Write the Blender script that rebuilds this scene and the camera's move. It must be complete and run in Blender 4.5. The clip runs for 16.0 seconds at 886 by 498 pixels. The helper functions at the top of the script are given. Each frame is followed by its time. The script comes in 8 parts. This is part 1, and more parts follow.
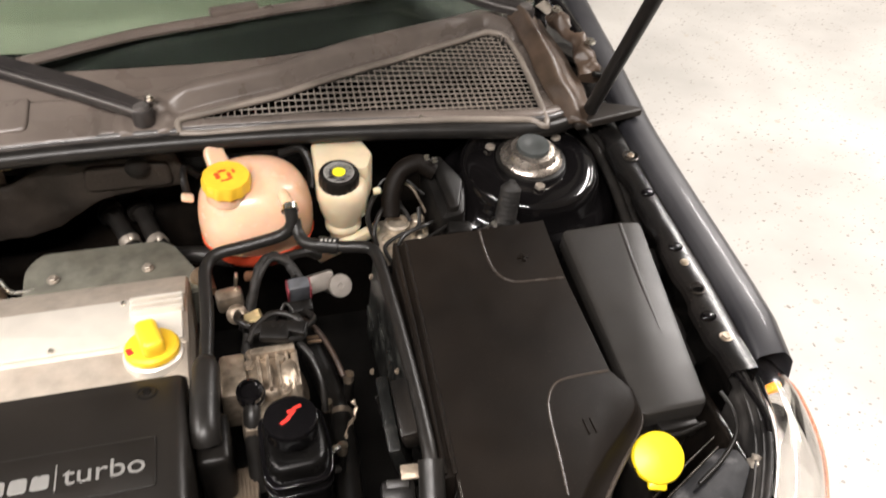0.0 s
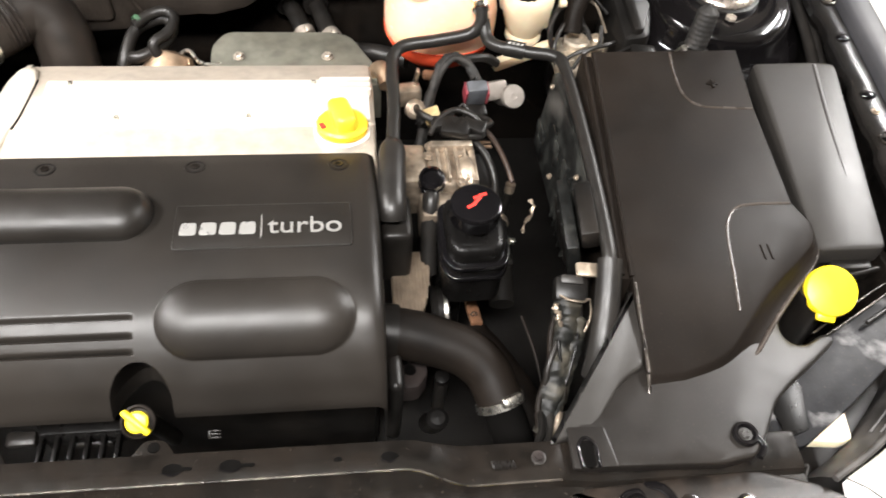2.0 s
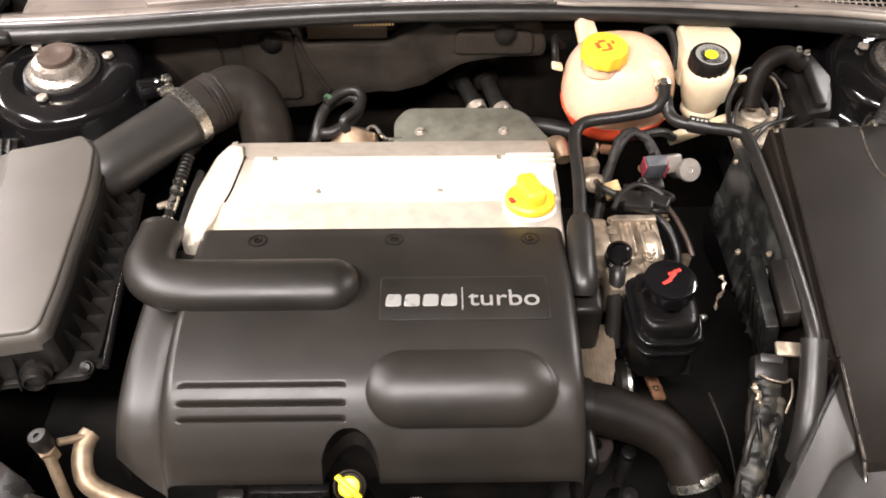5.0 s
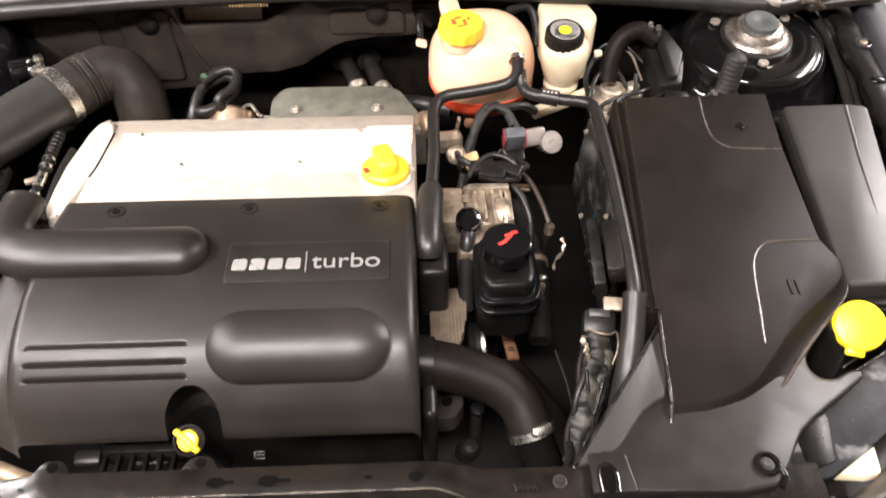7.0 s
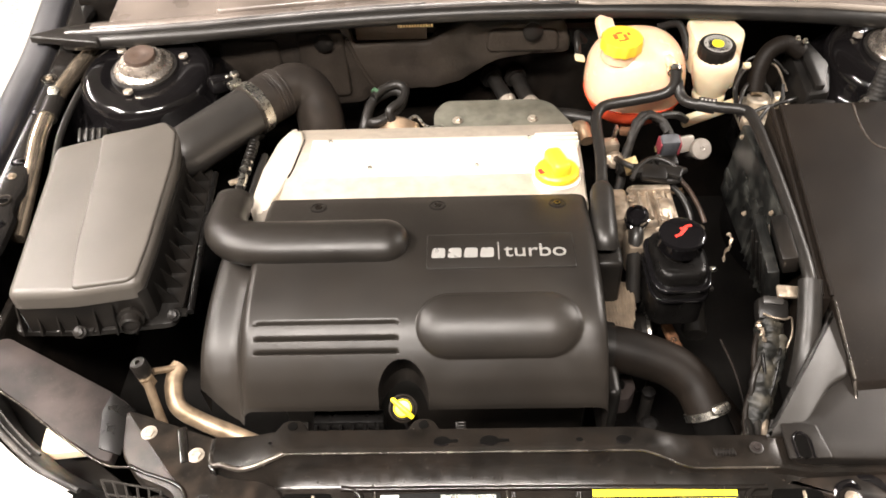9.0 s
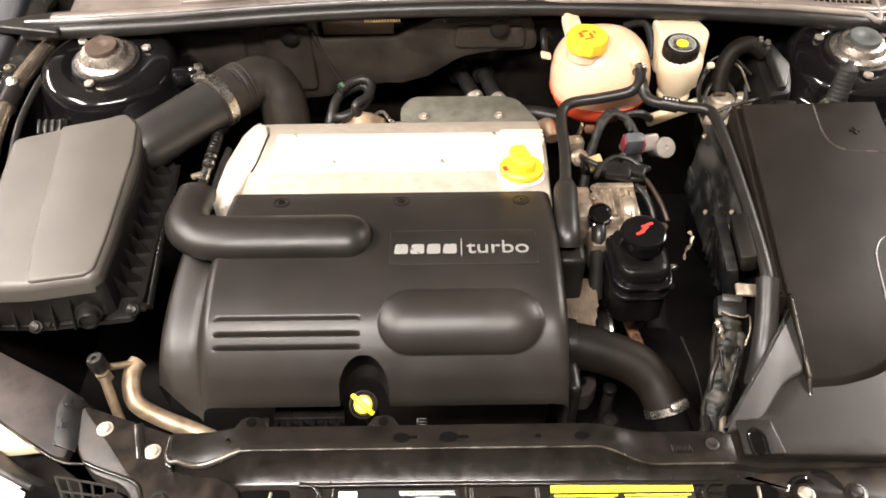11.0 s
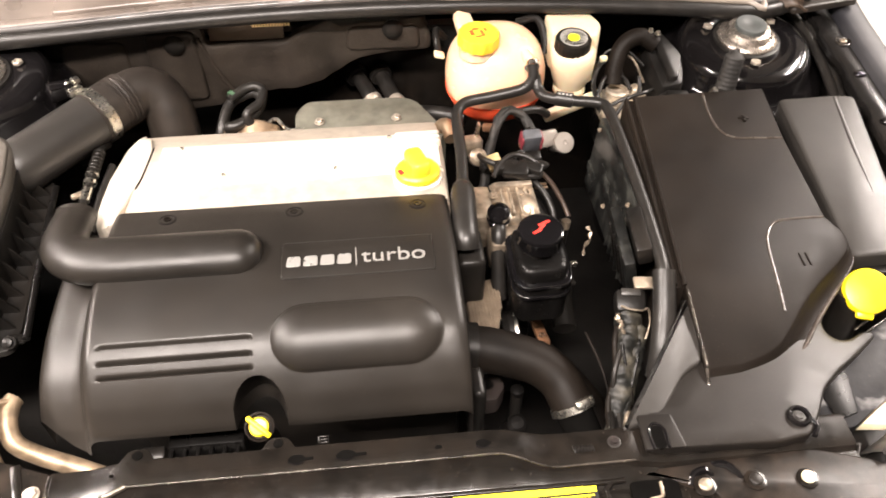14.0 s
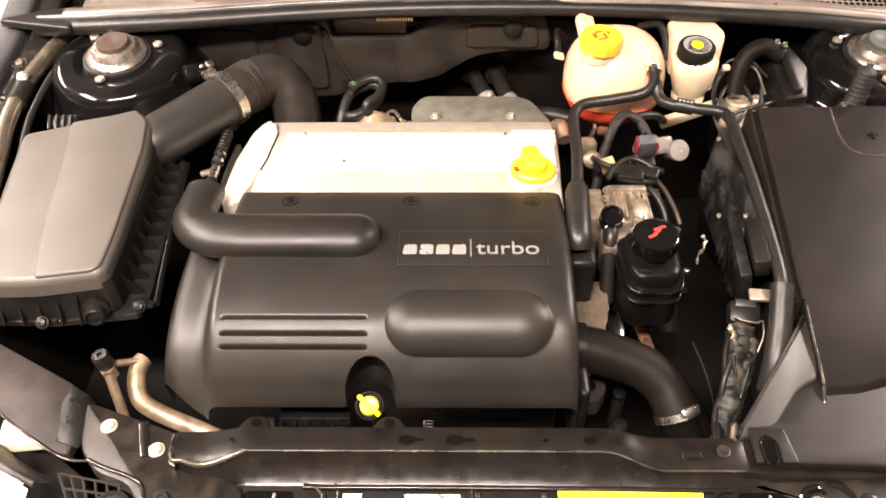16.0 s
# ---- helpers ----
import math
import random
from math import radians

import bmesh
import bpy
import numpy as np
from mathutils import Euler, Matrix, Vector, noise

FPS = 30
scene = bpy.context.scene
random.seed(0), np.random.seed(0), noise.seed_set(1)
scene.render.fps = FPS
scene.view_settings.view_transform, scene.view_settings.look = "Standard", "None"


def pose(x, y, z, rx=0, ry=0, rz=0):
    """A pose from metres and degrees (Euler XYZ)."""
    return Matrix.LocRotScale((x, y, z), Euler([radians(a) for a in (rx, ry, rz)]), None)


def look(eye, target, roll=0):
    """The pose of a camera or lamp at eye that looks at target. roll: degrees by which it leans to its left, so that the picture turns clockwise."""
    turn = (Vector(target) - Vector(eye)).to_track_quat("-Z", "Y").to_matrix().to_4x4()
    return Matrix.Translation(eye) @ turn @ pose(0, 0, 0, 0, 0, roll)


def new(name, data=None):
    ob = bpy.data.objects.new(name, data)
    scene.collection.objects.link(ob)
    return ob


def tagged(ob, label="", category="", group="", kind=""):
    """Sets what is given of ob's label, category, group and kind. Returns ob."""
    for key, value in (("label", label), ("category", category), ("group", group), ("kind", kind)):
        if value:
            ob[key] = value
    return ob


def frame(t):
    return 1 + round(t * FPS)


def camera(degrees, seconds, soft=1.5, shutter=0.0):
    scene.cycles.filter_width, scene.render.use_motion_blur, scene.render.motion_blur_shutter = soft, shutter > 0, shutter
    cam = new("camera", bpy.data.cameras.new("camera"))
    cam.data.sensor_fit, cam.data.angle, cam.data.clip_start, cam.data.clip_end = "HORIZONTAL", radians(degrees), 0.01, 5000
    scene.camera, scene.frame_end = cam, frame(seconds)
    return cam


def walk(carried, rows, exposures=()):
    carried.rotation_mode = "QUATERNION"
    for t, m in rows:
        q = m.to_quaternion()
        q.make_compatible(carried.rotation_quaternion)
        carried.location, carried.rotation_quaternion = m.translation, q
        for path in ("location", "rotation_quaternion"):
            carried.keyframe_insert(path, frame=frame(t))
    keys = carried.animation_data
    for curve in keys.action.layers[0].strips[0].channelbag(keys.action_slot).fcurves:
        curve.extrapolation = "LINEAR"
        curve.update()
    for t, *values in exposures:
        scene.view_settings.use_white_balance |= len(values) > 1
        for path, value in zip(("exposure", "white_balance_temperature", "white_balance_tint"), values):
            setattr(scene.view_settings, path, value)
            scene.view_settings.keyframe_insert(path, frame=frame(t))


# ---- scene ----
cam = camera(57.2, 16.0, 1.7, 0.4)
PATH = [
    (0, (0.007, 0.023, 1.594), (0.459, 1.457, 0.275), 4.1),
    (0.5, (-0.001, 0.003, 1.577), (0.376, 1.387, 0.183), 4.5),
    (1, (-0.039, -0.011, 1.574), (0.292, 1.306, 0.106), 4.3),
    (1.5, (-0.083, -0.015, 1.555), (0.216, 1.253, 0.038), 6.2),
    (2, (-0.123, -0.022, 1.541), (0.126, 1.22, -0.007), 7.0),
    (2.5, (-0.184, -0.031, 1.548), (-0.01, 1.23, 0.006), 6.1),
    (3, (-0.259, -0.032, 1.554), (-0.186, 1.266, 0.035), 3.6),
    (5.5, (-0.198, -0.014, 1.571), (-0.175, 1.366, 0.123), -0.7),
    (6, (-0.135, -0.024, 1.578), (-0.084, 1.375, 0.15), -1.0),
    (6.5, (-0.095, -0.043, 1.579), (-0.013, 1.357, 0.153), -0.1),
    (7, (-0.082, -0.074, 1.568), (-0.014, 1.283, 0.1), 0.6),
    (7.5, (-0.142, -0.128, 1.575), (-0.088, 1.207, 0.085), 0.1),
    (8, (-0.232, -0.168, 1.589), (-0.184, 1.191, 0.122), -0.1),
    (8.5, (-0.265, -0.184, 1.601), (-0.311, 1.217, 0.175), -1.8),
    (9, (-0.241, -0.166, 1.596), (-0.3, 1.253, 0.187), -2.8),
    (11.5, (-0.227, -0.165, 1.595), (-0.216, 1.246, 0.177), -0.3),
    (12, (-0.234, -0.163, 1.597), (-0.266, 1.248, 0.18), -1.6),
    (12.5, (-0.227, -0.154, 1.592), (-0.245, 1.249, 0.166), -1.5),
    (13, (-0.214, -0.15, 1.59), (-0.177, 1.248, 0.161), -0.5),
    (13.5, (-0.2, -0.144, 1.585), (-0.097, 1.255, 0.16), 0.6),
    (14, (-0.179, -0.142, 1.585), (-0.015, 1.256, 0.165), 0.8),
    (14.5, (-0.164, -0.145, 1.585), (0.044, 1.277, 0.194), 1.2),
    (15, (-0.191, -0.153, 1.585), (-0.04, 1.276, 0.194), 1.3),
    (15.5, (-0.221, -0.154, 1.581), (-0.211, 1.26, 0.166), -0.3),
    (16, (-0.225, -0.159, 1.586), (-0.248, 1.257, 0.173), -0.6),
]

EXPOSURES = [(0.0, -0.88, 6150, 11), (0.5, -0.83, 6080, 10), (1.0, -0.62, 6150, 10), (1.5, -0.33, 6050, 9), (2.0, -0.10, 5950, 8), (2.5, -0.06, 6000, 11), (3.0, -0.08, 6000, 12), (5.5, -0.3, 6200, 13), (6.0, -0.32, 6250, 13), (6.5, -0.20, 6180, 14), (7.0, -0.11, 6100, 14), (8.0, -0.03, 6250, 12), (8.5, 0.04, 6250, 12), (9.0, -0.12, 6400, 11), (11.5, -0.22, 6350, 11), (13.0, -0.25, 6350, 11), (13.5, -0.17, 6450, 12), (14.0, 0.08, 6550, 14), (14.5, 0.42, 6700, 17), (15.0, 0.31, 6850, 17), (15.5, 0.05, 6850, 17), (16.0, -0.0, 6900, 18)]
walk(cam, [(t, look(eye, target, roll)) for t, eye, target, roll in PATH], EXPOSURES)

# ---- world and light ----
world = bpy.data.worlds.new("garage_air")
scene.world = world
world.use_nodes = True
world.node_tree.nodes["Background"].inputs[0].default_value = (1.0, 0.93, 0.82, 1)
world.node_tree.nodes["Background"].inputs[1].default_value = 0.045


def ceiling_lamp(x, y, sx, sy, watts, z=2.9, turn=0):
    lamp = bpy.data.lights.new("ceiling_lamp", "AREA")
    lamp.shape, lamp.size, lamp.size_y, lamp.energy, lamp.color = "RECTANGLE", sx, sy, watts, (1.0, 0.912, 0.825)
    ob = new("ceiling_lamp", lamp)
    ob.matrix_world = pose(x, y, z, 0, 0, turn)
    return ob


ceiling_lamp(-0.65, -0.68, 1.5, 0.25, 240)
ceiling_lamp(-2.2, 0.3, 0.25, 1.5, 285)
ceiling_lamp(2.3, 1.7, 0.25, 1.6, 238)
ceiling_lamp(3.6, 2.2, 0.25, 1.5, 190)
ceiling_lamp(-3.2, 2.4, 0.25, 1.5, 190)


# ---- materials ----
def material(name, colour, rough=0.5, metal=0.0, vary=0.15, scale=40.0, bump=0.1, fine=900.0, coat=0.0, dust=0.0,
             dust_colour=(0.20, 0.15, 0.11), spec=0.5, trans=0.0, ior=1.45, sub=0.0, specks=0.0,
             dust_from=0.42, dust_to=0.72):
    m = bpy.data.materials.new(name)
    m.use_nodes = True
    nt = m.node_tree
    n, l = nt.nodes, nt.links
    b = n["Principled BSDF"]
    co = n.new("ShaderNodeTexCoord")
    big = n.new("ShaderNodeTexNoise")
    big.inputs["Scale"].default_value, big.inputs["Detail"].default_value = scale, 6
    small = n.new("ShaderNodeTexNoise")
    small.inputs["Scale"].default_value, small.inputs["Detail"].default_value = fine, 3
    for t in (big, small):
        l.new(co.outputs["Object"], t.inputs["Vector"])
    ramp = n.new("ShaderNodeMapRange")
    ramp.inputs[1].default_value, ramp.inputs[2].default_value = 0.3, 0.7
    ramp.inputs[3].default_value, ramp.inputs[4].default_value = 1 - vary, 1 + vary
    l.new(big.outputs[0], ramp.inputs[0])
    mul = n.new("ShaderNodeMix")
    mul.data_type, mul.blend_type = "RGBA", "MULTIPLY"
    mul.inputs[0].default_value = 1.0
    mul.inputs[6].default_value = (*colour, 1)
    l.new(ramp.outputs[0], mul.inputs[7])
    out = mul.outputs[2]
    if dust:
        spots = n.new("ShaderNodeTexNoise")
        spots.inputs["Scale"].default_value, spots.inputs["Detail"].default_value = scale * 0.45, 9
        l.new(co.outputs["Object"], spots.inputs["Vector"])
        mask = n.new("ShaderNodeMapRange")
        mask.inputs[1].default_value, mask.inputs[2].default_value = dust_from, dust_to
        mask.inputs[3].default_value, mask.inputs[4].default_value = 0.0, dust
        l.new(spots.outputs[0], mask.inputs[0])
        mix = n.new("ShaderNodeMix")
        mix.data_type = "RGBA"
        l.new(mask.outputs[0], mix.inputs[0])
        l.new(out, mix.inputs[6])
        mix.inputs[7].default_value = (*dust_colour, 1)
        out = mix.outputs[2]
    if specks:
        grit = n.new("ShaderNodeTexNoise")
        grit.inputs["Scale"].default_value, grit.inputs["Detail"].default_value = 420, 4
        l.new(co.outputs["Object"], grit.inputs["Vector"])
        few = n.new("ShaderNodeMapRange")
        few.inputs[1].default_value, few.inputs[2].default_value = 0.64, 0.76
        few.inputs[3].default_value, few.inputs[4].default_value = 0.0, specks
        l.new(grit.outputs[0], few.inputs[0])
        mix = n.new("ShaderNodeMix")
        mix.data_type = "RGBA"
        l.new(few.outputs[0], mix.inputs[0])
        l.new(out, mix.inputs[6])
        mix.inputs[7].default_value = (0.16, 0.125, 0.095, 1)
        out = mix.outputs[2]
    l.new(out, b.inputs["Base Color"])
    worn = n.new("ShaderNodeTexNoise")
    worn.inputs["Scale"].default_value, worn.inputs["Detail"].default_value = scale * 2.3, 8
    l.new(co.outputs["Object"], worn.inputs["Vector"])
    rr = n.new("ShaderNodeMapRange")
    rr.inputs[1].default_value, rr.inputs[2].default_value = 0.25, 0.75
    rr.inputs[3].default_value, rr.inputs[4].default_value = max(0.02, rough - 0.06), min(1, rough + 0.06)
    l.new(worn.outputs[0], rr.inputs[0])
    l.new(rr.outputs[0], b.inputs["Roughness"])
    b.inputs["Metallic"].default_value = metal
    b.inputs["Specular IOR Level"].default_value = spec
    b.inputs["Coat Weight"].default_value = coat
    b.inputs["Coat Roughness"].default_value = 0.10
    b.inputs["Transmission Weight"].default_value = trans
    b.inputs["IOR"].default_value = ior
    if sub:
        b.inputs["Subsurface Weight"].default_value = sub
        b.inputs["Subsurface Scale"].default_value = 0.02
        b.inputs["Subsurface Radius"].default_value = (1.0, 0.5, 0.3)
    if bump:
        bp = n.new("ShaderNodeBump")
        bp.inputs["Strength"].default_value, bp.inputs["Distance"].default_value = bump, 0.001
        l.new(small.outputs[0], bp.inputs["Height"])
        l.new(bp.outputs[0], b.inputs["Normal"])
    return m


M_LID = material("matt_black_lid_plastic", (0.0083, 0.0066, 0.0054), 0.36, spec=0.09, vary=0.2, scale=14, bump=0.14, fine=1500, dust=0.06, dust_colour=(0.08, 0.056, 0.038), specks=0.10)
M_COVER = material("satin_black_plastic", (0.0124, 0.0107, 0.0091), 0.38, spec=0.38, vary=0.3, scale=9, bump=0.14, fine=1500, dust=0.10, dust_colour=(0.07, 0.056, 0.044), specks=0.05)
M_BLACK = material("black_plastic", (0.0072, 0.0066, 0.0060), 0.34, spec=0.24, vary=0.3, scale=30, bump=0.10, dust=0.08, dust_colour=(0.08, 0.062, 0.048), specks=0.06)
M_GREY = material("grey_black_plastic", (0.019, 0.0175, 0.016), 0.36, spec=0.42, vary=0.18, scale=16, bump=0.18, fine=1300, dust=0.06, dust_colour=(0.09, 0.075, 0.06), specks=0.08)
M_RUBBER = material("black_rubber", (0.0115, 0.0105, 0.0095), 0.38, spec=0.40, vary=0.25, scale=50, bump=0.06, dust=0.06, dust_colour=(0.07, 0.055, 0.042))
M_PAINT = material("gloss_black_paint", (0.0036, 0.0033, 0.0036), 0.12, spec=0.14, vary=0.3, scale=10, bump=0.02, coat=0.6, dust=0.006)
M_DIRTY = material("dusty_black_paint", (0.0065, 0.0056, 0.0048), 0.19, vary=0.4, scale=40, bump=0.05, spec=0.42, dust=0.35, dust_colour=(0.020, 0.014, 0.010), specks=0.12)
M_FELT = material("brown_black_insulation", (0.0187, 0.0151, 0.0123), 0.46, spec=0.35, vary=0.5, scale=18, bump=0.8, fine=200, dust=0.5, dust_colour=(0.037, 0.029, 0.022), specks=0.20)
M_COWL = material("weathered_cowl_plastic", (0.115, 0.096, 0.083), 0.30, vary=0.5, scale=9, bump=0.2, dust=0.5, dust_colour=(0.19, 0.152, 0.126))
# cowl plastic in a paler tone that paints the light on the grille
M_GRILLE = material("pale_lit_grille_tone", (0.20, 0.172, 0.145), 0.35, vary=0.4, scale=12, bump=0.1, dust=0.4, dust_colour=(0.28, 0.24, 0.20))
# lighter colour paints the highlight on the seal's lip
M_SEALLIP = material("seal_lip_highlight", (0.10, 0.095, 0.092), 0.22, spec=0.6, vary=0.4, scale=14, bump=0.05)
# lighter brown paints lit edges on the black lid
M_BROWNLIP = material("brown_plastic_edge_highlight", (0.042, 0.034, 0.028), 0.28, spec=0.5, vary=0.4, scale=20, bump=0.05)
M_ENDPLATE = material("brown_dust_on_black_steel", (0.008, 0.0066, 0.0055), 0.34, spec=0.24, vary=0.5, scale=80, bump=0.08, dust=0.6, dust_colour=(0.038, 0.028, 0.021), specks=0.2)
# three tones of one aluminium paint how light falls on the valve cover
M_ALU = material("cast_aluminium", (0.72, 0.67, 0.59), 0.38, metal=0.40, vary=0.06, scale=30, bump=0.15, fine=700)
M_LOBE = material("midtone_cast_aluminium", (0.60, 0.54, 0.455), 0.40, metal=0.4, vary=0.08, scale=30, bump=0.2, fine=700)
M_CAST = material("rough_dim_cast_aluminium", (0.47, 0.41, 0.34), 0.42, metal=0.45, vary=0.12, scale=60, bump=0.3, fine=800, dust=0.2, dust_colour=(0.34, 0.26, 0.19))
M_STEEL = material("plated_steel", (0.52, 0.46, 0.40), 0.27, metal=0.9, vary=0.12, scale=50, bump=0.05)
M_DULLALU = material("oxidised_aluminium", (0.34, 0.28, 0.215), 0.34, metal=0.65, vary=0.5, scale=60, bump=0.4, dust=0.45, dust_colour=(0.10, 0.066, 0.04))
M_ZINC = material("zinc_steel", (0.70, 0.67, 0.60), 0.28, metal=1.0, vary=0.15, scale=80, bump=0.05)
M_SHIELD = material("grey_heat_shield", (0.16, 0.155, 0.125), 0.5, metal=0.4, vary=0.3, scale=45, bump=0.3, dust=0.3, dust_colour=(0.12, 0.10, 0.07))
M_BRONZE = material("heat_tinted_steel", (0.42, 0.30, 0.20), 0.4, metal=0.8, vary=0.3, scale=60, bump=0.15)
M_RUST = material("surface_rust", (0.13, 0.062, 0.030), 0.7, metal=0.3, vary=0.4, scale=80, bump=0.4)
M_TANK = material("milky_tank_plastic", (0.78, 0.50, 0.345), 0.24, vary=0.10, scale=25, bump=0.05, sub=0.6)
M_COOLANT = material("red_coolant_seen_through_plastic", (0.72, 0.09, 0.035), 0.35, vary=0.06, scale=25, bump=0.03, sub=0.3)
M_CREAM = material("cream_plastic", (0.64, 0.535, 0.37), 0.38, vary=0.1, scale=30, bump=0.06, sub=0.4)
M_ORANGE = material("orange_yellow_plastic", (0.88, 0.52, 0.035), 0.34, vary=0.10, scale=40, bump=0.05)
M_YELLOW = material("yellow_plastic", (0.86, 0.54, 0.025), 0.36, vary=0.08, scale=40, bump=0.05)
M_LEMON = material("lemon_yellow_plastic", (0.88, 0.67, 0.012), 0.36, vary=0.08, scale=40, bump=0.05)
M_RED = material("red_print", (0.62, 0.03, 0.02), 0.5, vary=0.1)
M_WHITE = material("white_print", (0.80, 0.79, 0.75), 0.45, vary=0.04)
M_INK = material("black_print", (0.008, 0.008, 0.008), 0.5, vary=0.1, spec=0.15)
M_BLUE = material("blue_print", (0.008, 0.09, 0.38), 0.4, vary=0.05)
M_LABEL_YELLOW = material("yellow_print", (0.85, 0.74, 0.02), 0.4, vary=0.05)
M_SILVER = material("silver_lettering", (0.5200, 0.5070, 0.4810), 0.3, metal=0.7, vary=0.05, bump=0.02)
M_GREEN = material("green_band", (0.035, 0.075, 0.04), 0.5)
# lighter edge colour that paints highlights along black edges
M_LIP = material("black_paint_edge_highlight", (0.050, 0.043, 0.036), 0.24, metal=0.5, spec=0.6, vary=0.8, scale=40, bump=0.05)
# near-black without gloss: paints the shade inside holes and gaps
M_SHADE = material("black_cavity_shade", (0.0033, 0.0031, 0.0029), 0.9, spec=0.0, vary=0.2, bump=0.0)
M_DASH = material("pale_dashboard", (0.26, 0.27, 0.22), 0.7, vary=0.15, scale=5, bump=0.2)
M_PRINTGREY = material("grey_print", (0.32, 0.31, 0.29), 0.5, vary=0.2)
# lid tone raised to paint the reflection on top of the box
M_AIRBOX = material("grey_lid_plastic_lit_tone", (0.066, 0.059, 0.051), 0.42, vary=0.08, scale=14, bump=0.2, fine=1300, spec=0.5, specks=0.08)
M_REFLECTOR = material("bright_reflector", (0.86, 0.84, 0.82), 0.28, metal=0.12, vary=0.12, scale=22, bump=0.0)
M_DUSTY = material("dust_stains_on_black", (0.0075, 0.0075, 0.0085), 0.45, spec=0.18, vary=0.5, scale=48, bump=0.1, fine=260, dust=0.9, dust_colour=(0.17, 0.165, 0.165), dust_from=0.55, dust_to=0.68, specks=0.35)
M_PIPE = material("tan_aluminium_pipe", (0.24, 0.18, 0.12), 0.46, metal=0.7, vary=0.4, scale=70, bump=0.12, dust=0.35, dust_colour=(0.11, 0.07, 0.04))
M_HOSE = material("dull_brown_black_rubber", (0.0058, 0.0044, 0.0034), 0.52, spec=0.13, vary=0.3, scale=30, bump=0.12, dust=0.15, dust_colour=(0.035, 0.025, 0.018), specks=0.06)
# dust is strengthened to paint the fender's pale reflection too
M_FENDER = material("dusty_fender_paint_with_sheen", (0.016, 0.016, 0.019), 0.46, spec=0.42, vary=0.3, scale=8, bump=0.03, coat=0.12, dust=0.5, dust_colour=(0.11, 0.108, 0.112), specks=0.10)
M_RAIL = material("dusty_black_rail_paint", (0.006, 0.0056, 0.0054), 0.20, spec=0.34, vary=0.3, scale=20, bump=0.05, dust=0.14, dust_colour=(0.045, 0.036, 0.029), specks=0.20)
M_TUB = material("darker_black_plastic", (0.0037, 0.0034, 0.0032), 0.30, spec=0.16, vary=0.3, scale=40, bump=0.06)
M_TUBE = material("scuffed_aluminium_tube", (0.52, 0.43, 0.33), 0.22, metal=0.9, vary=0.35, scale=40, bump=0.06, dust=0.22, dust_colour=(0.10, 0.065, 0.04))
M_FLAP = material("dark_brown_rubber", (0.066, 0.045, 0.032), 0.36, spec=0.45, vary=0.5, scale=25, bump=0.3, dust=0.3, dust_colour=(0.11, 0.08, 0.055))
M_LINER = material("black_bonnet_liner", (0.010, 0.009, 0.008), 0.8, spec=0.1, vary=0.3, scale=20, bump=0.4)
M_BRACKET = material("brown_dust_on_bracket", (0.0160, 0.0130, 0.0122), 0.48, spec=0.14, vary=0.4, scale=35, bump=0.12, dust=0.6, dust_colour=(0.058, 0.045, 0.041), specks=0.25)
M_TRAY = material("satin_brown_black_plastic", (0.0092, 0.0082, 0.0074), 0.34, spec=0.28, vary=0.22, scale=16, bump=0.16, fine=1300, dust=0.08, dust_colour=(0.05, 0.038, 0.028), specks=0.10)
# base colour lifted to paint the haze over the deep gaps
M_DEEP = material("lifted_black_bay_bottom", (0.0086, 0.0078, 0.0070), 0.6, spec=0.2, vary=0.5, scale=14, bump=0.4, fine=120)
M_WALL = material("white_wall_paint", (0.76, 0.72, 0.66), 0.7, vary=0.05, scale=3, bump=0.1, fine=200)
# dark tone for the unseen wall that cuts light from the front
M_DARKWALL = material("dark_wall_to_dim_front_light", (0.05, 0.037, 0.028), 0.6, vary=0.15, scale=3, bump=0.1, fine=200)
M_CEIL = material("grey_ceiling_paint", (0.36, 0.345, 0.325), 0.8, vary=0.05, scale=3, bump=0.1, fine=200)


def floor_material():
    m = material("speckled_epoxy_floor", (0.46, 0.445, 0.415), 0.35, vary=0.14, scale=2.5, bump=0.05, fine=120)
    nt = m.node_tree
    n, l = nt.nodes, nt.links
    b = n["Principled BSDF"]
    src = b.inputs["Base Color"].links[0].from_socket
    co = next(x for x in n if x.type == "TEX_COORD")
    for scale, cut, colour in ((30, 0.16, (0.27, 0.245, 0.22)), (55, 0.18, (0.36, 0.315, 0.275)), (40, 0.14, (0.22, 0.20, 0.18)), (9, 0.10, (0.42, 0.38, 0.33))):
        v = n.new("ShaderNodeTexVoronoi")
        v.inputs["Scale"].default_value = scale
        l.new(co.outputs["Object"], v.inputs["Vector"])
        pick = n.new("ShaderNodeMath")
        pick.operation, pick.inputs[1].default_value = "LESS_THAN", cut
        l.new(v.outputs["Distance"], pick.inputs[0])
        some = n.new("ShaderNodeSeparateColor")
        l.new(v.outputs["Color"], some.inputs[0])
        rare = n.new("ShaderNodeMath")
        rare.operation, rare.inputs[1].default_value = "GREATER_THAN", 0.55
        l.new(some.outputs[0], rare.inputs[0])
        both = n.new("ShaderNodeMath")
        both.operation = "MULTIPLY"
        l.new(pick.outputs[0], both.inputs[0])
        l.new(rare.outputs[0], both.inputs[1])
        mix = n.new("ShaderNodeMix")
        mix.data_type = "RGBA"
        l.new(both.outputs[0], mix.inputs[0])
        l.new(src, mix.inputs[6])
        mix.inputs[7].default_value = (*colour, 1)
        src = mix.outputs[2]
    l.new(src, b.inputs["Base Color"])
    return m


M_FLOOR = floor_material()


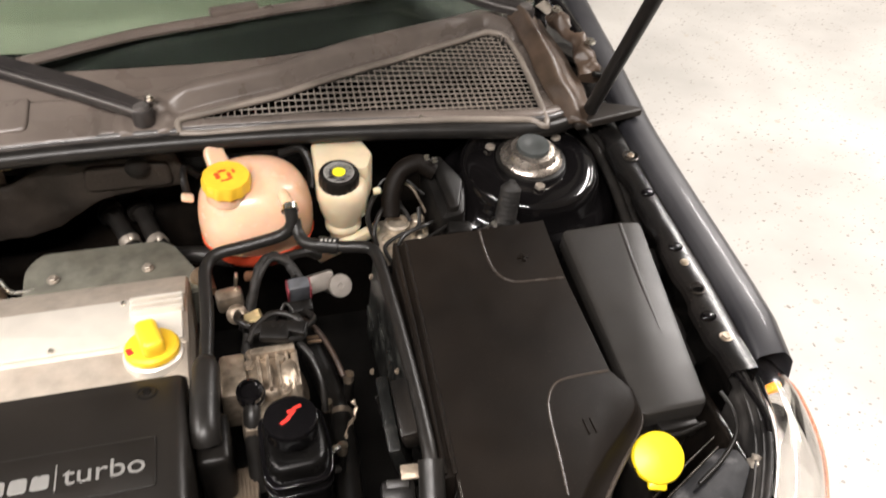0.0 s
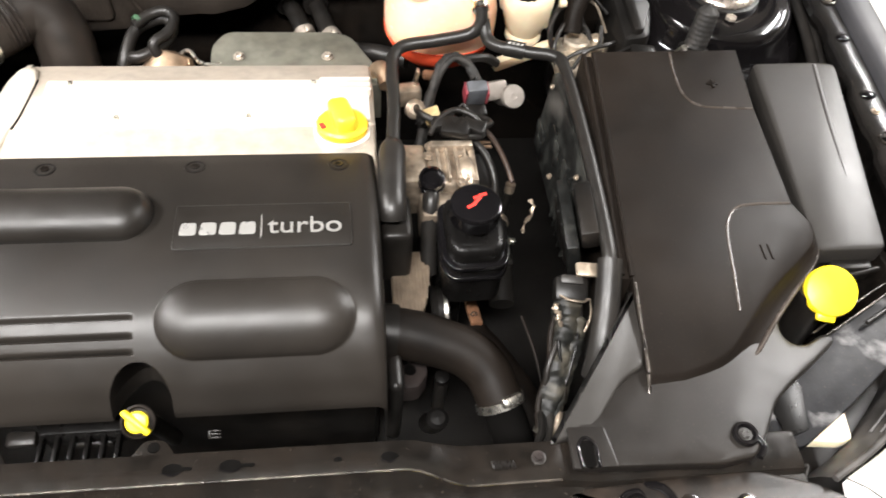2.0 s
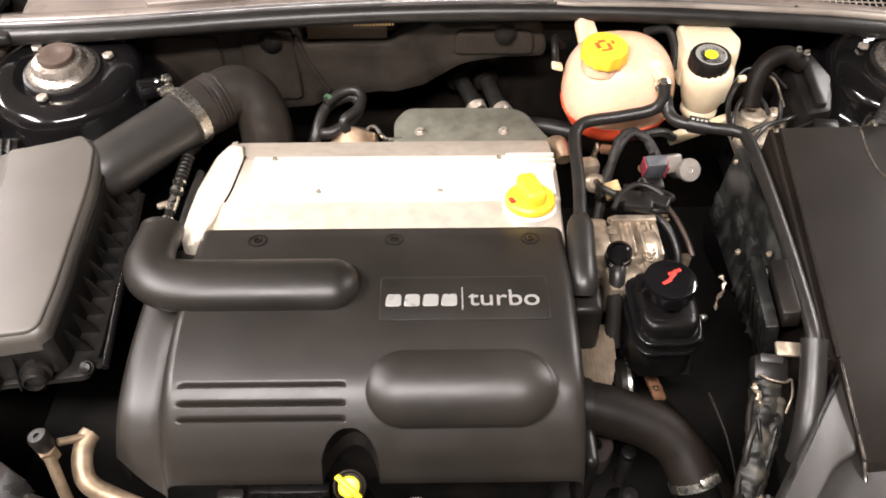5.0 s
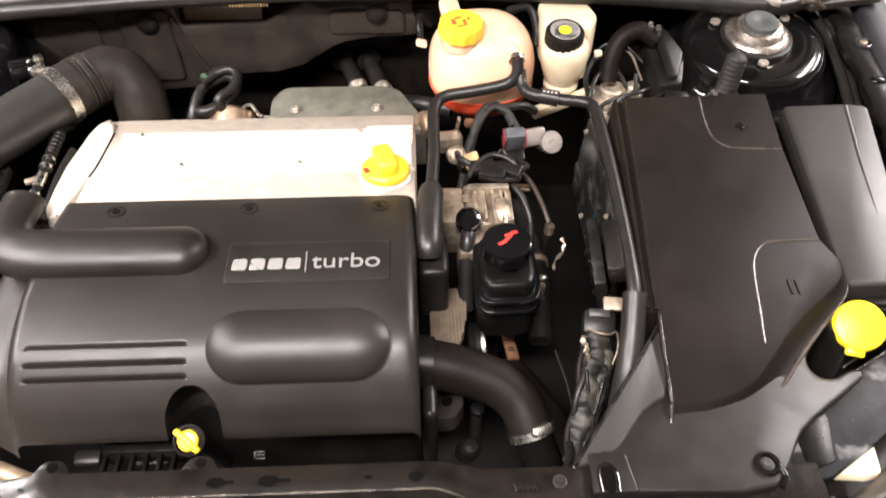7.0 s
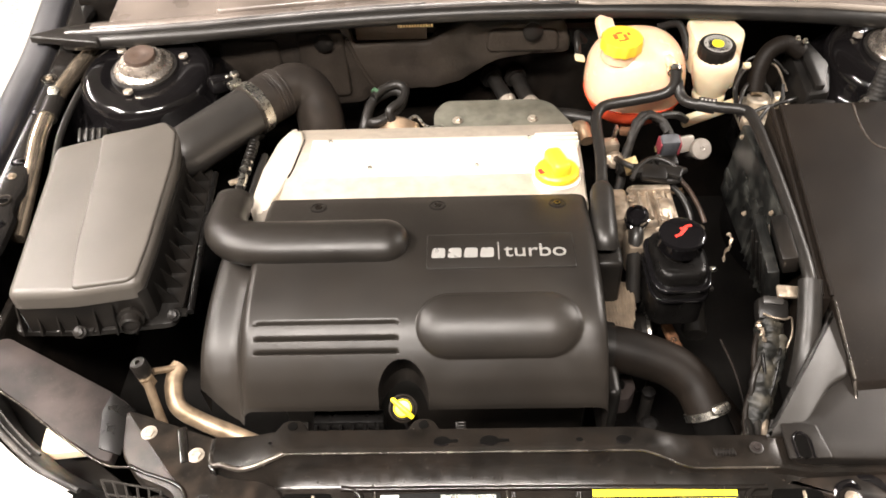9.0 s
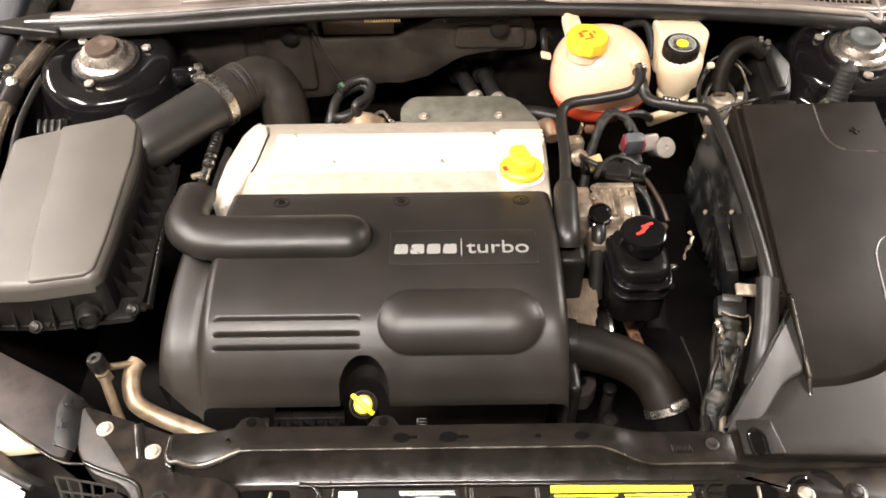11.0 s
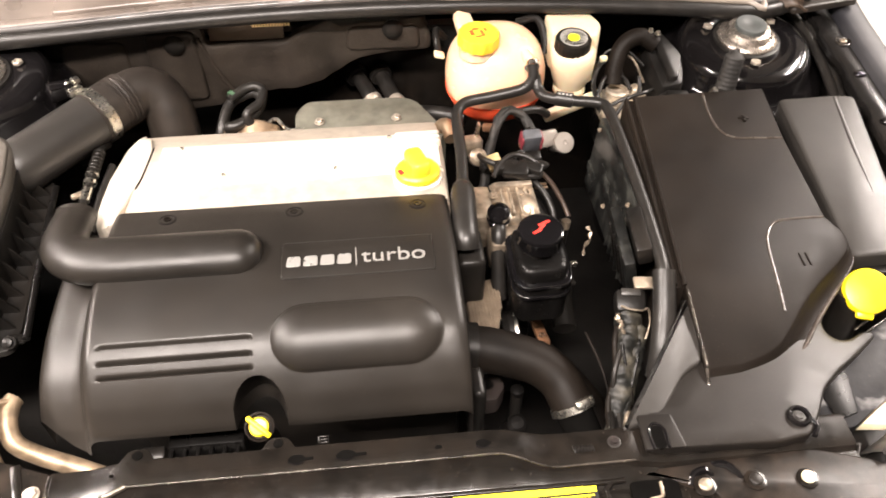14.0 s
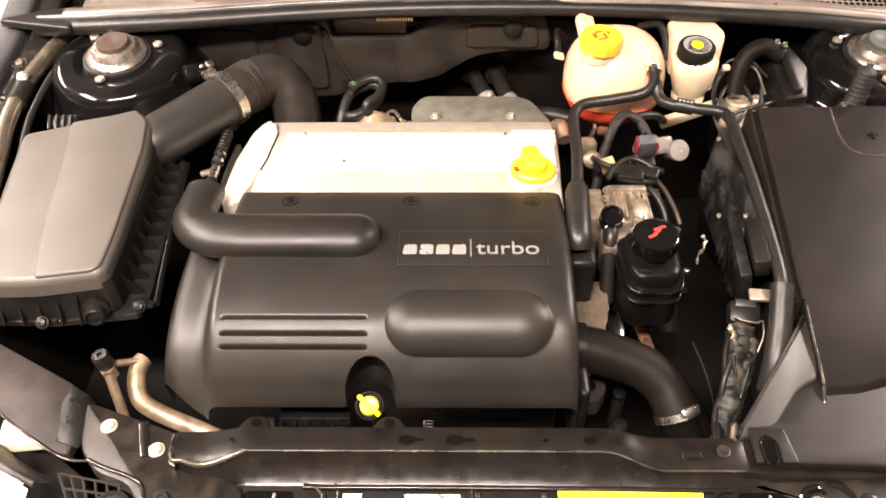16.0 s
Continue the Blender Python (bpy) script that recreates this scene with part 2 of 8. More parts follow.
def glass_material(name, colour, rough=0.0):
    m = bpy.data.materials.new(name)
    m.use_nodes = True
    b = m.node_tree.nodes["Principled BSDF"]
    b.inputs["Base Color"].default_value = (*colour, 1)
    b.inputs["Roughness"].default_value = rough
    b.inputs["Transmission Weight"].default_value = 1.0
    b.inputs["IOR"].default_value = 1.45
    return m


M_GLASS = glass_material("green_tinted_glass", (0.72, 0.82, 0.70))
M_LENS = glass_material("clear_lamp_lens", (0.95, 0.93, 0.9), 0.03)


# ---- builders ----
BASE = {}


def thing(name, at, label, category, group="", kind=""):
    ob = new(name)
    ob.empty_display_size = 0.02
    ob.location = at
    BASE[ob] = Matrix.Translation(at)
    return tagged(ob, label, category, group, kind)


def link_mesh(name, me, parent, m=None, label=""):
    ob = new(name, me)
    if parent is not None:
        ob.parent = parent
        top = BASE.get(parent)
        ob.matrix_parent_inverse = top.inverted() if top is not None else parent.matrix_basis.inverted()
    if m is not None:
        ob.matrix_basis = m
    if label:
        ob["label"] = label
    return ob


def to_mesh(name, bm, mat, smooth=35):
    bmesh.ops.recalc_face_normals(bm, faces=bm.faces[:])
    me = bpy.data.meshes.new(name)
    bm.to_mesh(me)
    bm.free()
    for k in (mat if isinstance(mat, (list, tuple)) else (mat,)):
        me.materials.append(k)
    if smooth:
        me.shade_smooth()
        me.set_sharp_from_angle(angle=radians(smooth))
    return me


def part(name, bm, mat, parent, label="", smooth=35, m=None):
    return link_mesh(name, to_mesh(name, bm, mat, smooth), parent, m, label)


def box(x0, x1, y0, y1, z0, z1, bevel=0.004, bm=None, segs=2):
    out = bm or bmesh.new()
    made = bmesh.ops.create_cube(out, size=1, matrix=Matrix.LocRotScale(((x0 + x1) / 2, (y0 + y1) / 2, (z0 + z1) / 2), None, (x1 - x0, y1 - y0, z1 - z0)))
    if bevel:
        edges = list({e for v in made["verts"] for e in v.link_edges})
        bmesh.ops.bevel(out, geom=edges, offset=bevel, segments=segs, profile=0.5, affect="EDGES")
    return out


def turned(bm, m):
    bmesh.ops.transform(bm, matrix=m, verts=bm.verts[:])
    return bm


def sized_box(sx, sy, sz, m, bevel=0.003, segs=2):
    return turned(box(-sx / 2, sx / 2, -sy / 2, sy / 2, -sz / 2, sz / 2, bevel, None, segs), m)


def plate(outline, z0, z1, bevel=0.003, zf=None, segs=2, cuts=0):
    """An upright prism over an outline in x and y; zf lifts it by place."""
    bm = bmesh.new()
    low = [bm.verts.new((x, y, z0)) for x, y in outline]
    face = bm.faces.new(low)
    up = bmesh.ops.extrude_face_region(bm, geom=[face])
    top = [v for v in up["geom"] if isinstance(v, bmesh.types.BMVert)]
    for v in top:
        v.co.z = z1
    bm.normal_update()
    if bevel:
        edges = [e for e in bm.edges if all(abs(v.co.z - z1) < 1e-6 for v in e.verts)]
        bmesh.ops.bevel(bm, geom=edges, offset=bevel, segments=segs, profile=0.5, affect="EDGES")
    if cuts:
        bmesh.ops.triangulate(bm, faces=bm.faces[:])
        bmesh.ops.subdivide_edges(bm, edges=bm.edges[:], cuts=cuts, use_grid_fill=True)
    if zf:
        for v in bm.verts:
            v.co.z += zf(v.co.x, v.co.y)
    return bm


def rounded(points, r, segs=4):
    """An outline with its corners rounded."""
    out, n = [], len(points)
    for i, p in enumerate(points):
        a, b, c = Vector(points[i - 1]).to_2d(), Vector(p).to_2d(), Vector(points[(i + 1) % n]).to_2d()
        d = min(r, (a - b).length * 0.45, (c - b).length * 0.45)
        s, e = b + (a - b).normalized() * d, b + (c - b).normalized() * d
        for k in range(segs + 1):
            u = k / segs
            q = s * (1 - u) ** 2 + b * 2 * u * (1 - u) + e * u ** 2
            out.append((q.x, q.y))
    return out


def smooth_path(points, steps=8):
    pts = [Vector(p) for p in points]
    if len(pts) < 3:
        return [pts[0].lerp(pts[-1], k / steps) for k in range(steps + 1)]
    ext = [2 * pts[0] - pts[1], *pts, 2 * pts[-1] - pts[-2]]
    out = []
    for i in range(1, len(ext) - 2):
        p0, p1, p2, p3 = ext[i - 1:i + 3]
        for k in range(steps):
            t = k / steps
            out.append(0.5 * (2 * p1 + (p2 - p0) * t + (2 * p0 - 5 * p1 + 4 * p2 - p3) * t * t + (3 * p1 - p0 - 3 * p2 + p3) * t ** 3))
    out.append(pts[-1])
    return out


def tube(points, r, segs=14, steps=8, bm=None, smooth=True, flat=1.0, cap=True):
    """A round tube along a line; r is a radius or a function of the way from 0 to 1."""
    bm = bm or bmesh.new()
    path = smooth_path(points, steps) if smooth else [Vector(p) for p in points]
    rad = r if callable(r) else (lambda u: r)
    tang = (path[1] - path[0]).normalized()
    side = tang.orthogonal().normalized()
    if abs(tang.z) < 0.9:
        side = tang.cross(Vector((0, 0, 1))).normalized()
    rings = []
    for i, p in enumerate(path):
        t = (path[min(i + 1, len(path) - 1)] - path[max(i - 1, 0)]).normalized()
        side = (side - t * side.dot(t)).normalized()
        up = t.cross(side)
        q = rad(i / (len(path) - 1))
        rings.append([bm.verts.new(p + side * math.cos(a) * q + up * math.sin(a) * q * flat) for a in (2 * math.pi * k / segs for k in range(segs))])
    for a, b in zip(rings, rings[1:]):
        for k in range(segs):
            bm.faces.new((a[k], a[(k + 1) % segs], b[(k + 1) % segs], b[k]))
    if cap:
        bm.faces.new(rings[0])
        bm.faces.new(rings[-1])
    return bm


def lathe(profile, m=None, segs=28, bm=None):
    """A turned body from rows of (radius, height) about z."""
    out = bm or bmesh.new()
    first = len(out.verts)
    rings = []
    for r, z in profile:
        rings.append([out.verts.new((r * math.cos(2 * math.pi * k / segs), r * math.sin(2 * math.pi * k / segs), z)) for k in range(segs)])
    for a, b in zip(rings, rings[1:]):
        for k in range(segs):
            out.faces.new((a[k], a[(k + 1) % segs], b[(k + 1) % segs], b[k]))
    if profile[0][0] > 0.0005:
        out.faces.new(rings[0])
    if profile[-1][0] > 0.0005:
        out.faces.new(rings[-1])
    if m is not None:
        out.verts.ensure_lookup_table()
        bmesh.ops.transform(out, matrix=m, verts=out.verts[first:])
    return out


def along(at, way, spin=0.0):
    """A pose with its z axis along a way."""
    return Matrix.Translation(at) @ Vector(way).to_track_quat("Z", "Y").to_matrix().to_4x4() @ pose(0, 0, 0, 0, 0, spin)


def clamp_ring(r, width=0.012, thick=0.002):
    return lathe([(r, -width / 2), (r + thick, -width / 2), (r + thick, width / 2), (r, width / 2), (r, -width / 2)], segs=32)


BOLTS = {}


def bolt(parent, at, r=0.008, h=0.006, mat=None, way=(0, 0, 1), name="bolt", label="", washer=True):
    """A hexagon head with a washer; heads of one size share a mesh."""
    mat = mat or M_ZINC
    key = (r, h, mat.name, washer)
    if key not in BOLTS:
        bm = bmesh.new()
        if washer:
            lathe([(0.0004, 0), (r * 1.35, 0), (r * 1.35, h * 0.3), (r, h * 0.35)], segs=16, bm=bm)
        lathe([(r, h * 0.3), (r, h * 0.85), (r * 0.86, h), (r * 0.5, h), (r * 0.45, h * 0.8), (0.0004, h * 0.8)], segs=6, bm=bm)
        BOLTS[key] = to_mesh("bolt", bm, mat, 30)
    return link_mesh(name, BOLTS[key], parent, along(at, way), label)


def words(text, height, m, mat, parent, name="lettering", label="", width=None, depth=0.0006, place=None):
    """Letters of the built-in font as a mesh."""
    cu = bpy.data.curves.new("words", "FONT")
    cu.body, cu.size, cu.extrude = text, 1.0, 0.0
    ob = bpy.data.objects.new("words", cu)
    scene.collection.objects.link(ob)
    me = bpy.data.meshes.new_from_object(ob.evaluated_get(bpy.context.evaluated_depsgraph_get()))
    bpy.data.objects.remove(ob)
    bm = bmesh.new()
    bm.from_mesh(me)
    bpy.data.meshes.remove(me)
    xs, ys = [v.co.x for v in bm.verts], [v.co.y for v in bm.verts]
    sx = (width / (max(xs) - min(xs))) if width else height / (max(ys) - min(ys))
    sy = height / (max(ys) - min(ys))
    for v in bm.verts:
        v.co = Vector(((v.co.x - min(xs)) * sx, (v.co.y - min(ys)) * sy, 0))
    up = bmesh.ops.extrude_face_region(bm, geom=bm.faces[:])
    for v in up["geom"]:
        if isinstance(v, bmesh.types.BMVert):
            v.co.z += depth
    if place:
        for v in bm.verts:
            v.co = place(v.co)
    else:
        turned(bm, m)
    return part(name, bm, mat, parent, label, smooth=0)


def lerp_list(x, rows):
    """Straight lines between rows of (x, value)."""
    return float(np.interp(x, [r[0] for r in rows], [r[1] for r in rows]))


def step(u):
    u = max(0.0, min(1.0, u))
    return u * u * (3 - 2 * u)


# ---- the garage ----
def garage():
    bm = bmesh.new()
    bmesh.ops.create_grid(bm, x_segments=8, y_segments=8, size=7)
    ob = part("floor", bm, M_FLOOR, None)
    tagged(ob, "light beige speckled epoxy garage floor", "floor", kind="structure")
    # unseen south wall is added close and dark to dim the front light
    for name, b in (("wall_north", (-7, 7, 7, 7.2, 0, 3.3)), ("wall_south", (-7, 7, -3.0, -2.8, 0, 3.3)), ("wall_east", (7, 7.2, -7, 7, 0, 3.3)), ("wall_west", (-7.2, -7, -7, 7, 0, 3.3))):
        dark = name == "wall_south"
        tagged(part(name, box(*b, 0), M_DARKWALL if dark else M_WALL, None), "unseen garage wall, darkened to dim light from the front" if dark else "plain white painted garage wall", "wall", kind="structure")
    tagged(part("ceiling", box(-7.2, 7.2, -7.2, 7.2, 3.3, 3.5, 0), M_CEIL, None), "plain light grey painted garage ceiling", "ceiling", kind="structure")


garage()
CX = -0.158  # the car's centre line


# ---- the car's body round the engine ----
def car_body():
    car = thing("car_body", (CX, 0.6, 0.0), "gloss black car body with the bonnet open", "car")
    gap_line = ((0.48, 0.718), (0.53, 0.721), (0.61, 0.724), (0.70, 0.7255), (0.80, 0.727), (0.96, 0.731), (1.2, 0.754), (2.0, 0.85))
    top_line = ((0.48, 0.900), (0.65, 0.92), (0.9, 0.942), (1.15, 0.972), (2.0, 1.02))
    for s in (1, -1):
        bm = bmesh.new()
        rows = []
        for k in range(31):
            y = 0.528 + 1.452 * k / 30
            gap, z = lerp_list(y, gap_line), lerp_list(y, top_line)
            tip = 0.012 * (1 - step((y - 0.528) / 0.05))
            sect = [(gap - 0.003, z - 0.06), (gap - 0.003, z - 0.007), (gap, z - 0.002), (gap + 0.005, z), (gap + 0.018, z + 0.001), (gap + 0.030, z), (gap + 0.0355, z - 0.0015), (gap + 0.039, z - 0.0055), (gap + 0.046, z - 0.012), (gap + 0.053, z - 0.022), (gap + 0.058, z - 0.045),
                    (gap + 0.062, z - 0.09), (gap + 0.075, z - 0.18), (gap + 0.085, z - 0.32), (gap + 0.07, z - 0.45), (gap + 0.04, z - 0.68)]
            sect = [(a, b - (tip if b > z - 0.05 else 0)) for a, b in sect]
            rows.append([bm.verts.new((CX + s * a, y, b)) for a, b in sect])
        for a, b in zip(rows, rows[1:]):
            for k in range(len(a) - 1):
                bm.faces.new((a[k], a[k + 1], b[k + 1], b[k]))
        part("fender", bm, M_FENDER, car, smooth=50)
        rail = bmesh.new()
        rows = []
        for k in range(61):
            y = 0.515 + 0.633 * k / 60
            gap, z = lerp_list(y, gap_line), lerp_list(y, top_line) - 0.012
            wob = 0.005 * step((math.sin(y * 62) - 0.2) / 0.5)
            inner = lerp_list(y, ((0.48, 0.688), (0.52, 0.670), (0.62, 0.670), (0.78, 0.682), (0.9, 0.683), (1.15, 0.70))) + wob
            sect = [(gap - 0.006, z - 0.03), (gap - 0.008, z - 0.001), (gap - 0.011, z), (inner + 0.008, z), (inner + 0.002, z - 0.003), (inner, z - 0.010), (inner + 0.012, z - 0.030), (inner + 0.018, z - 0.36)]
            rows.append([rail.verts.new((CX + s * a, y, b)) for a, b in sect])
        for a, b in zip(rows, rows[1:]):
            for k in range(len(a) - 1):
                rail.faces.new((a[k], a[k + 1], b[k + 1], b[k]))
        rail_ob = part("fender_rail", rail, M_RAIL, car, "gloss black inner rail with bolts")
        at = lambda y, h: Matrix.Translation((CX + s * h, y, lerp_list(y, top_line) - 0.0125))
        for y, h, r in ((0.890, 0.714, 0.0125), (0.636, 0.693, 0.0105)):
            hole = part("pressed_hole", lathe([(r, 0), (r * 0.96, 0.0022), (r * 0.84, 0.0026), (r * 0.74, 0.0012), (r * 0.72, -0.001)], at(y, h), 32), M_LIP, rail_ob, "bright flanged hole in the rail", smooth=60)
            # flat black disc paints the shade in the hole
            part("hole", lathe([(r * 0.74, 0.0004), (r * 0.4, 0.0008), (0.0004, 0.0008)], at(y, h), 24), M_SHADE, hole, smooth=0)
        part("retainer", lathe([(0.006, 0), (0.0055, 0.003), (0.003, 0.0034), (0.0028, 0.0015), (0.0004, 0.0015)], at(0.890, 0.714), 8), M_DULLALU, rail_ob, "splayed metal retainer")
        for y, h in ((0.812, 0.706), (0.708, 0.698), (0.594, 0.687)):
            bead = lathe([(0.0105, 0), (0.0098, 0.0022), (0.006, 0.0042), (0.0004, 0.0048)], at(y, h) @ Matrix.Diagonal((1, 0.72, 1, 1)), 24)
            part("pressed_bead", bead, M_PAINT, rail_ob, "pressed half-moon bead", smooth=60)
        for y, h, r in ((0.680, 0.697, 0.0042), (0.562, 0.694, 0.0058)):
            bolt(rail_ob, at(y, h).translation, r, 0.004, M_DULLALU)
        part("stay", tube([at(0.53, 0.684).translation + Vector((0, 0, -0.004)), at(0.47, 0.700).translation + Vector((0, 0, -0.020)), at(0.43, 0.690).translation + Vector((0, 0, -0.034))], 0.004, 8), M_PAINT, rail_ob)
        part("wheel_arch", box(CX + s * 0.70 - 0.03, CX + s * 0.70 + 0.03, 0.55, 1.9, 0.0, 0.62, 0.01), M_BLACK, car, "black wheel and arch liner")
    for x, y, z in (RT, LT):
        prof = [(0.165, -0.42), (0.150, -0.2), (0.138, -0.085), (0.132, -0.060), (0.124, -0.048), (0.114, -0.042), (0.107, -0.034), (0.102, -0.018), (0.097, -0.006), (0.089, -0.001), (0.080, 0.0), (0.050, 0.0), (0.046, -0.004), (0.0004, -0.004)]
        part("strut_tower", lathe(prof, Matrix.Translation((x, y, z)) @ pose(0, 0, 0, 6, 0, 0), 64), M_PAINT, car, "gloss black pressed steel strut tower", smooth=60)
    part("firewall", box(CX - 0.72, CX + 0.72, 1.075, 1.10, 0.30, 0.975, 0.004), M_DIRTY, car)
    # floor set high and in the lifted tone to lighten deep gaps
    part("bay_floor", box(CX - 0.70, CX + 0.70, 0.10, 1.08, 0.48, 0.50, 0.0), M_DEEP, car)
    for s in (1, -1):
        part("inner_wing", box(CX + s * 0.665 - 0.006, CX + s * 0.665 + 0.006, 0.33, 1.08, 0.30, 0.84, 0.004), M_DIRTY, car)
    return car


RT, LT = (0.405, 0.903, 0.934), (-0.725, 0.899, 0.936)
car_body()


def strut_mount(at, label, cap_mat, nuts):
    x, y, z = at
    ob = thing("strut_mount", (x, y, z), label, "strut mount", "strut mounts")
    T = Matrix.Translation(at) @ pose(0, 0, 0, 6, 0, 0)
    part("rubber_ring", lathe([(0.050, 0.0), (0.0495, 0.003), (0.045, 0.004)], T, 40), M_RUBBER, ob)
    part("mount_plate", lathe([(0.0425, 0.002), (0.0445, 0.004), (0.0445, 0.006), (0.042, 0.009), (0.036, 0.0115), (0.0335, 0.016), (0.031, 0.020), (0.027, 0.021), (0.0004, 0.021)], T, 48), M_STEEL, ob)
    cap = lathe([(0.0218, 0.019), (0.0234, 0.020), (0.0234, 0.0265), (0.0224, 0.028), (0.010, 0.029), (0.008, 0.028), (0.0004, 0.028)], T, 40)
    part("dust_cap", cap, cap_mat, ob, "dull round rubber dust cap")
    for px, py in nuts:
        p = T @ Vector((px, py, 0.0))
        bolt(ob, p, 0.0076, 0.006, M_NUT, name="nut", washer=False)
    return ob


M_NUT = material("pale_zinc_nut", (0.42, 0.37, 0.31), 0.38, metal=0.6, vary=0.25, scale=90, bump=0.1)
M_CAPGREY = material("grey_rubber_cap", (0.055, 0.060, 0.058), 0.5, vary=0.2, scale=60)
M_CAPBROWN = material("brown_rubber_cap", (0.052, 0.034, 0.025), 0.5, vary=0.35, scale=60)
strut_mount(RT, "silver strut mount with a grey cap on the black tower", M_CAPGREY, ((-0.051, 0.031), (0.051, 0.036), (-0.007, -0.060)))
strut_mount(LT, "silver strut mount with a brown cap on the black tower", M_CAPBROWN, ((0.055, 0.025), (-0.010, -0.057), (-0.045, 0.042)))


# ---- engine cover ----
PROFILE = smooth_path([(0, 0.650, 0.884), (0, 0.627, 0.889), (0, 0.575, 0.896), (0, 0.53, 0.898), (0, 0.48, 0.895), (0, 0.437, 0.884), (0, 0.41, 0.866), (0, 0.388, 0.842), (0, 0.376, 0.822), (0, 0.371, 0.811), (0, 0.3695, 0.803)], 12)
ARC = [0.0]
for a, b in zip(PROFILE, PROFILE[1:]):
    ARC.append(ARC[-1] + (b - a).length)
PY, PZ = [p.y for p in PROFILE], [p.z for p in PROFILE]


def cover_at(s):
    y, z = float(np.interp(s, ARC, PY)), float(np.interp(s, ARC, PZ))
    e = 0.004
    dy = np.interp(s + e, ARC, PY) - np.interp(s - e, ARC, PY)
    dz = np.interp(s + e, ARC, PZ) - np.interp(s - e, ARC, PZ)
    n = Vector((0, dz, -dy)).normalized()
    return y, z, (n if n.z > -0.2 else -n)


def arc_of(y):
    return float(np.interp(-y, [-v for v in PY], ARC))


def seg_dist(px, py, ax, ay, bx, by):
    dx, dy = bx - ax, by - ay
    t = max(0, min(1, ((px - ax) * dx + (py - ay) * dy) / (dx * dx + dy * dy)))
    return math.hypot(px - ax - t * dx, py - ay - t * dy)


def dome(d, r, power=0.6):
    u = 1 - (d / r) ** 2
    return u ** power if u > 0 else 0.0


def cover_height(x, s):
    h = 0.0
    d = seg_dist(x, s, -0.2620, arc_of(0.4310), -0.1510, arc_of(0.4310))
    h = max(h, 0.0118 * dome(d, 0.0390, 0.72))
    for y in (0.437, 0.421, 0.409):
        a = arc_of(y)
        if -0.487 < x < -0.321 and abs(s - a) < 0.007:
            u = (s - a + 0.0028) / 0.0066
            ends = min(1.0, (x + 0.487) / 0.005, (-0.321 - x) / 0.005)
            h -= 0.0052 * ends ** 0.5 * (max(0.0, u) ** 2 if u < 0.97 else step((1.10 - u) / 0.12))
    return h


def notch_depth(x, s):
    """The arched recess for the dipstick."""
    top = arc_of(0.401)
    if s <= top:
        return 0.0
    u = min(1.0, (s - top) / 0.044)
    half = 0.0285 * (1 - (1 - u) ** 2) ** 0.5 + 1e-6
    side = abs(x + 0.3175) / half
    return (0.009 + 0.046 * min(1.0, (s - top) / 0.045)) * (1 - side * side) ** 0.75 if side < 1 else 0.0


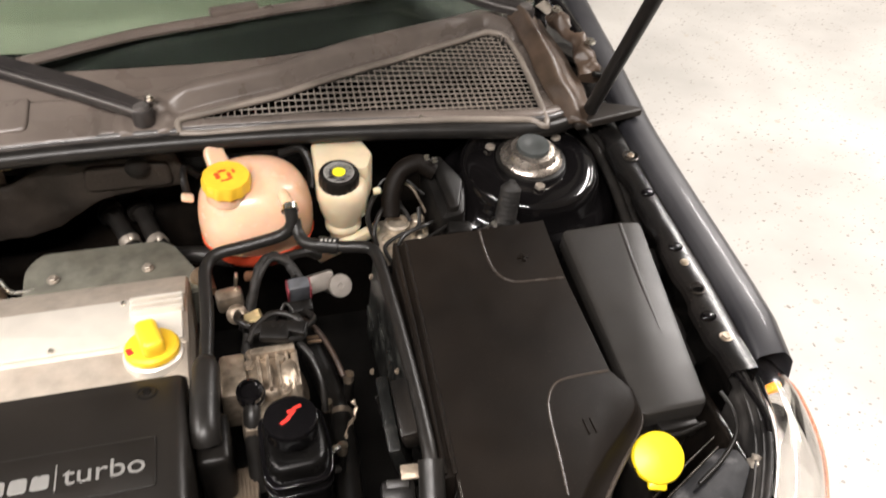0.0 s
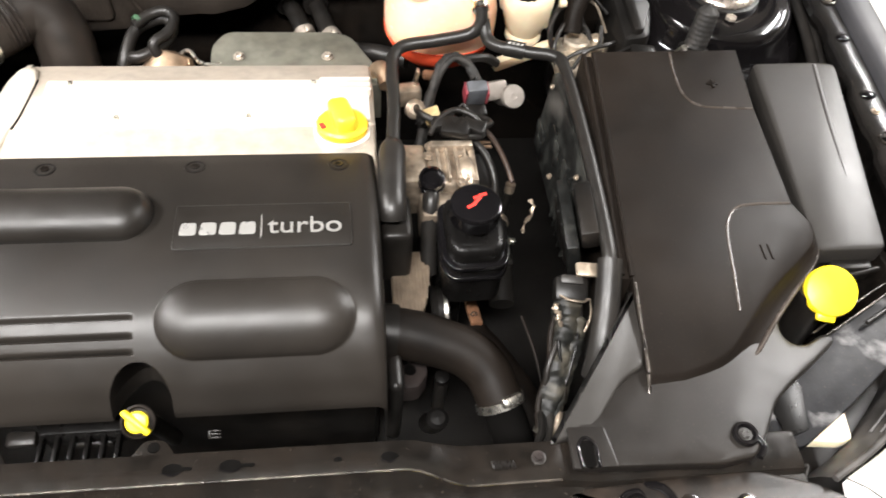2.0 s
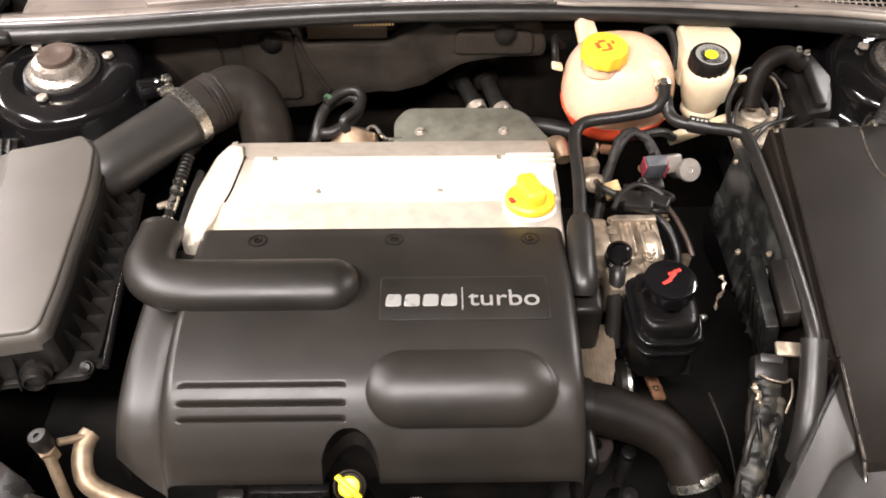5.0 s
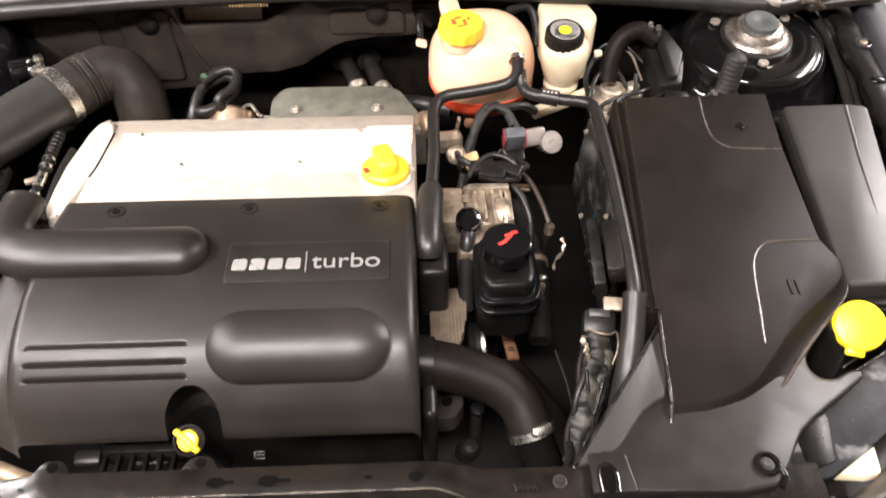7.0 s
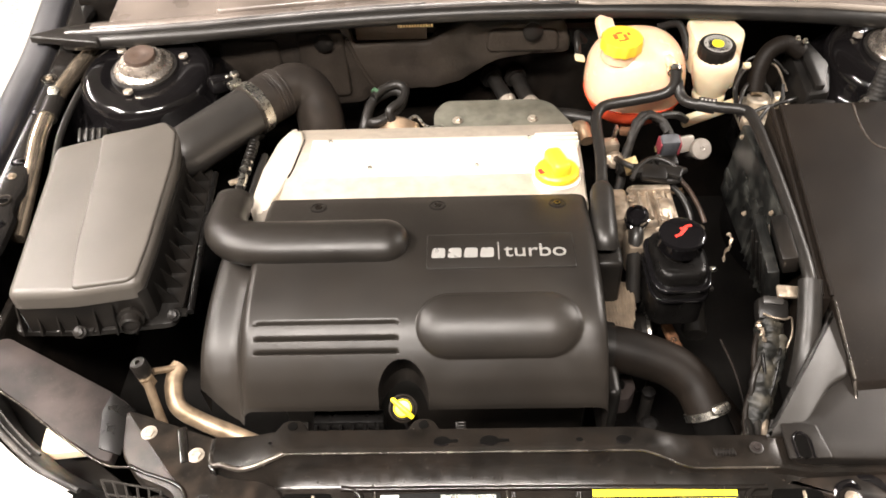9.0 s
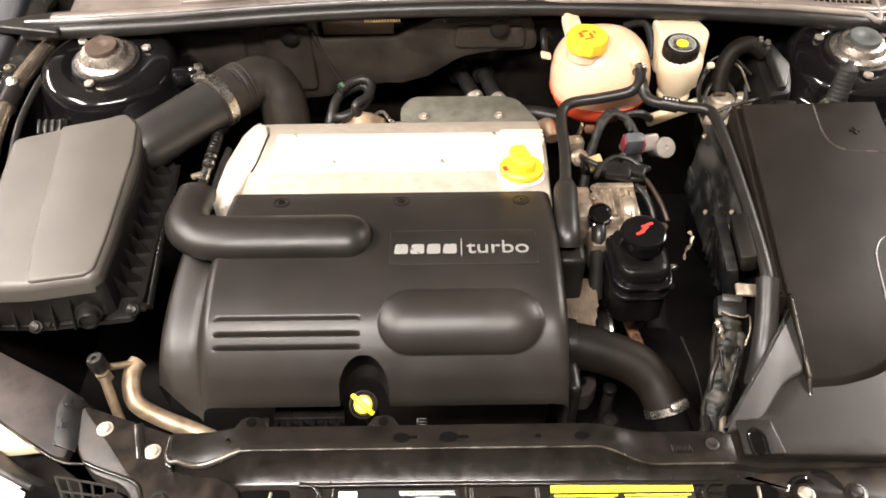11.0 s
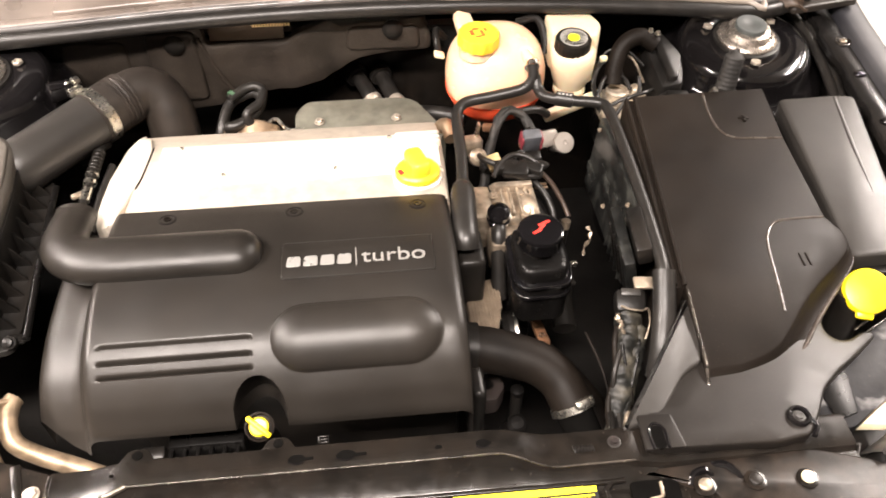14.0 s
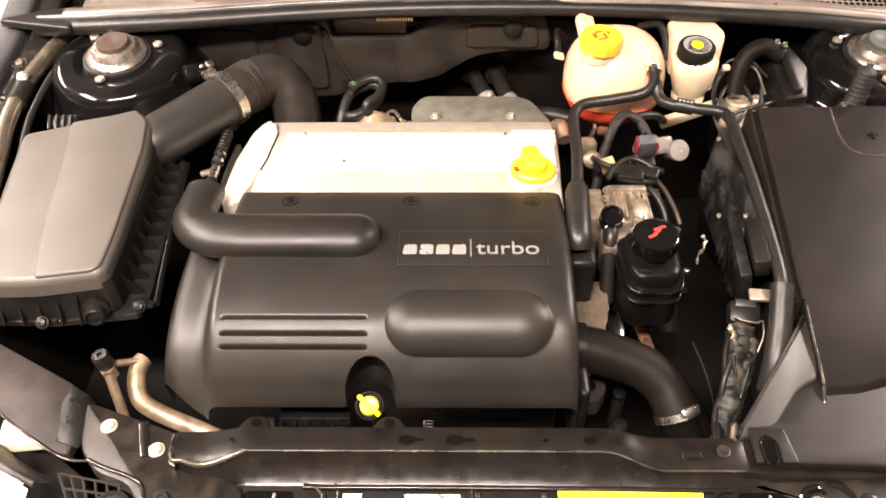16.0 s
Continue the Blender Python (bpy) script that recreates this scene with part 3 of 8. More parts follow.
def engine_cover():
    ob = thing("engine_cover", (-0.3, 0.5, 0.80), "satin black plastic engine cover with two bulges", "engine cover")
    section = [(-0.556, 0.085), (-0.5615, 0.052), (-0.559, 0.042), (-0.553, 0.037), (-0.54, 0.0345), (-0.525, 0.033), (-0.514, 0.0315), (-0.5095, 0.028), (-0.5075, 0.020), (-0.506, 0.012), (-0.503, 0.005), (-0.499, 0.0015)]
    xs = [-0.495 + 0.0025 * k for k in range(58)] + [-0.3500 + 0.0008 * k for k in range(83)] + [-0.2835 + 0.0025 * k for k in range(74)]
    section += [(x, 0.0) for x in xs]
    section += [(-0.094, 0.0004), (-0.089, 0.0016), (-0.0845, 0.005), (-0.0822, 0.010), (-0.081, 0.02), (-0.081, 0.10)]
    rows_n = 300
    # the left cheek ends in a rounded lower corner
    ends = {x: arc_of(0.371 + 0.026 * ((-0.509 - x) / 0.05) ** 1.5) if x < -0.5097 else ARC[-1] for x, drop in section}
    bm = bmesh.new()
    rows = []
    for j in range(rows_n + 1):
        s = ARC[-1] * j / rows_n
        row = []
        for x, drop in section:
            u = min(s, ends[x])
            y, z, nrm = cover_at(u)
            h = cover_height(x, u)
            dent = notch_depth(x, u)
            row.append(bm.verts.new((x, y + nrm.y * h + dent * 0.93, z + nrm.z * h - drop - dent * 0.25)))
        rows.append(row)
    for a, b in zip(rows, rows[1:]):
        for k in range(len(a) - 1):
            bm.faces.new((a[k], a[k + 1], b[k + 1], b[k]))
    bmesh.ops.remove_doubles(bm, verts=bm.verts[:], dist=1e-6)
    part("shell", bm, M_COVER, ob, smooth=60)

    def on(x, y, off):
        yy, zz, nn = cover_at(arc_of(y))
        return Vector((x, yy + nn.y * off, zz + nn.z * off))

    # the pipe-shaped bulge that bends round the left end
    line = [(-0.5500, 0.648), (-0.5500, 0.62), (-0.5480, 0.592), (-0.5395, 0.570), (-0.521, 0.5560), (-0.490, 0.5512), (-0.44, 0.5505), (-0.38, 0.5505), (-0.3120, 0.5505)]
    path = smooth_path([(x, y, cover_at(arc_of(y))[1] + 0.001) for x, y in line], 14)
    run = [0.0]
    for p, q in zip(path, path[1:]):
        run.append(run[-1] + (q - p).length)
    keep = [k / 60 for k in range(51)] + [50 / 60 + (10 / 60) * math.sin(math.pi / 2 * k / 16) for k in range(1, 17)]
    dense = [Vector([float(np.interp(u * run[-1], run, [p[i] for p in path])) for i in range(3)]) for u in keep]
    left = [run[-1] * (1 - u) for u in keep]
    size = lambda k: lerp_list(keep[k], ((0, 0.0245), (0.12, 0.0255), (0.36, 0.0320), (0.45, 0.0332))) * (1 - max(0.0, 1 - left[k] / 0.0332) ** 2.2) ** 0.5 + 0.0003
    part("pipe_bulge", tube(dense, lambda u: size(round(u * (len(dense) - 1))), 36, smooth=False, flat=0.74), M_COVER, ob, "rounded bulge like a bent pipe", smooth=60)
    part("bulge_collar", tube([dense[0] + Vector((0, 0.004, 0)), dense[0] - Vector((0, 0.004, 0))], 0.0255, 36, 2, flat=0.76), M_COVER, ob, smooth=60)

    badge = plate(rounded([(-0.290, 0.503), (-0.111, 0.503), (-0.111, 0.562), (-0.290, 0.562)], 0.004), 0, 0.0014, 0.0007, cuts=2)
    for v in badge.verts:
        v.co = on(v.co.x, v.co.y, v.co.z)
    plq = part("badge", badge, M_COVER, ob, "thin black badge plate with silver lettering")
    edge = rounded([(-0.289, 0.504), (-0.112, 0.504), (-0.112, 0.561), (-0.289, 0.561)], 0.004)
    edge.append(edge[0])
    part("badge_rim", tube([on(x, y, 0.0013) for x, y in edge], 0.0005, 6, smooth=False), M_GREY, plq, smooth=60)
    # the maker's name is drawn as four plain slanted shapes
    for k in range(4):
        x0 = -0.2845 + 0.0196 * k
        bm = plate(rounded([(x0, 0.5205), (x0 + 0.0172, 0.5205), (x0 + 0.0172, 0.5365), (x0 + 0.002, 0.5365)], 0.004), 0.0010, 0.0022, 0.0004)
        for v in bm.verts:
            v.co = on(v.co.x, v.co.y, v.co.z)
        part("logo_shape", bm, M_SILVER, plq, smooth=0)
    bm = plate([(-0.2035, 0.515), (-0.2022, 0.515), (-0.2022, 0.545), (-0.2035, 0.545)], 0.0010, 0.0022, 0)
    for v in bm.verts:
        v.co = on(v.co.x, v.co.y, v.co.z)
    part("divider", bm, M_SILVER, plq, smooth=0)
    words("turbo", 0.0205, None, M_SILVER, plq, width=0.075, depth=0.001, place=lambda c: on(-0.1965 + c.x, 0.5205 + c.y, 0.0014 + c.z))
    for x in (-0.4345, -0.2785, -0.1225):
        y, z, nn = cover_at(arc_of(0.627))
        at = Vector((x, y, z))
        scr = part("screw", lathe([(0.0115, -0.002), (0.0112, 0.0008), (0.009, 0.001), (0.0085, -0.001), (0.0004, -0.001)], along(at, nn), 24), M_BLACK, ob, "recessed black screw seat")
        part("screw_head", lathe([(0.005, -0.001), (0.005, 0.0018), (0.0026, 0.0018), (0.0026, 0.0003), (0.0004, 0.0003)], along(at, nn), 6), M_DIRTY, scr)
    return ob


engine_cover()


def dipstick():
    ob = thing("oil_dipstick", (-0.316, 0.35, 0.80), "yellow plastic oil dipstick handle in front of the cover", "dipstick")
    part("tube", tube([(-0.31, 0.40, 0.70), (-0.313, 0.372, 0.79), (-0.316, 0.358, 0.825)], 0.009), M_BLACK, ob)
    m = along((-0.316, 0.352, 0.832), (0, -0.55, 0.83), -42) @ Matrix.Diagonal((0.82, 0.82, 0.9, 1))
    part("collar", lathe([(0.017, -0.012), (0.0195, -0.006), (0.0195, 0.0), (0.017, 0.001), (0.015, -0.003), (0.0004, -0.003)], m), M_HOSE, ob)
    bm = lathe([(0.0125, 0.0), (0.0125, 0.005), (0.0105, 0.007), (0.0004, 0.0075)], m)
    grip = turned(box(-0.020, 0.020, -0.0035, 0.0035, 0.002, 0.013, 0.0025), m)
    part("handle", bm, M_LEMON, ob)
    part("grip", grip, M_LEMON, ob)


dipstick()


# ---- valve cover and what is bolted to it ----
def valve_cover():
    ob = thing("valve_cover", (-0.28, 0.74, 0.80), "bright cast aluminium valve cover", "valve cover")
    prof = [(0.640, 0.80), (0.640, 0.872), (0.650, 0.8745), (0.699, 0.8805), (0.7025, 0.8845), (0.74, 0.8865), (0.776, 0.8850), (0.7795, 0.8800), (0.80, 0.8755), (0.832, 0.8640), (0.837, 0.856), (0.838, 0.78)]
    bm = bmesh.new()
    xs = [-0.498, -0.494, -0.47] + [-0.47 + 0.382 * k / 20 for k in range(1, 21)] + [-0.0805, -0.078]
    rows = []
    for i, x in enumerate(xs):
        dz = -0.006 if i in (0, len(xs) - 1) else (-0.0008 if i in (1, len(xs) - 2) else 0)
        inset = x < -0.462 or x > -0.083
        row = []
        for y, z in prof:
            zz = z + dz
            if inset and 0.70 < y < 0.778:
                zz = min(zz, 0.8808)
            row.append(bm.verts.new((x, y, zz)))
        rows.append(row)
    for a, b in zip(rows, rows[1:]):
        for k in range(len(a) - 1):
            bm.faces.new((a[k], a[k + 1], b[k + 1], b[k]))
    bm.faces.new(rows[0])
    bm.faces.new(rows[-1])
    # dimmer tone paints the sloping strips, which reflect less
    body = part("body", bm, M_CAST, ob, smooth=25)
    top = plate(rounded([(-0.4605, 0.7035), (-0.0835, 0.7035), (-0.0835, 0.7765), (-0.4605, 0.7765)], 0.003), 0.879, 0.8885, 0.0018, lambda x, y: -0.9 * (y - 0.74) ** 2)
    # plate's reflection is painted by a brighter aluminium
    part("top_plate", top, M_ALU, ob, "smooth top plate, brightened for its reflection")
    for k in range(3):
        y = 0.748 + 0.010 * k
        part("rib", box(-0.142, -0.081, y - 0.0022, y + 0.0022, 0.884, 0.8965, 0.0018), M_ALU, body)
    # leaf-shaped end casting with a ridge along it
    left_line = ((0.637, -0.520), (0.642, -0.530), (0.664, -0.5375), (0.70, -0.5370), (0.742, -0.534), (0.798, -0.522), (0.822, -0.512), (0.832, -0.503))
    right_line = ((0.637, -0.516), (0.643, -0.508), (0.672, -0.4945), (0.719, -0.4835), (0.784, -0.4755), (0.817, -0.4835), (0.832, -0.495))
    bm = bmesh.new()
    rows = []
    for k in range(41):
        y = 0.637 + 0.195 * k / 40
        x0, x1 = lerp_list(y, left_line), lerp_list(y, right_line)
        low = 0.010 * (1 - step((y - 0.637) / 0.022)) + 0.016 * (1 - step((0.832 - y) / 0.03))
        mid = x0 + (x1 - x0) * 0.60
        sect = [(x0, 0.80), (x0, 0.856), (x0 + (mid - x0) * 0.08, 0.863), (x0 + (mid - x0) * 0.25, 0.8685), (mid - 0.004, 0.8805), (mid, 0.8822), (mid + 0.004, 0.8826), (x1 - 0.002, 0.8810), (x1, 0.8790), (x1, 0.80)]
        rows.append([bm.verts.new((x, y, z - (low if z > 0.81 else 0))) for x, z in sect])
    for a, b in zip(rows, rows[1:]):
        for k in range(len(a) - 1):
            bm.faces.new((a[k], a[k + 1], b[k + 1], b[k]))
    bm.faces.new(rows[0])
    bm.faces.new(rows[-1])
    part("end_lobe", bm, M_LOBE, ob, "leaf-shaped cast end with a ridge", smooth=32)
    seam = [(lerp_list(y, right_line) + 0.0012, y, 0.8812) for y in (0.700, 0.72, 0.74, 0.76, 0.785)]
    # thin black tube drawn for the dark joint
    part("seam", tube(seam, 0.0011, 6), M_SHADE, ob, "dark seam beside the cast end")
    for x, y, z in ((-0.434, 0.770, 0.8865), (-0.150, 0.770, 0.8865), (-0.373, 0.709, 0.887), (-0.225, 0.709, 0.887)):
        bolt(ob, (x, y, z - 0.001), 0.0036, 0.004, M_ZINC)
    return ob


valve_cover()


def oil_filler_cap():
    ob = thing("oil_filler_cap", (-0.117, 0.690, 0.876), "yellow plastic oil filler cap with a tall grip", "oil cap")
    m = Matrix.Translation((-0.117, 0.690, 0.879)) @ pose(0, 0, 0, -6, 0, 0)
    part("neck", lathe([(0.033, -0.006), (0.033, 0.003), (0.031, 0.005), (0.0004, 0.005)], m, 40), M_ALU, ob, "cast aluminium filler neck")
    part("rim", lathe([(0.028, 0.005), (0.030, 0.007), (0.030, 0.013), (0.0275, 0.016), (0.020, 0.018), (0.0004, 0.018)], m, 48), M_YELLOW, ob)
    part("grip", turned(box(-0.0125, 0.0125, -0.025, 0.025, 0.012, 0.036, 0.008, None, 4), m @ pose(0, 0, 0, 0, 0, 14)), M_YELLOW, ob)
    part("red_mark", turned(box(-0.028, -0.016, -0.007, 0.004, 0.0163, 0.0176, 0.0004), m @ pose(0, 0, 0, 0, 0, 20)), M_RED, ob, "small red oil symbol")


oil_filler_cap()


def heat_shield():
    ob = thing("heat_shield", (-0.19, 0.89, 0.79), "grey speckled heat shield behind the valve cover", "heat shield")
    zf = lambda x, y: 0.829 + (y - 0.894) * 0.05
    out = rounded([(-0.288, 0.845), (-0.062, 0.845), (-0.062, 0.866), (-0.100, 0.938), (-0.122, 0.948), (-0.272, 0.948), (-0.290, 0.92)], 0.012)
    part("shield", plate(out, -0.004, 0.0, 0.002, zf), M_SHIELD, ob)
    part("front_skirt", plate([(-0.288, 0.840), (-0.062, 0.840), (-0.062, 0.846), (-0.288, 0.846)], -0.06, -0.002, 0.001, zf), M_SHIELD, ob)
    for x in (-0.133, -0.252):
        bolt(ob, (x, 0.894, 0.8295), 0.0060, 0.006, M_NUT)


heat_shield()


# ---- coolant tank, brake fluid, their hoses ----
def super_ball(c, r, e=2.5, z0=-9, z1=9, nu=40, nv=28):
    bm = bmesh.new()
    rows = []
    sp = lambda v, p: math.copysign(abs(v) ** p, v)
    for j in range(nv + 1):
        a = -math.pi / 2 + math.pi * j / nv
        row = []
        for i in range(nu):
            b = 2 * math.pi * i / nu
            x, y, z = sp(math.cos(a), 2 / e) * sp(math.cos(b), 2 / e), sp(math.cos(a), 2 / e) * sp(math.sin(b), 2 / e), sp(math.sin(a), 2 / e)
            row.append(bm.verts.new((c[0] + r[0] * x, c[1] + r[1] * y, max(z0, min(z1, c[2] + r[2] * z)))))
        rows.append(row)
    for a, b in zip(rows, rows[1:]):
        for k in range(nu):
            bm.faces.new((a[k], a[(k + 1) % nu], b[(k + 1) % nu], b[k]))
    bmesh.ops.remove_doubles(bm, verts=bm.verts[:], dist=1e-5)
    return bm


def coolant_tank():
    c, r = (0.018, 0.898, 0.902), (0.0745, 0.068, 0.073)
    ob = thing("coolant_tank", (0.018, 0.898, 0.83), "round milky plastic coolant tank with red coolant", "coolant tank")
    part("tank", super_ball(c, r, 2.35, z0=0.878), M_TANK, ob, smooth=60)
    part("coolant", super_ball(c, (r[0] * 0.998, r[1] * 0.998, r[2]), 2.35, z1=0.880), M_COOLANT, ob, "red coolant showing through the lower half", smooth=60)
    part("filler_neck", lathe([(0.027, -0.02), (0.027, 0.0)], Matrix.Translation((-0.014, 0.872, 0.972)), 32), M_TANK, ob)
    m = Matrix.Translation((-0.014, 0.870, 0.968)) @ pose(0, 0, 0, 4, 0, 15)
    bm = bmesh.new()
    seg = 48
    prof = [(0.026, 0.0), (0.0303, 0.002), (0.0303, 0.016), (0.028, 0.019), (0.022, 0.0195)]
    rows = []
    for q, z in prof:
        rows.append([bm.verts.new(m @ Vector(((q - (0.0016 if k % 4 < 2 and 0.001 < z < 0.0185 else 0)) * math.cos(2 * math.pi * k / seg), (q - (0.0016 if k % 4 < 2 and 0.001 < z < 0.0185 else 0)) * math.sin(2 * math.pi * k / seg), z))) for k in range(seg)])
    for a, b in zip(rows, rows[1:]):
        for k in range(seg):
            bm.faces.new((a[k], a[(k + 1) % seg], b[(k + 1) % seg], b[k]))
    bm.faces.new(rows[-1])
    cap = part("cap", bm, M_ORANGE, ob, "orange-yellow ribbed pressure cap")
    for a, b, w, d in ((-0.010, 0.002, 0.006, 0.012), (-0.002, 0.009, 0.010, 0.004), (0.004, -0.003, 0.005, 0.013), (0.011, 0.004, 0.004, 0.007), (-0.003, -0.009, 0.012, 0.0035)):
        part("red_symbol", turned(box(a - w / 2, a + w / 2, b - d / 2, b + d / 2, 0.019, 0.0199, 0.0002), m), M_REDMARK, cap)
    part("ear", turned(plate(rounded([(-0.016, -0.03), (0.016, -0.03), (0.012, 0.022), (-0.004, 0.028), (-0.014, 0.018)], 0.009), -0.005, 0.005, 0.0035), pose(-0.022, 0.945, 0.955, 48, 0, 24)), M_TANK, ob)
    part("rear_bracket", tube([(-0.052, 0.955, 0.930), (-0.066, 0.945, 0.950), (-0.068, 0.925, 0.945), (-0.066, 0.912, 0.925)], 0.005, 10), M_BLACK, ob, "black mounting bracket")
    part("rear_bracket", tube([(0.060, 0.965, 0.945), (0.088, 0.955, 0.955), (0.098, 0.935, 0.935), (0.096, 0.92, 0.915)], 0.006, 10), M_BLACK, ob)
    part("side_tab", sized_box(0.016, 0.016, 0.006, pose(-0.066, 0.905, 0.932, 0, 15, 0)), M_TANK, ob)
    part("outlet_clamp", turned(clamp_ring(0.0092, 0.007, 0.0014), along((0.0575, 0.829, 0.955), (0.02, -0.8, -0.3))), M_ZINC, ob, "small steel spring clamp")
    part("outlet", tube([(0.053, 0.86, 0.955), (0.056, 0.838, 0.957), (0.057, 0.826, 0.952)], 0.0075), M_TANK, ob)
    return ob


M_REDMARK = material("worn_red_print", (0.70, 0.10, 0.02), 0.5, vary=0.5, scale=200)
coolant_tank()


def hose(name, label, points, r, mat=None, sleeve=None, steps=8):
    ob = thing(name, points[0], label, "hose")
    part("hose", tube(points, r, 14, steps), mat or M_RUBBER, ob, smooth=60)
    if sleeve:
        part("sleeve", tube(sleeve[0], sleeve[1], 16), mat or M_RUBBER, ob, smooth=60)
    return ob


hose("coolant_hose", "black rubber hose bent from the coolant tank to the engine",
     [(0.058, 0.827, 0.958), (0.058, 0.818, 0.940), (0.045, 0.815, 0.926), (0.005, 0.815, 0.916), (-0.035, 0.813, 0.910), (-0.050, 0.800, 0.905), (-0.054, 0.775, 0.900), (-0.055, 0.72, 0.893), (-0.060, 0.66, 0.886)], 0.0080,
         sleeve=([(-0.059, 0.665, 0.886), (-0.061, 0.652, 0.885), (-0.064, 0.61, 0.882), (-0.066, 0.575, 0.876), (-0.066, 0.565, 0.865)], lambda u: 0.010 + 0.006 * step(u * 3)))
vent = hose("vent_hose", "long black hose along the battery cover",
         [(0.062, 0.822, 0.942), (0.065, 0.808, 0.929), (0.075, 0.793, 0.925), (0.112, 0.780, 0.925), (0.143, 0.771, 0.926), (0.153, 0.755, 0.926), (0.155, 0.70, 0.923), (0.155, 0.62, 0.917), (0.154, 0.54, 0.909), (0.152, 0.485, 0.903), (0.150, 0.462, 0.895)], 0.0077,
         sleeve=([(0.1515, 0.472, 0.9), (0.149, 0.456, 0.890), (0.144, 0.428, 0.872), (0.136, 0.398, 0.852), (0.130, 0.378, 0.825)], 0.0132))
part("clip", lathe([(0.009, -0.012), (0.0105, -0.012), (0.0105, 0.012), (0.009, 0.012)], along((0.098, 0.785, 0.925), (0.95, -0.33, 0)), 20), M_RUBBER, vent)
for k in range(4):
    part("print_mark", sized_box(0.003, 0.004, 0.0006, pose(0.090 + 0.005 * k, 0.7845 - 0.0016 * k, 0.9357, 0, 0, -18), 0), M_PRINTGREY, vent, smooth=0)


def brake_reservoir():
    ob = thing("brake_fluid_reservoir", (0.135, 0.90, 0.84), "cream translucent brake fluid reservoir with a black cap", "fluid reservoir")
    part("lower_cup", lathe([(0.018, -0.060), (0.020, -0.046), (0.0245, -0.042), (0.0245, -0.036), (0.0215, -0.033), (0.026, -0.024), (0.031, -0.007), (0.0335, 0.012), (0.0325, 0.026), (0.027, 0.032), (0.0004, 0.033)], Matrix.Translation((0.132, 0.884, 0.915)), 40), M_CREAM, ob, smooth=60)
    part("upper_tank", plate(rounded([(0.100, 0.895), (0.168, 0.890), (0.181, 0.925), (0.170, 0.965), (0.102, 0.965)], 0.008), 0.905, 0.960, 0.006), M_CREAM, ob)
    part("side_lobe", plate(rounded([(0.145, 0.870), (0.163, 0.874), (0.172, 0.91), (0.145, 0.91)], 0.008), 0.892, 0.938, 0.006), M_CREAM, ob)
    m = Matrix.Translation((0.128, 0.882, 0.945)) @ pose(0, 0, 0, 6, 0, 0)
    bm = bmesh.new()
    seg = 60
    rows = []
    for q, z in ((0.0252, 0.0), (0.0266, 0.002), (0.0266, 0.017), (0.0248, 0.0198), (0.020, 0.020)):
        rows.append([bm.verts.new(m @ Vector(((q - (0.0012 if k % 3 == 0 and 0.001 < z < 0.018 else 0)) * math.cos(2 * math.pi * k / seg), (q - (0.0012 if k % 3 == 0 and 0.001 < z < 0.018 else 0)) * math.sin(2 * math.pi * k / seg), z))) for k in range(seg)])
    for a, b in zip(rows, rows[1:]):
        for k in range(seg):
            bm.faces.new((a[k], a[(k + 1) % seg], b[(k + 1) % seg], b[k]))
    bm.faces.new(rows[-1])
    cap = part("cap", bm, M_BLACK, ob, "black ribbed screw cap")
    part("yellow_dot", lathe([(0.0085, 0.0200), (0.0085, 0.0208), (0.0004, 0.0208)], m, 24), M_LABEL_YELLOW, cap)
    part("print_ring", lathe([(0.0185, 0.0200), (0.0185, 0.0205), (0.0200, 0.0205), (0.0200, 0.0200)], m, 40), M_PRINTGREY, cap)
    for k in range(9):
        a = radians(60 + k * 17)
        part("print_mark", sized_box(0.0016, 0.006, 0.0006, m @ pose(0.0165 * math.cos(a), 0.0165 * math.sin(a), 0.0203, 0, 0, math.degrees(a) - 90), 0), M_PRINTGREY, cap, smooth=0)
    part("base_rib", sized_box(0.095, 0.012, 0.02, pose(0.135, 0.862, 0.858, 12, -14, 12), 0.004), M_CREAM, ob)
    part("stub", lathe([(0.005, 0), (0.005, 0.008), (0.003, 0.010), (0.0004, 0.010)], along((0.174, 0.882, 0.925), (1, 0, 0.1)), 16), M_CREAM, ob)


brake_reservoir()


# ---- battery cover and fuse box ----
def lid_z(x, y):
    return 0.944 + (y - 0.752) * 0.176


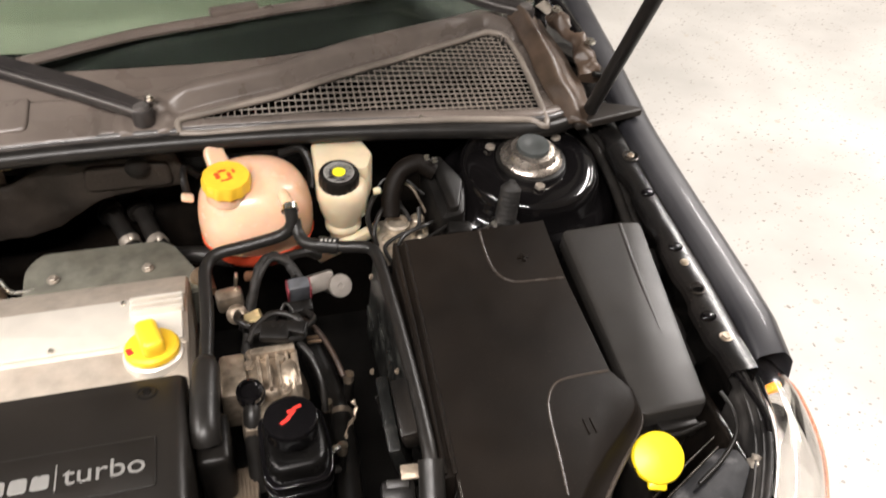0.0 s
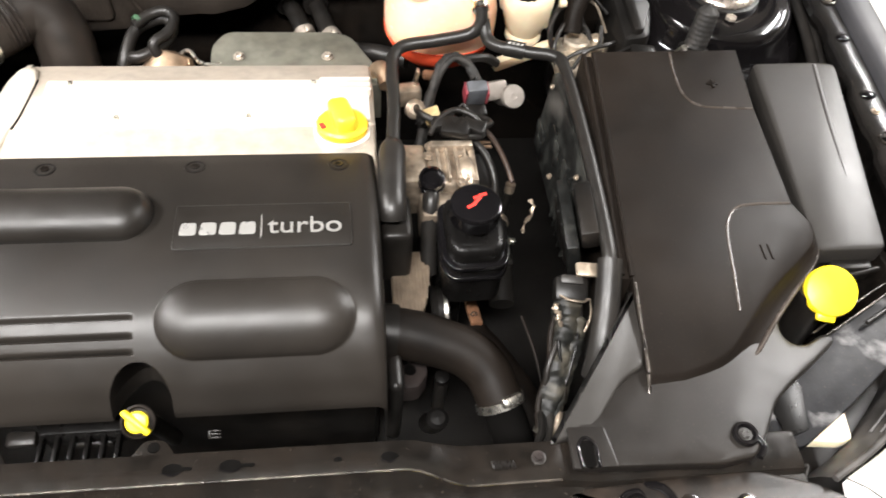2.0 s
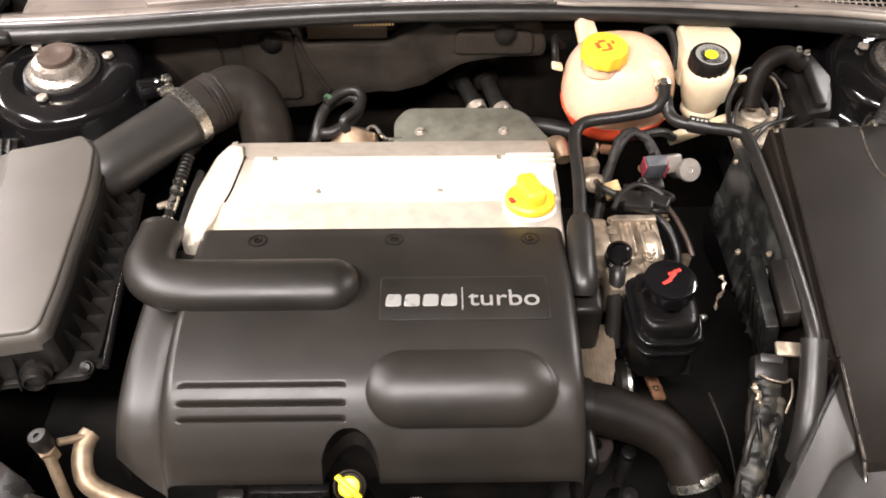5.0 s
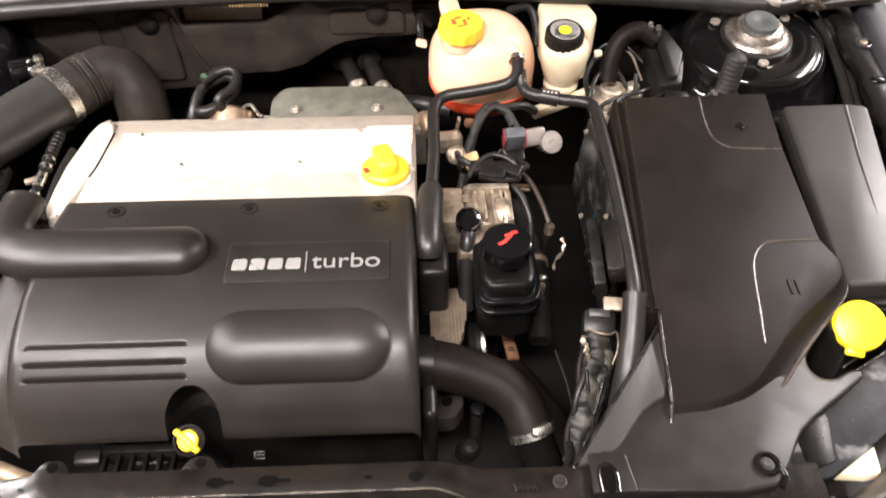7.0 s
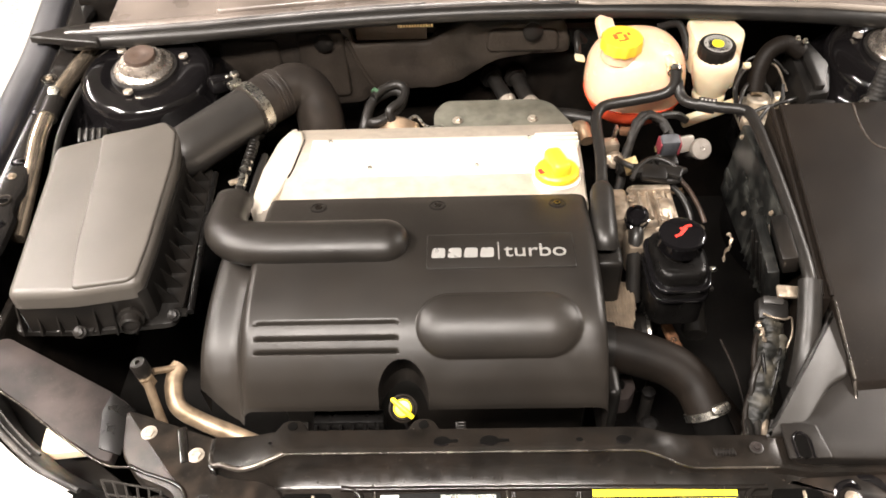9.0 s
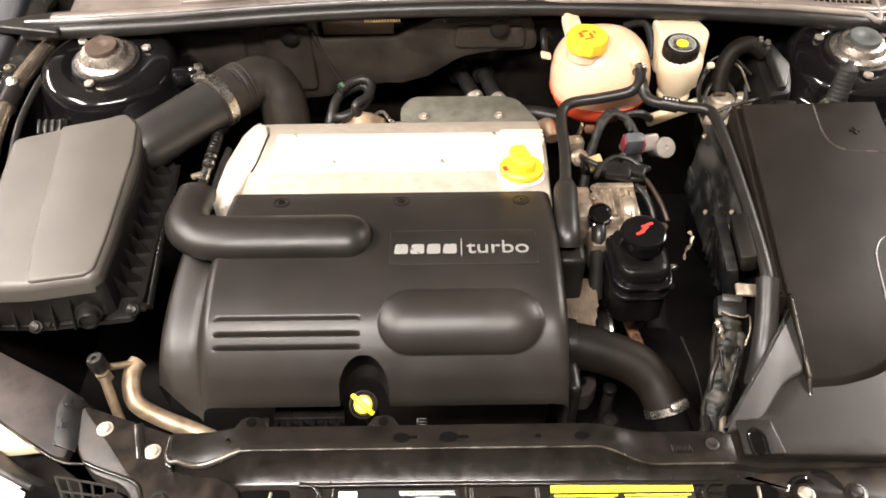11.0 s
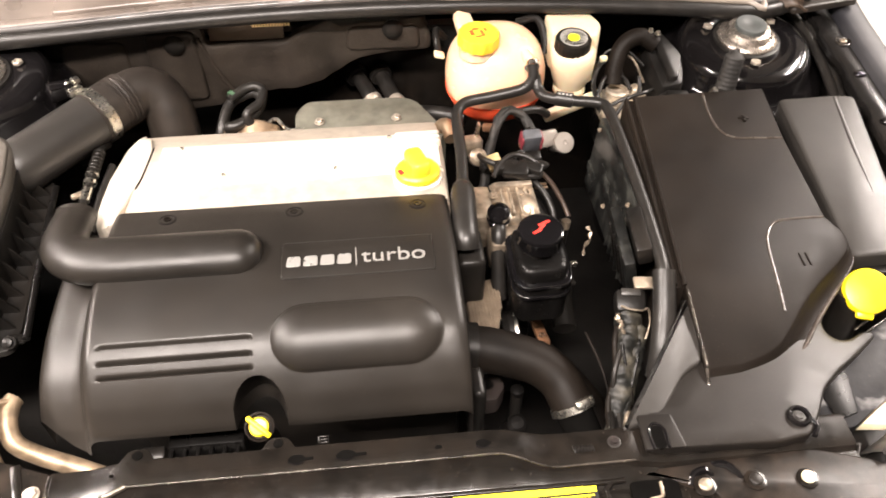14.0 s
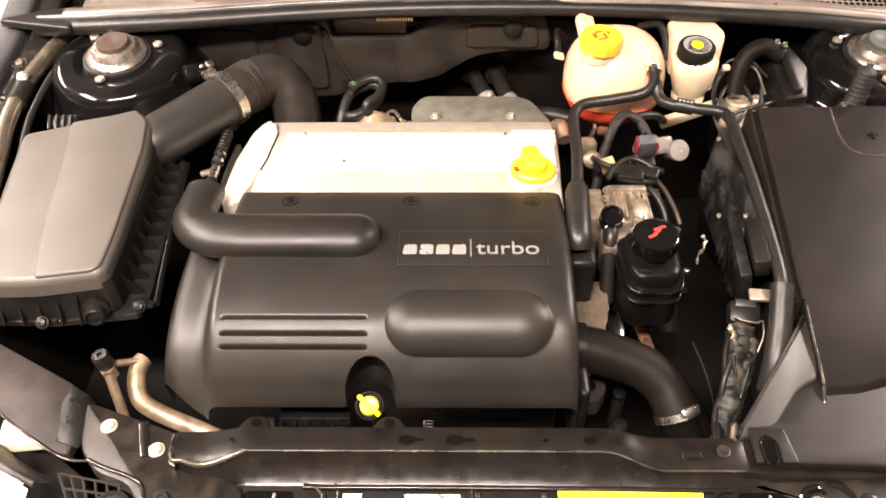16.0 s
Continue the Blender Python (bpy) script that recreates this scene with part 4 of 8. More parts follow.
def battery_cover():
    ob = thing("battery_cover", (0.27, 0.55, 0.75), "matt black plastic battery cover with two flap outlines", "battery cover")
    top = [(0.186, 0.754), (0.368, 0.757), (0.366, 0.667), (0.372, 0.537), (0.386, 0.512), (0.384, 0.491), (0.362, 0.470), (0.331, 0.446), (0.300, 0.418), (0.280, 0.396), (0.258, 0.374), (0.236, 0.362), (0.206, 0.353), (0.169, 0.351), (0.174, 0.448)]
    low = [(0.186, 0.754), (0.369, 0.757), (0.367, 0.667), (0.373, 0.537), (0.392, 0.512), (0.392, 0.482), (0.372, 0.458), (0.345, 0.432), (0.316, 0.402), (0.293, 0.376), (0.268, 0.354), (0.244, 0.339), (0.204, 0.329), (0.166, 0.329), (0.173, 0.448)]
    drop = [0, 0, 0, 0, 0.004, 0.010, 0.012, 0.014, 0.014, 0.014, 0.013, 0.012, 0.009, 0.006, 0]
    # round the curved front edge
    both = smooth_path([(x, y, 0) for x, y in top[4:13]], 4), smooth_path([(x, y, 0) for x, y in low[4:13]], 4), smooth_path([(d, 0, 0) for d in drop[4:13]], 4)
    top = top[:4] + [(p.x, p.y) for p in both[0]] + top[13:]
    low = low[:4] + [(p.x, p.y) for p in both[1]] + low[13:]
    drop = drop[:4] + [p.x for p in both[2]] + drop[13:]
    bm = bmesh.new()
    n = len(top)
    rings = []
    for grow, dz in ((0.0, 0.0), (0.10, 0.0012), (0.22, 0.0050), (0.40, 0.0100), (0.62, 0.0132), (0.85, 0.0142), (1.0, 0.0132)):
        ring = []
        for (x, y), (u, v), d in zip(top, low, drop):
            px, py = x + (u - x) * grow, y + (v - y) * grow
            ring.append(bm.verts.new((px, py, lid_z(px, py) - d * dz / 0.0145 - (0.0015 if grow == 1 else 0))))
        rings.append(ring)
    ring = [bm.verts.new((u, v, lid_z(u, v) - d - 0.016)) for (u, v), d in zip(low, drop)]
    rings.append(ring)
    bm.faces.new(rings[0])
    for a, b in zip(rings, rings[1:]):
        for k in range(n):
            bm.faces.new((a[k], a[(k + 1) % n], b[(k + 1) % n], b[k]))
    lid_ob = part("lid", bm, M_LID, ob, smooth=44)
    inner = [((x - 0.27) * 0.975 + 0.27, (y - 0.55) * 0.975 + 0.55) for x, y in low]
    part("case", plate(inner, -0.22, -0.022, 0.0, lid_z), M_BLACK, ob)
    for pts, r in (([(0.186, 0.752, 0.0), (0.180, 0.60, 0.0), (0.173, 0.455, 0.0)], 0.0026), ([(0.175, 0.752, -0.002), (0.170, 0.60, -0.002), (0.163, 0.458, -0.002)], 0.003)):
        part("side_rail", tube([(x, y, lid_z(x, y) + dz) for x, y, dz in pts], r, 10), M_LID, ob)
    part("side_wall", plate([(0.172, 0.752), (0.186, 0.752), (0.174, 0.455), (0.160, 0.455)], -0.10, -0.004, 0.001, lid_z), M_LID, ob)
    skirt = [(0.392, 0.500), (0.392, 0.482), (0.372, 0.458), (0.345, 0.432), (0.316, 0.402), (0.293, 0.376), (0.268, 0.354), (0.244, 0.339), (0.204, 0.329), (0.168, 0.329)]
    # rim line is a lighter tube that paints light on the skirt
    part("skirt_line", tube([(x, y, lid_z(x, y) - 0.0125 - 0.002 * step((y - 0.33) * 9)) for x, y in skirt], 0.0026, 8), M_BROWNLIP, ob, smooth=60)
    # light tubes paint the highlight along the lid's left edge
    part("lid_edge", tube([(0.1745, 0.448, lid_z(0, 0.448)), (0.1715, 0.40, lid_z(0, 0.40)), (0.169, 0.352, lid_z(0, 0.352))], 0.0018, 8), M_LIP, ob, smooth=60)
    part("front_corner", tube([(0.168, 0.350, lid_z(0, 0.35)), (0.1655, 0.331, lid_z(0, 0.331) - 0.006), (0.166, 0.331, lid_z(0, 0.331) - 0.022)], 0.002, 8), M_LIP, ob)
    for pts in ([(0.283, 0.754), (0.281, 0.72), (0.285, 0.69), (0.300, 0.673), (0.33, 0.669), (0.366, 0.667)], [(0.372, 0.537), (0.33, 0.537), (0.308, 0.533), (0.294, 0.517), (0.288, 0.495), (0.283, 0.45), (0.278, 0.412)]):
        # lighter tubes paint the lit flap outlines
        part("flap_edge", tube([(x, y, lid_z(x, y) - 0.0006) for x, y in pts], 0.0018, 8), M_BROWNLIP, lid_ob)
    for a, b in ((0.014, 0.004), (0.004, 0.014)):
        part("plus_mark", box(0.325 - a / 2, 0.325 + a / 2, 0.705 - b / 2, 0.705 + b / 2, lid_z(0, 0.705) - 0.001, lid_z(0, 0.705) + 0.0012, 0.0005), M_LID, lid_ob)
    for dx in (-0.004, 0.004):
        part("minus_mark", turned(box(-0.0012, 0.0012, -0.009, 0.009, -0.001, 0.0010, 0.0004), pose(0.327 + dx, 0.478, lid_z(0, 0.478), 10, 0, 4)), M_LID, lid_ob)
    return ob


battery_cover()


def fuse_box():
    ob = thing("fuse_box", (0.44, 0.62, 0.75), "dark grey plastic fuse box with a clipped lid", "fuse box")
    zf = lambda x, y: 0.936 + (y - 0.745) * 0.19
    out = [(0.389, 0.744), (0.470, 0.746), (0.500, 0.743), (0.474, 0.484), (0.392, 0.484)]
    lid = part("lid", plate(rounded(out, 0.010), -0.022, 0.0, 0.004, zf), M_GREY, ob, smooth=24)
    inner = [((x - 0.44) * 0.93 + 0.44, (y - 0.61) * 0.95 + 0.61) for x, y in out]
    part("base", plate(rounded(inner, 0.008), -0.20, -0.02, 0.0, zf), M_BLACK, ob)
    part("clip", box(0.415, 0.462, 0.472, 0.487, 0.845, 0.868, 0.003), M_BLACK, ob, "black lid clip")
    part("clip_bar", tube([(0.405, 0.474, 0.858), (0.435, 0.468, 0.862), (0.470, 0.474, 0.864)], 0.003), M_BLACK, ob)
    part("lid_ridge", tube([(0.471, 0.742, zf(0, 0.742) - 0.0035), (0.463, 0.66, zf(0, 0.66) - 0.0035), (0.458, 0.575, zf(0, 0.575) - 0.0045)], 0.0045, 14), M_GREY, lid, smooth=60)


fuse_box()


def washer_filler():
    ob = thing("washer_filler", (0.378, 0.44, 0.78), "bright yellow washer fluid cap on a black neck", "washer cap")
    m = along((0.389, 0.435, 0.879), (-0.16, -0.50, 0.85))
    part("neck", tube([(0.40, 0.46, 0.70), (0.388, 0.45, 0.80), (0.379, 0.443, 0.878)], 0.022, 18), M_BLACK, ob)
    cap = part("cap", lathe([(0.024, -0.008), (0.027, -0.006), (0.0275, 0.003), (0.026, 0.006), (0.020, 0.0075), (0.0004, 0.008)], m, 40), M_LEMON, ob)
    part("tab", turned(box(-0.010, 0.010, -0.033, -0.020, -0.006, 0.002, 0.003), m), M_LEMON, cap)


washer_filler()


# ---- front panel beside the radiator ----
def battery_tray():
    ob = thing("front_cover_panel", (0.2, 0.33, 0.80), "satin black plastic panel in front of the battery", "cover panel")
    main = [(0.082, 0.264), (0.218, 0.259), (0.250, 0.264), (0.268, 0.285), (0.290, 0.318), (0.312, 0.336), (0.350, 0.362), (0.390, 0.391), (0.388, 0.400), (0.376, 0.399), (0.352, 0.385), (0.336, 0.384), (0.327, 0.394), (0.328, 0.408), (0.342, 0.428), (0.345, 0.440), (0.18, 0.470), (0.140, 0.360), (0.125, 0.345), (0.098, 0.318), (0.084, 0.300)]
    part("panel", plate(rounded(main, 0.006), -0.012, 0.0, 0.003, lambda x, y: 0.8675 - 0.9 * max(0.0, x - 0.25) ** 2, 2, 3), M_TRAY, ob, smooth=50)
    arm = [(0.058, 0.287), (0.174, 0.447), (0.186, 0.458), (0.181, 0.420), (0.166, 0.360), (0.150, 0.352), (0.138, 0.343), (0.112, 0.310), (0.100, 0.298), (0.078, 0.294)]
    # arm's sheen is painted by a lighter grey than the panel's
    part("slanted_arm", plate(rounded(arm, 0.006), -0.05, 0.0, 0.004, lambda x, y: 0.866 + (y - 0.29) * 0.10, 3), M_GREY, ob, "slanted arm in lighter grey that paints a sheen", smooth=50)
    # black patch on the panel paints the slot's shade
    part("slot", plate(rounded([(0.086, 0.262), (0.098, 0.262), (0.098, 0.288), (0.086, 0.288)], 0.005), 0.866, 0.8702, 0.0004), M_SHADE, ob)
    part("slot_rim", tube([(0.084, 0.262, 0.870), (0.084, 0.283, 0.870), (0.092, 0.291, 0.870), (0.100, 0.283, 0.870), (0.100, 0.262, 0.870)], 0.0016, 8), M_PAINT, ob)
    part("grommet", lathe([(0.0120, -0.002), (0.0126, 0.002), (0.0112, 0.0045), (0.0090, 0.0045), (0.0080, 0.001), (0.0004, 0.0005)], pose(0.245, 0.285, 0.8675), 32), M_PAINT, ob, "glossy black rubber grommet", smooth=60)
    part("grommet_tail", tube([(0.256, 0.282, 0.868), (0.259, 0.272, 0.868), (0.252, 0.262, 0.867)], 0.003, 8), M_PAINT, ob, smooth=60)
    bolt(ob, (0.245, 0.285, 0.8685), 0.0048, 0.003, M_GREY)
    part("corner_flange", plate(rounded([(0.077, 0.303), (0.113, 0.301), (0.118, 0.262), (0.076, 0.262)], 0.003), 0.866, 0.8695, 0.0012), M_TRAY, ob)


battery_tray()


def radiator_support():
    ob = thing("radiator_support", (CX, 0.26, 0.60), "dusty gloss black radiator support bar with stickers", "radiator support")
    bm = bmesh.new()
    rows = []
    for k in range(41):
        x = -0.508 + 0.808 * k / 40
        sh = step((x + 0.075) / 0.06)
        yb = 0.300 - 0.004 * sh
        yf = 0.268 - 0.014 * sh - 0.012 * math.sin(math.pi * min(1.0, max(0.0, (-0.430 - x) / 0.08)))
        end = step((-0.430 - x) / 0.05)
        zt = 0.876 - 0.012 * sh - 0.010 * end - 0.010 * step((x - 0.07) / 0.02)
        sect = [(yb + 0.002, 0.70), (yb, zt - 0.012), (yb - 0.003, zt - 0.001), (yb - 0.007, zt), (yf + 0.008, zt), (yf + 0.002, zt - 0.002), (yf - 0.002, zt - 0.007), (0.246 - 0.01 * sh, max(zt - 0.024, 0.8490)), (0.243 - 0.01 * sh, max(zt - 0.025, 0.8485)), (0.238 - 0.008 * sh, 0.850 - 0.004 * sh), (0.150, 0.838), (0.10, 0.833), (0.08, 0.82), (0.075, 0.70)]
        rows.append([bm.verts.new((x, y, z)) for y, z in sect])
    for a, b in zip(rows, rows[1:]):
        for k in range(len(a) - 1):
            bm.faces.new((a[k], a[k + 1], b[k + 1], b[k]))
    part("bar", bm, M_DIRTY, ob, smooth=26)
    left = rounded([(-0.618, 0.340), (-0.600, 0.335), (-0.500, 0.298), (-0.495, 0.27), (-0.43, 0.24), (-0.43, 0.12), (-0.528, 0.12), (-0.533, 0.222), (-0.546, 0.243), (-0.586, 0.258), (-0.608, 0.285)], 0.012)
    part("end_plate", plate(left, 0.835, 0.856, 0.004), M_ENDPLATE, ob)
    right = rounded([(0.06, 0.250), (0.25, 0.258), (0.31, 0.24), (0.34, 0.22), (0.34, 0.12), (0.14, 0.12), (0.14, 0.22)], 0.012)
    part("end_plate", plate(right, 0.835, 0.852, 0.004), M_ENDPLATE, ob)
    for x, y in ((-0.584, 0.309), (-0.527, 0.281)):
        bolt(ob, (x, y, 0.856), 0.0064, 0.004, M_NUT)
    bolt(ob, (-0.508, 0.226, 0.855), 0.0085, 0.006, M_TRAY)
    rim = [(-0.600, 0.268), (-0.583, 0.260), (-0.548, 0.247), (-0.536, 0.236), (-0.531, 0.215), (-0.530, 0.16)]
    part("pressed_rim", tube([(x + 0.006, y + 0.002, 0.8555) for x, y in rim], 0.0026, 8), M_DIRTY, ob, "glossy pressed rim", smooth=60)
    part("pressed_fold", turned(box(-0.005, 0.005, -0.022, 0.022, -0.003, 0.0015, 0.0014), pose(-0.5435, 0.294, 0.856, 0, 0, 18)), M_DIRTY, ob)
    part("washer", lathe([(0.0068, 0), (0.0068, 0.0010), (0.0055, 0.0014), (0.0004, 0.0014)], pose(0.0470, 0.2765, 0.8650), 22), M_GREY, ob)
    bolt(ob, (0.0470, 0.2765, 0.8662), 0.0042, 0.0035, M_BRACKET)
    top_z = lambda x: 0.8757 - 0.012 * step((x + 0.075) / 0.06)
    for x, w, tail in ((-0.222, 0.0095, 0.020), (-0.270, 0.0085, 0.016), (-0.087, 0.007, 0.008), (-0.446, 0.002, 0), (-0.131, 0.0035, 0)):
        # holes are black discs and strips that paint shade on the bar
        part("hole", lathe([(w, 0.0), (w, 0.0008), (0.0004, 0.0008)], pose(x, 0.282, top_z(x)) @ Matrix.Diagonal((1.0, 0.62, 1, 1)), 24), M_SHADE, ob, "flat black disc painted as a hole's shade")
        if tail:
            part("hole_slot_shade", plate(rounded([(x, 0.2805), (x + tail, 0.2805), (x + tail, 0.2835), (x, 0.2835)], 0.0014), top_z(x), top_z(x) + 0.0011, 0), M_SHADE, ob)
            part("hole_edge", tube([(x - w, 0.2795, top_z(x) + 0.001), (x, 0.2765, top_z(x) + 0.001), (x + w * 0.8, 0.279, top_z(x) + 0.001)], 0.0008, 6), M_PAINT, ob)
    # lighter tubes paint the highlight along the bar's lip and corner
    part("front_lip", tube([(-0.435 + 0.50 * k / 30, 0.2695 - 0.014 * step((-0.36 + 0.50 * k / 30) / 0.06), 0.8755 - 0.012 * step((-0.36 + 0.50 * k / 30) / 0.06)) for k in range(31)], 0.0013, 8, 2), M_LIP, ob, "folded lip in a lighter highlight tone", smooth=60)
    lip = [(x, 0.2705 - 0.012 * math.sin(math.pi * min(1.0, (-0.430 - x) / 0.08)), 0.8755 - 0.010 * step((-0.430 - x) / 0.05)) for x in (-0.431 - 0.005 * k for k in range(14))]
    lip += [(-0.5030, 0.2640, 0.8640), (-0.5075, 0.2700, 0.8640), (-0.5085, 0.2800, 0.8645), (-0.5085, 0.2930, 0.8645)]
    part("corner_lip", tube(lip, 0.0032, 10, 3), M_LIP, ob, "corner lip in a lighter highlight tone", smooth=60)
    part("end_face", plate(rounded([(-0.5095, 0.262), (-0.500, 0.256), (-0.500, 0.296), (-0.5095, 0.296)], 0.003), 0.80, 0.8645, 0.002), M_DIRTY, ob)
    part("spring", tube([(0.004 + 0.0016 * k, 0.272 + 0.004 * (-1) ** k, 0.8655) for k in range(14)], 0.0009, 6, 2), M_TRAY, ob, "small coiled spring")
    for x in (-0.428, -0.290):
        part("lug", plate(rounded([(x - 0.022, 0.296), (x + 0.022, 0.296), (x + 0.009, 0.316), (x - 0.009, 0.316)], 0.006), 0.860, 0.866, 0.002), M_DIRTY, ob)
        # black disc paints the lug hole's shade
        part("lug_hole_shade", lathe([(0.005, 0), (0.005, 0.001), (0.0004, 0.001)], pose(x, 0.308, 0.866), 16), M_SHADE, ob)
    # shallow raised frame round the stickers, two openings painted as black patches, and their catches
    zf = lambda y: 0.850 - (0.238 - y) * 0.136
    for pts in ([(-0.352, 0.16), (-0.352, 0.236), (-0.345, 0.243), (0.024, 0.241), (0.031, 0.234), (0.031, 0.16)], [(-0.200, 0.16), (-0.200, 0.238)], [(-0.130, 0.16), (-0.135, 0.238)]):
        part("pressed_rib", tube([(x, y, zf(y)) for x, y in pts], 0.0032, 8, 4), M_DIRTY, ob, smooth=60)
    for x0, x1 in ((-0.431, -0.381), (0.055, 0.104)):
        part("opening", plate(rounded([(x0, 0.210), (x1, 0.210), (x1, 0.239), (x0, 0.239)], 0.006), -0.001, 0.0012, 0.0005, lambda x, y: zf(y)), M_SHADE, ob, "flat black patch painted as an opening's shade")
        part("catch", tube([(x0 + 0.031, 0.236, zf(0.236) + 0.001), (x0 + 0.030, 0.224, zf(0.224) + 0.003), (x0 + 0.027, 0.2205, zf(0.22) + 0.003), (x0 + 0.017, 0.2195, zf(0.22) + 0.002)], 0.0017, 8), M_DULLALU, ob)
    part("latch_ring", lathe([(0.010, 0), (0.016, 0.002), (0.016, 0.006), (0.010, 0.007)], pose(0.075, 0.192, zf(0.192)), 28), M_ZINC, ob)
    for x, y, mat_ in ((0.128, 0.226, M_DULLALU), (0.180, 0.227, M_TRAY), (0.233, 0.224, M_CREAM)):
        part("washer", lathe([(0.011, 0), (0.011, 0.002), (0.007, 0.003)], pose(x, y, 0.852), 24), M_DIRTY, ob)
        part("bolt_head", lathe([(0.0068, 0.0), (0.0068, 0.004), (0.005, 0.005), (0.0004, 0.005)], pose(x, y, 0.853), 20), mat_, ob)
    for pts in ([(0.116, 0.230, 0.848), (0.122, 0.240, 0.852), (0.134, 0.243, 0.852), (0.142, 0.236, 0.847)], [(0.144, 0.250, 0.848), (0.155, 0.247, 0.853), (0.165, 0.238, 0.851), (0.170, 0.228, 0.846)]):
        part("latch_rod", tube(pts, 0.0042, 10), M_PAINT, ob, "glossy black bonnet latch rod")
    lab = part("emission_sticker", plate(rounded([(-0.333, 0.170), (-0.212, 0.170), (-0.212, 0.238), (-0.333, 0.238)], 0.003), 0.0, 0.0010, 0.0003, lambda x, y: zf(y)), M_INK, ob, "black emission sticker with white print")
    part("white_block", plate([(-0.332, 0.172), (-0.314, 0.172), (-0.314, 0.236), (-0.332, 0.236)], 0.0010, 0.0016, 0, lambda x, y: zf(y)), M_WHITE, lab, smooth=0)
    words("VEHICLE EMISSION CONTROL", 0.0045, Matrix.Translation((-0.272, 0.2315, zf(0.2315) + 0.0012)) @ pose(0, 0, 0, 7.7, 0, 0), M_WHITE, lab, width=0.056, depth=0.0004)
    words("INFORMATION", 0.0036, Matrix.Translation((-0.256, 0.2265, zf(0.2265) + 0.0012)) @ pose(0, 0, 0, 7.7, 0, 0), M_WHITE, lab, width=0.024, depth=0.0004)
    rng = random.Random(4)
    for r in range(10):
        y = 0.2215 - 0.0046 * r
        x = -0.311
        end = -0.262 if r % 3 else -0.226
        while x < end:
            w = rng.uniform(0.004, 0.012)
            if rng.random() < 0.75:
                part("print_bar", plate([(x, y), (x + w, y), (x + w, y + 0.0014), (x, y + 0.0014)], 0.0010, 0.0015, 0, lambda x, y: zf(y)), M_PRINTGREY, lab, smooth=0)
            x += w + 0.002
        if r % 4 != 3:
            w = 0.014 + 0.012 * rng.random()
            part("print_bar", plate([(-0.254, y), (-0.254 + w, y), (-0.254 + w, y + 0.0014), (-0.254, y + 0.0014)], 0.0010, 0.0015, 0, lambda x, y: zf(y)), M_PRINTGREY, lab, smooth=0)
    frame_line = [(-0.338, 0.165), (-0.338, 0.240), (-0.332, 0.244), (-0.212, 0.244), (-0.206, 0.239), (-0.206, 0.165)]
    # frame's highlight is painted by a lighter tube
    part("sticker_frame", tube([(x, y, zf(y) + 0.0006) for x, y in frame_line], 0.0011, 8, 4), M_LIP, ob, "thin pressed frame in a lighter highlight tone", smooth=60)
    part("pressed_bump", plate(rounded([(-0.198, 0.14), (-0.190, 0.229), (-0.146, 0.229), (-0.138, 0.14)], 0.016), -0.004, 0.011, 0.010, lambda x, y: zf(y), 4), M_DIRTY, ob, smooth=60)
    lab = part("warning_sticker", plate(rounded([(-0.122, 0.165), (0.022, 0.165), (0.022, 0.241), (-0.122, 0.241)], 0.004), 0.0, 0.0010, 0.0003, lambda x, y: zf(y)), M_INK, ob, "yellow, black and blue warning sticker")

    def patch(x0, x1, y0, y1, mat, lift=0.0015):
        part("print_patch", plate([(x0, y0), (x1, y0), (x1, y1), (x0, y1)], 0.0010, lift, 0, lambda x, y: zf(y)), mat, lab, smooth=0)

    patch(-0.121, 0.021, 0.2325, 0.2405, M_LABEL_YELLOW)
    patch(-0.121, -0.078, 0.166, 0.206, M_BLUE)
    patch(-0.014, 0.021, 0.166, 0.206, M_BLUE)
    patch(-0.121, -0.078, 0.2065, 0.211, M_WHITE)
    patch(-0.014, 0.021, 0.2065, 0.211, M_WHITE)
    patch(-0.077, -0.015, 0.198, 0.2105, M_LABEL_YELLOW)
    patch(-0.077, -0.015, 0.166, 0.174, M_BLUE)
    for r in range(5):
        y = 0.2285 - 0.0033 * r
        patch(-0.118, -0.055 - 0.004 * (r % 3), y, y + 0.0016, M_LABEL_YELLOW)
        patch(-0.048, 0.018 - 0.005 * (r % 2), y, y + 0.0016, M_LABEL_YELLOW)
    for r in range(6):
        y = 0.201 - 0.005 * r
        patch(-0.118, -0.088 - 0.004 * (r % 2), y, y + 0.0018, M_WHITE, 0.0020)
        patch(-0.011, 0.014 + 0.003 * (r % 2), y, y + 0.0018, M_WHITE, 0.0020)
    for r in range(3):
        patch(-0.073, -0.048, 0.191 - 0.005 * r, 0.193 - 0.005 * r, M_LABEL_YELLOW)
    patch(-0.044, -0.032, 0.181, 0.194, M_LABEL_YELLOW)
    patch(-0.029, -0.017, 0.181, 0.194, M_RED)
    return ob


radiator_support()


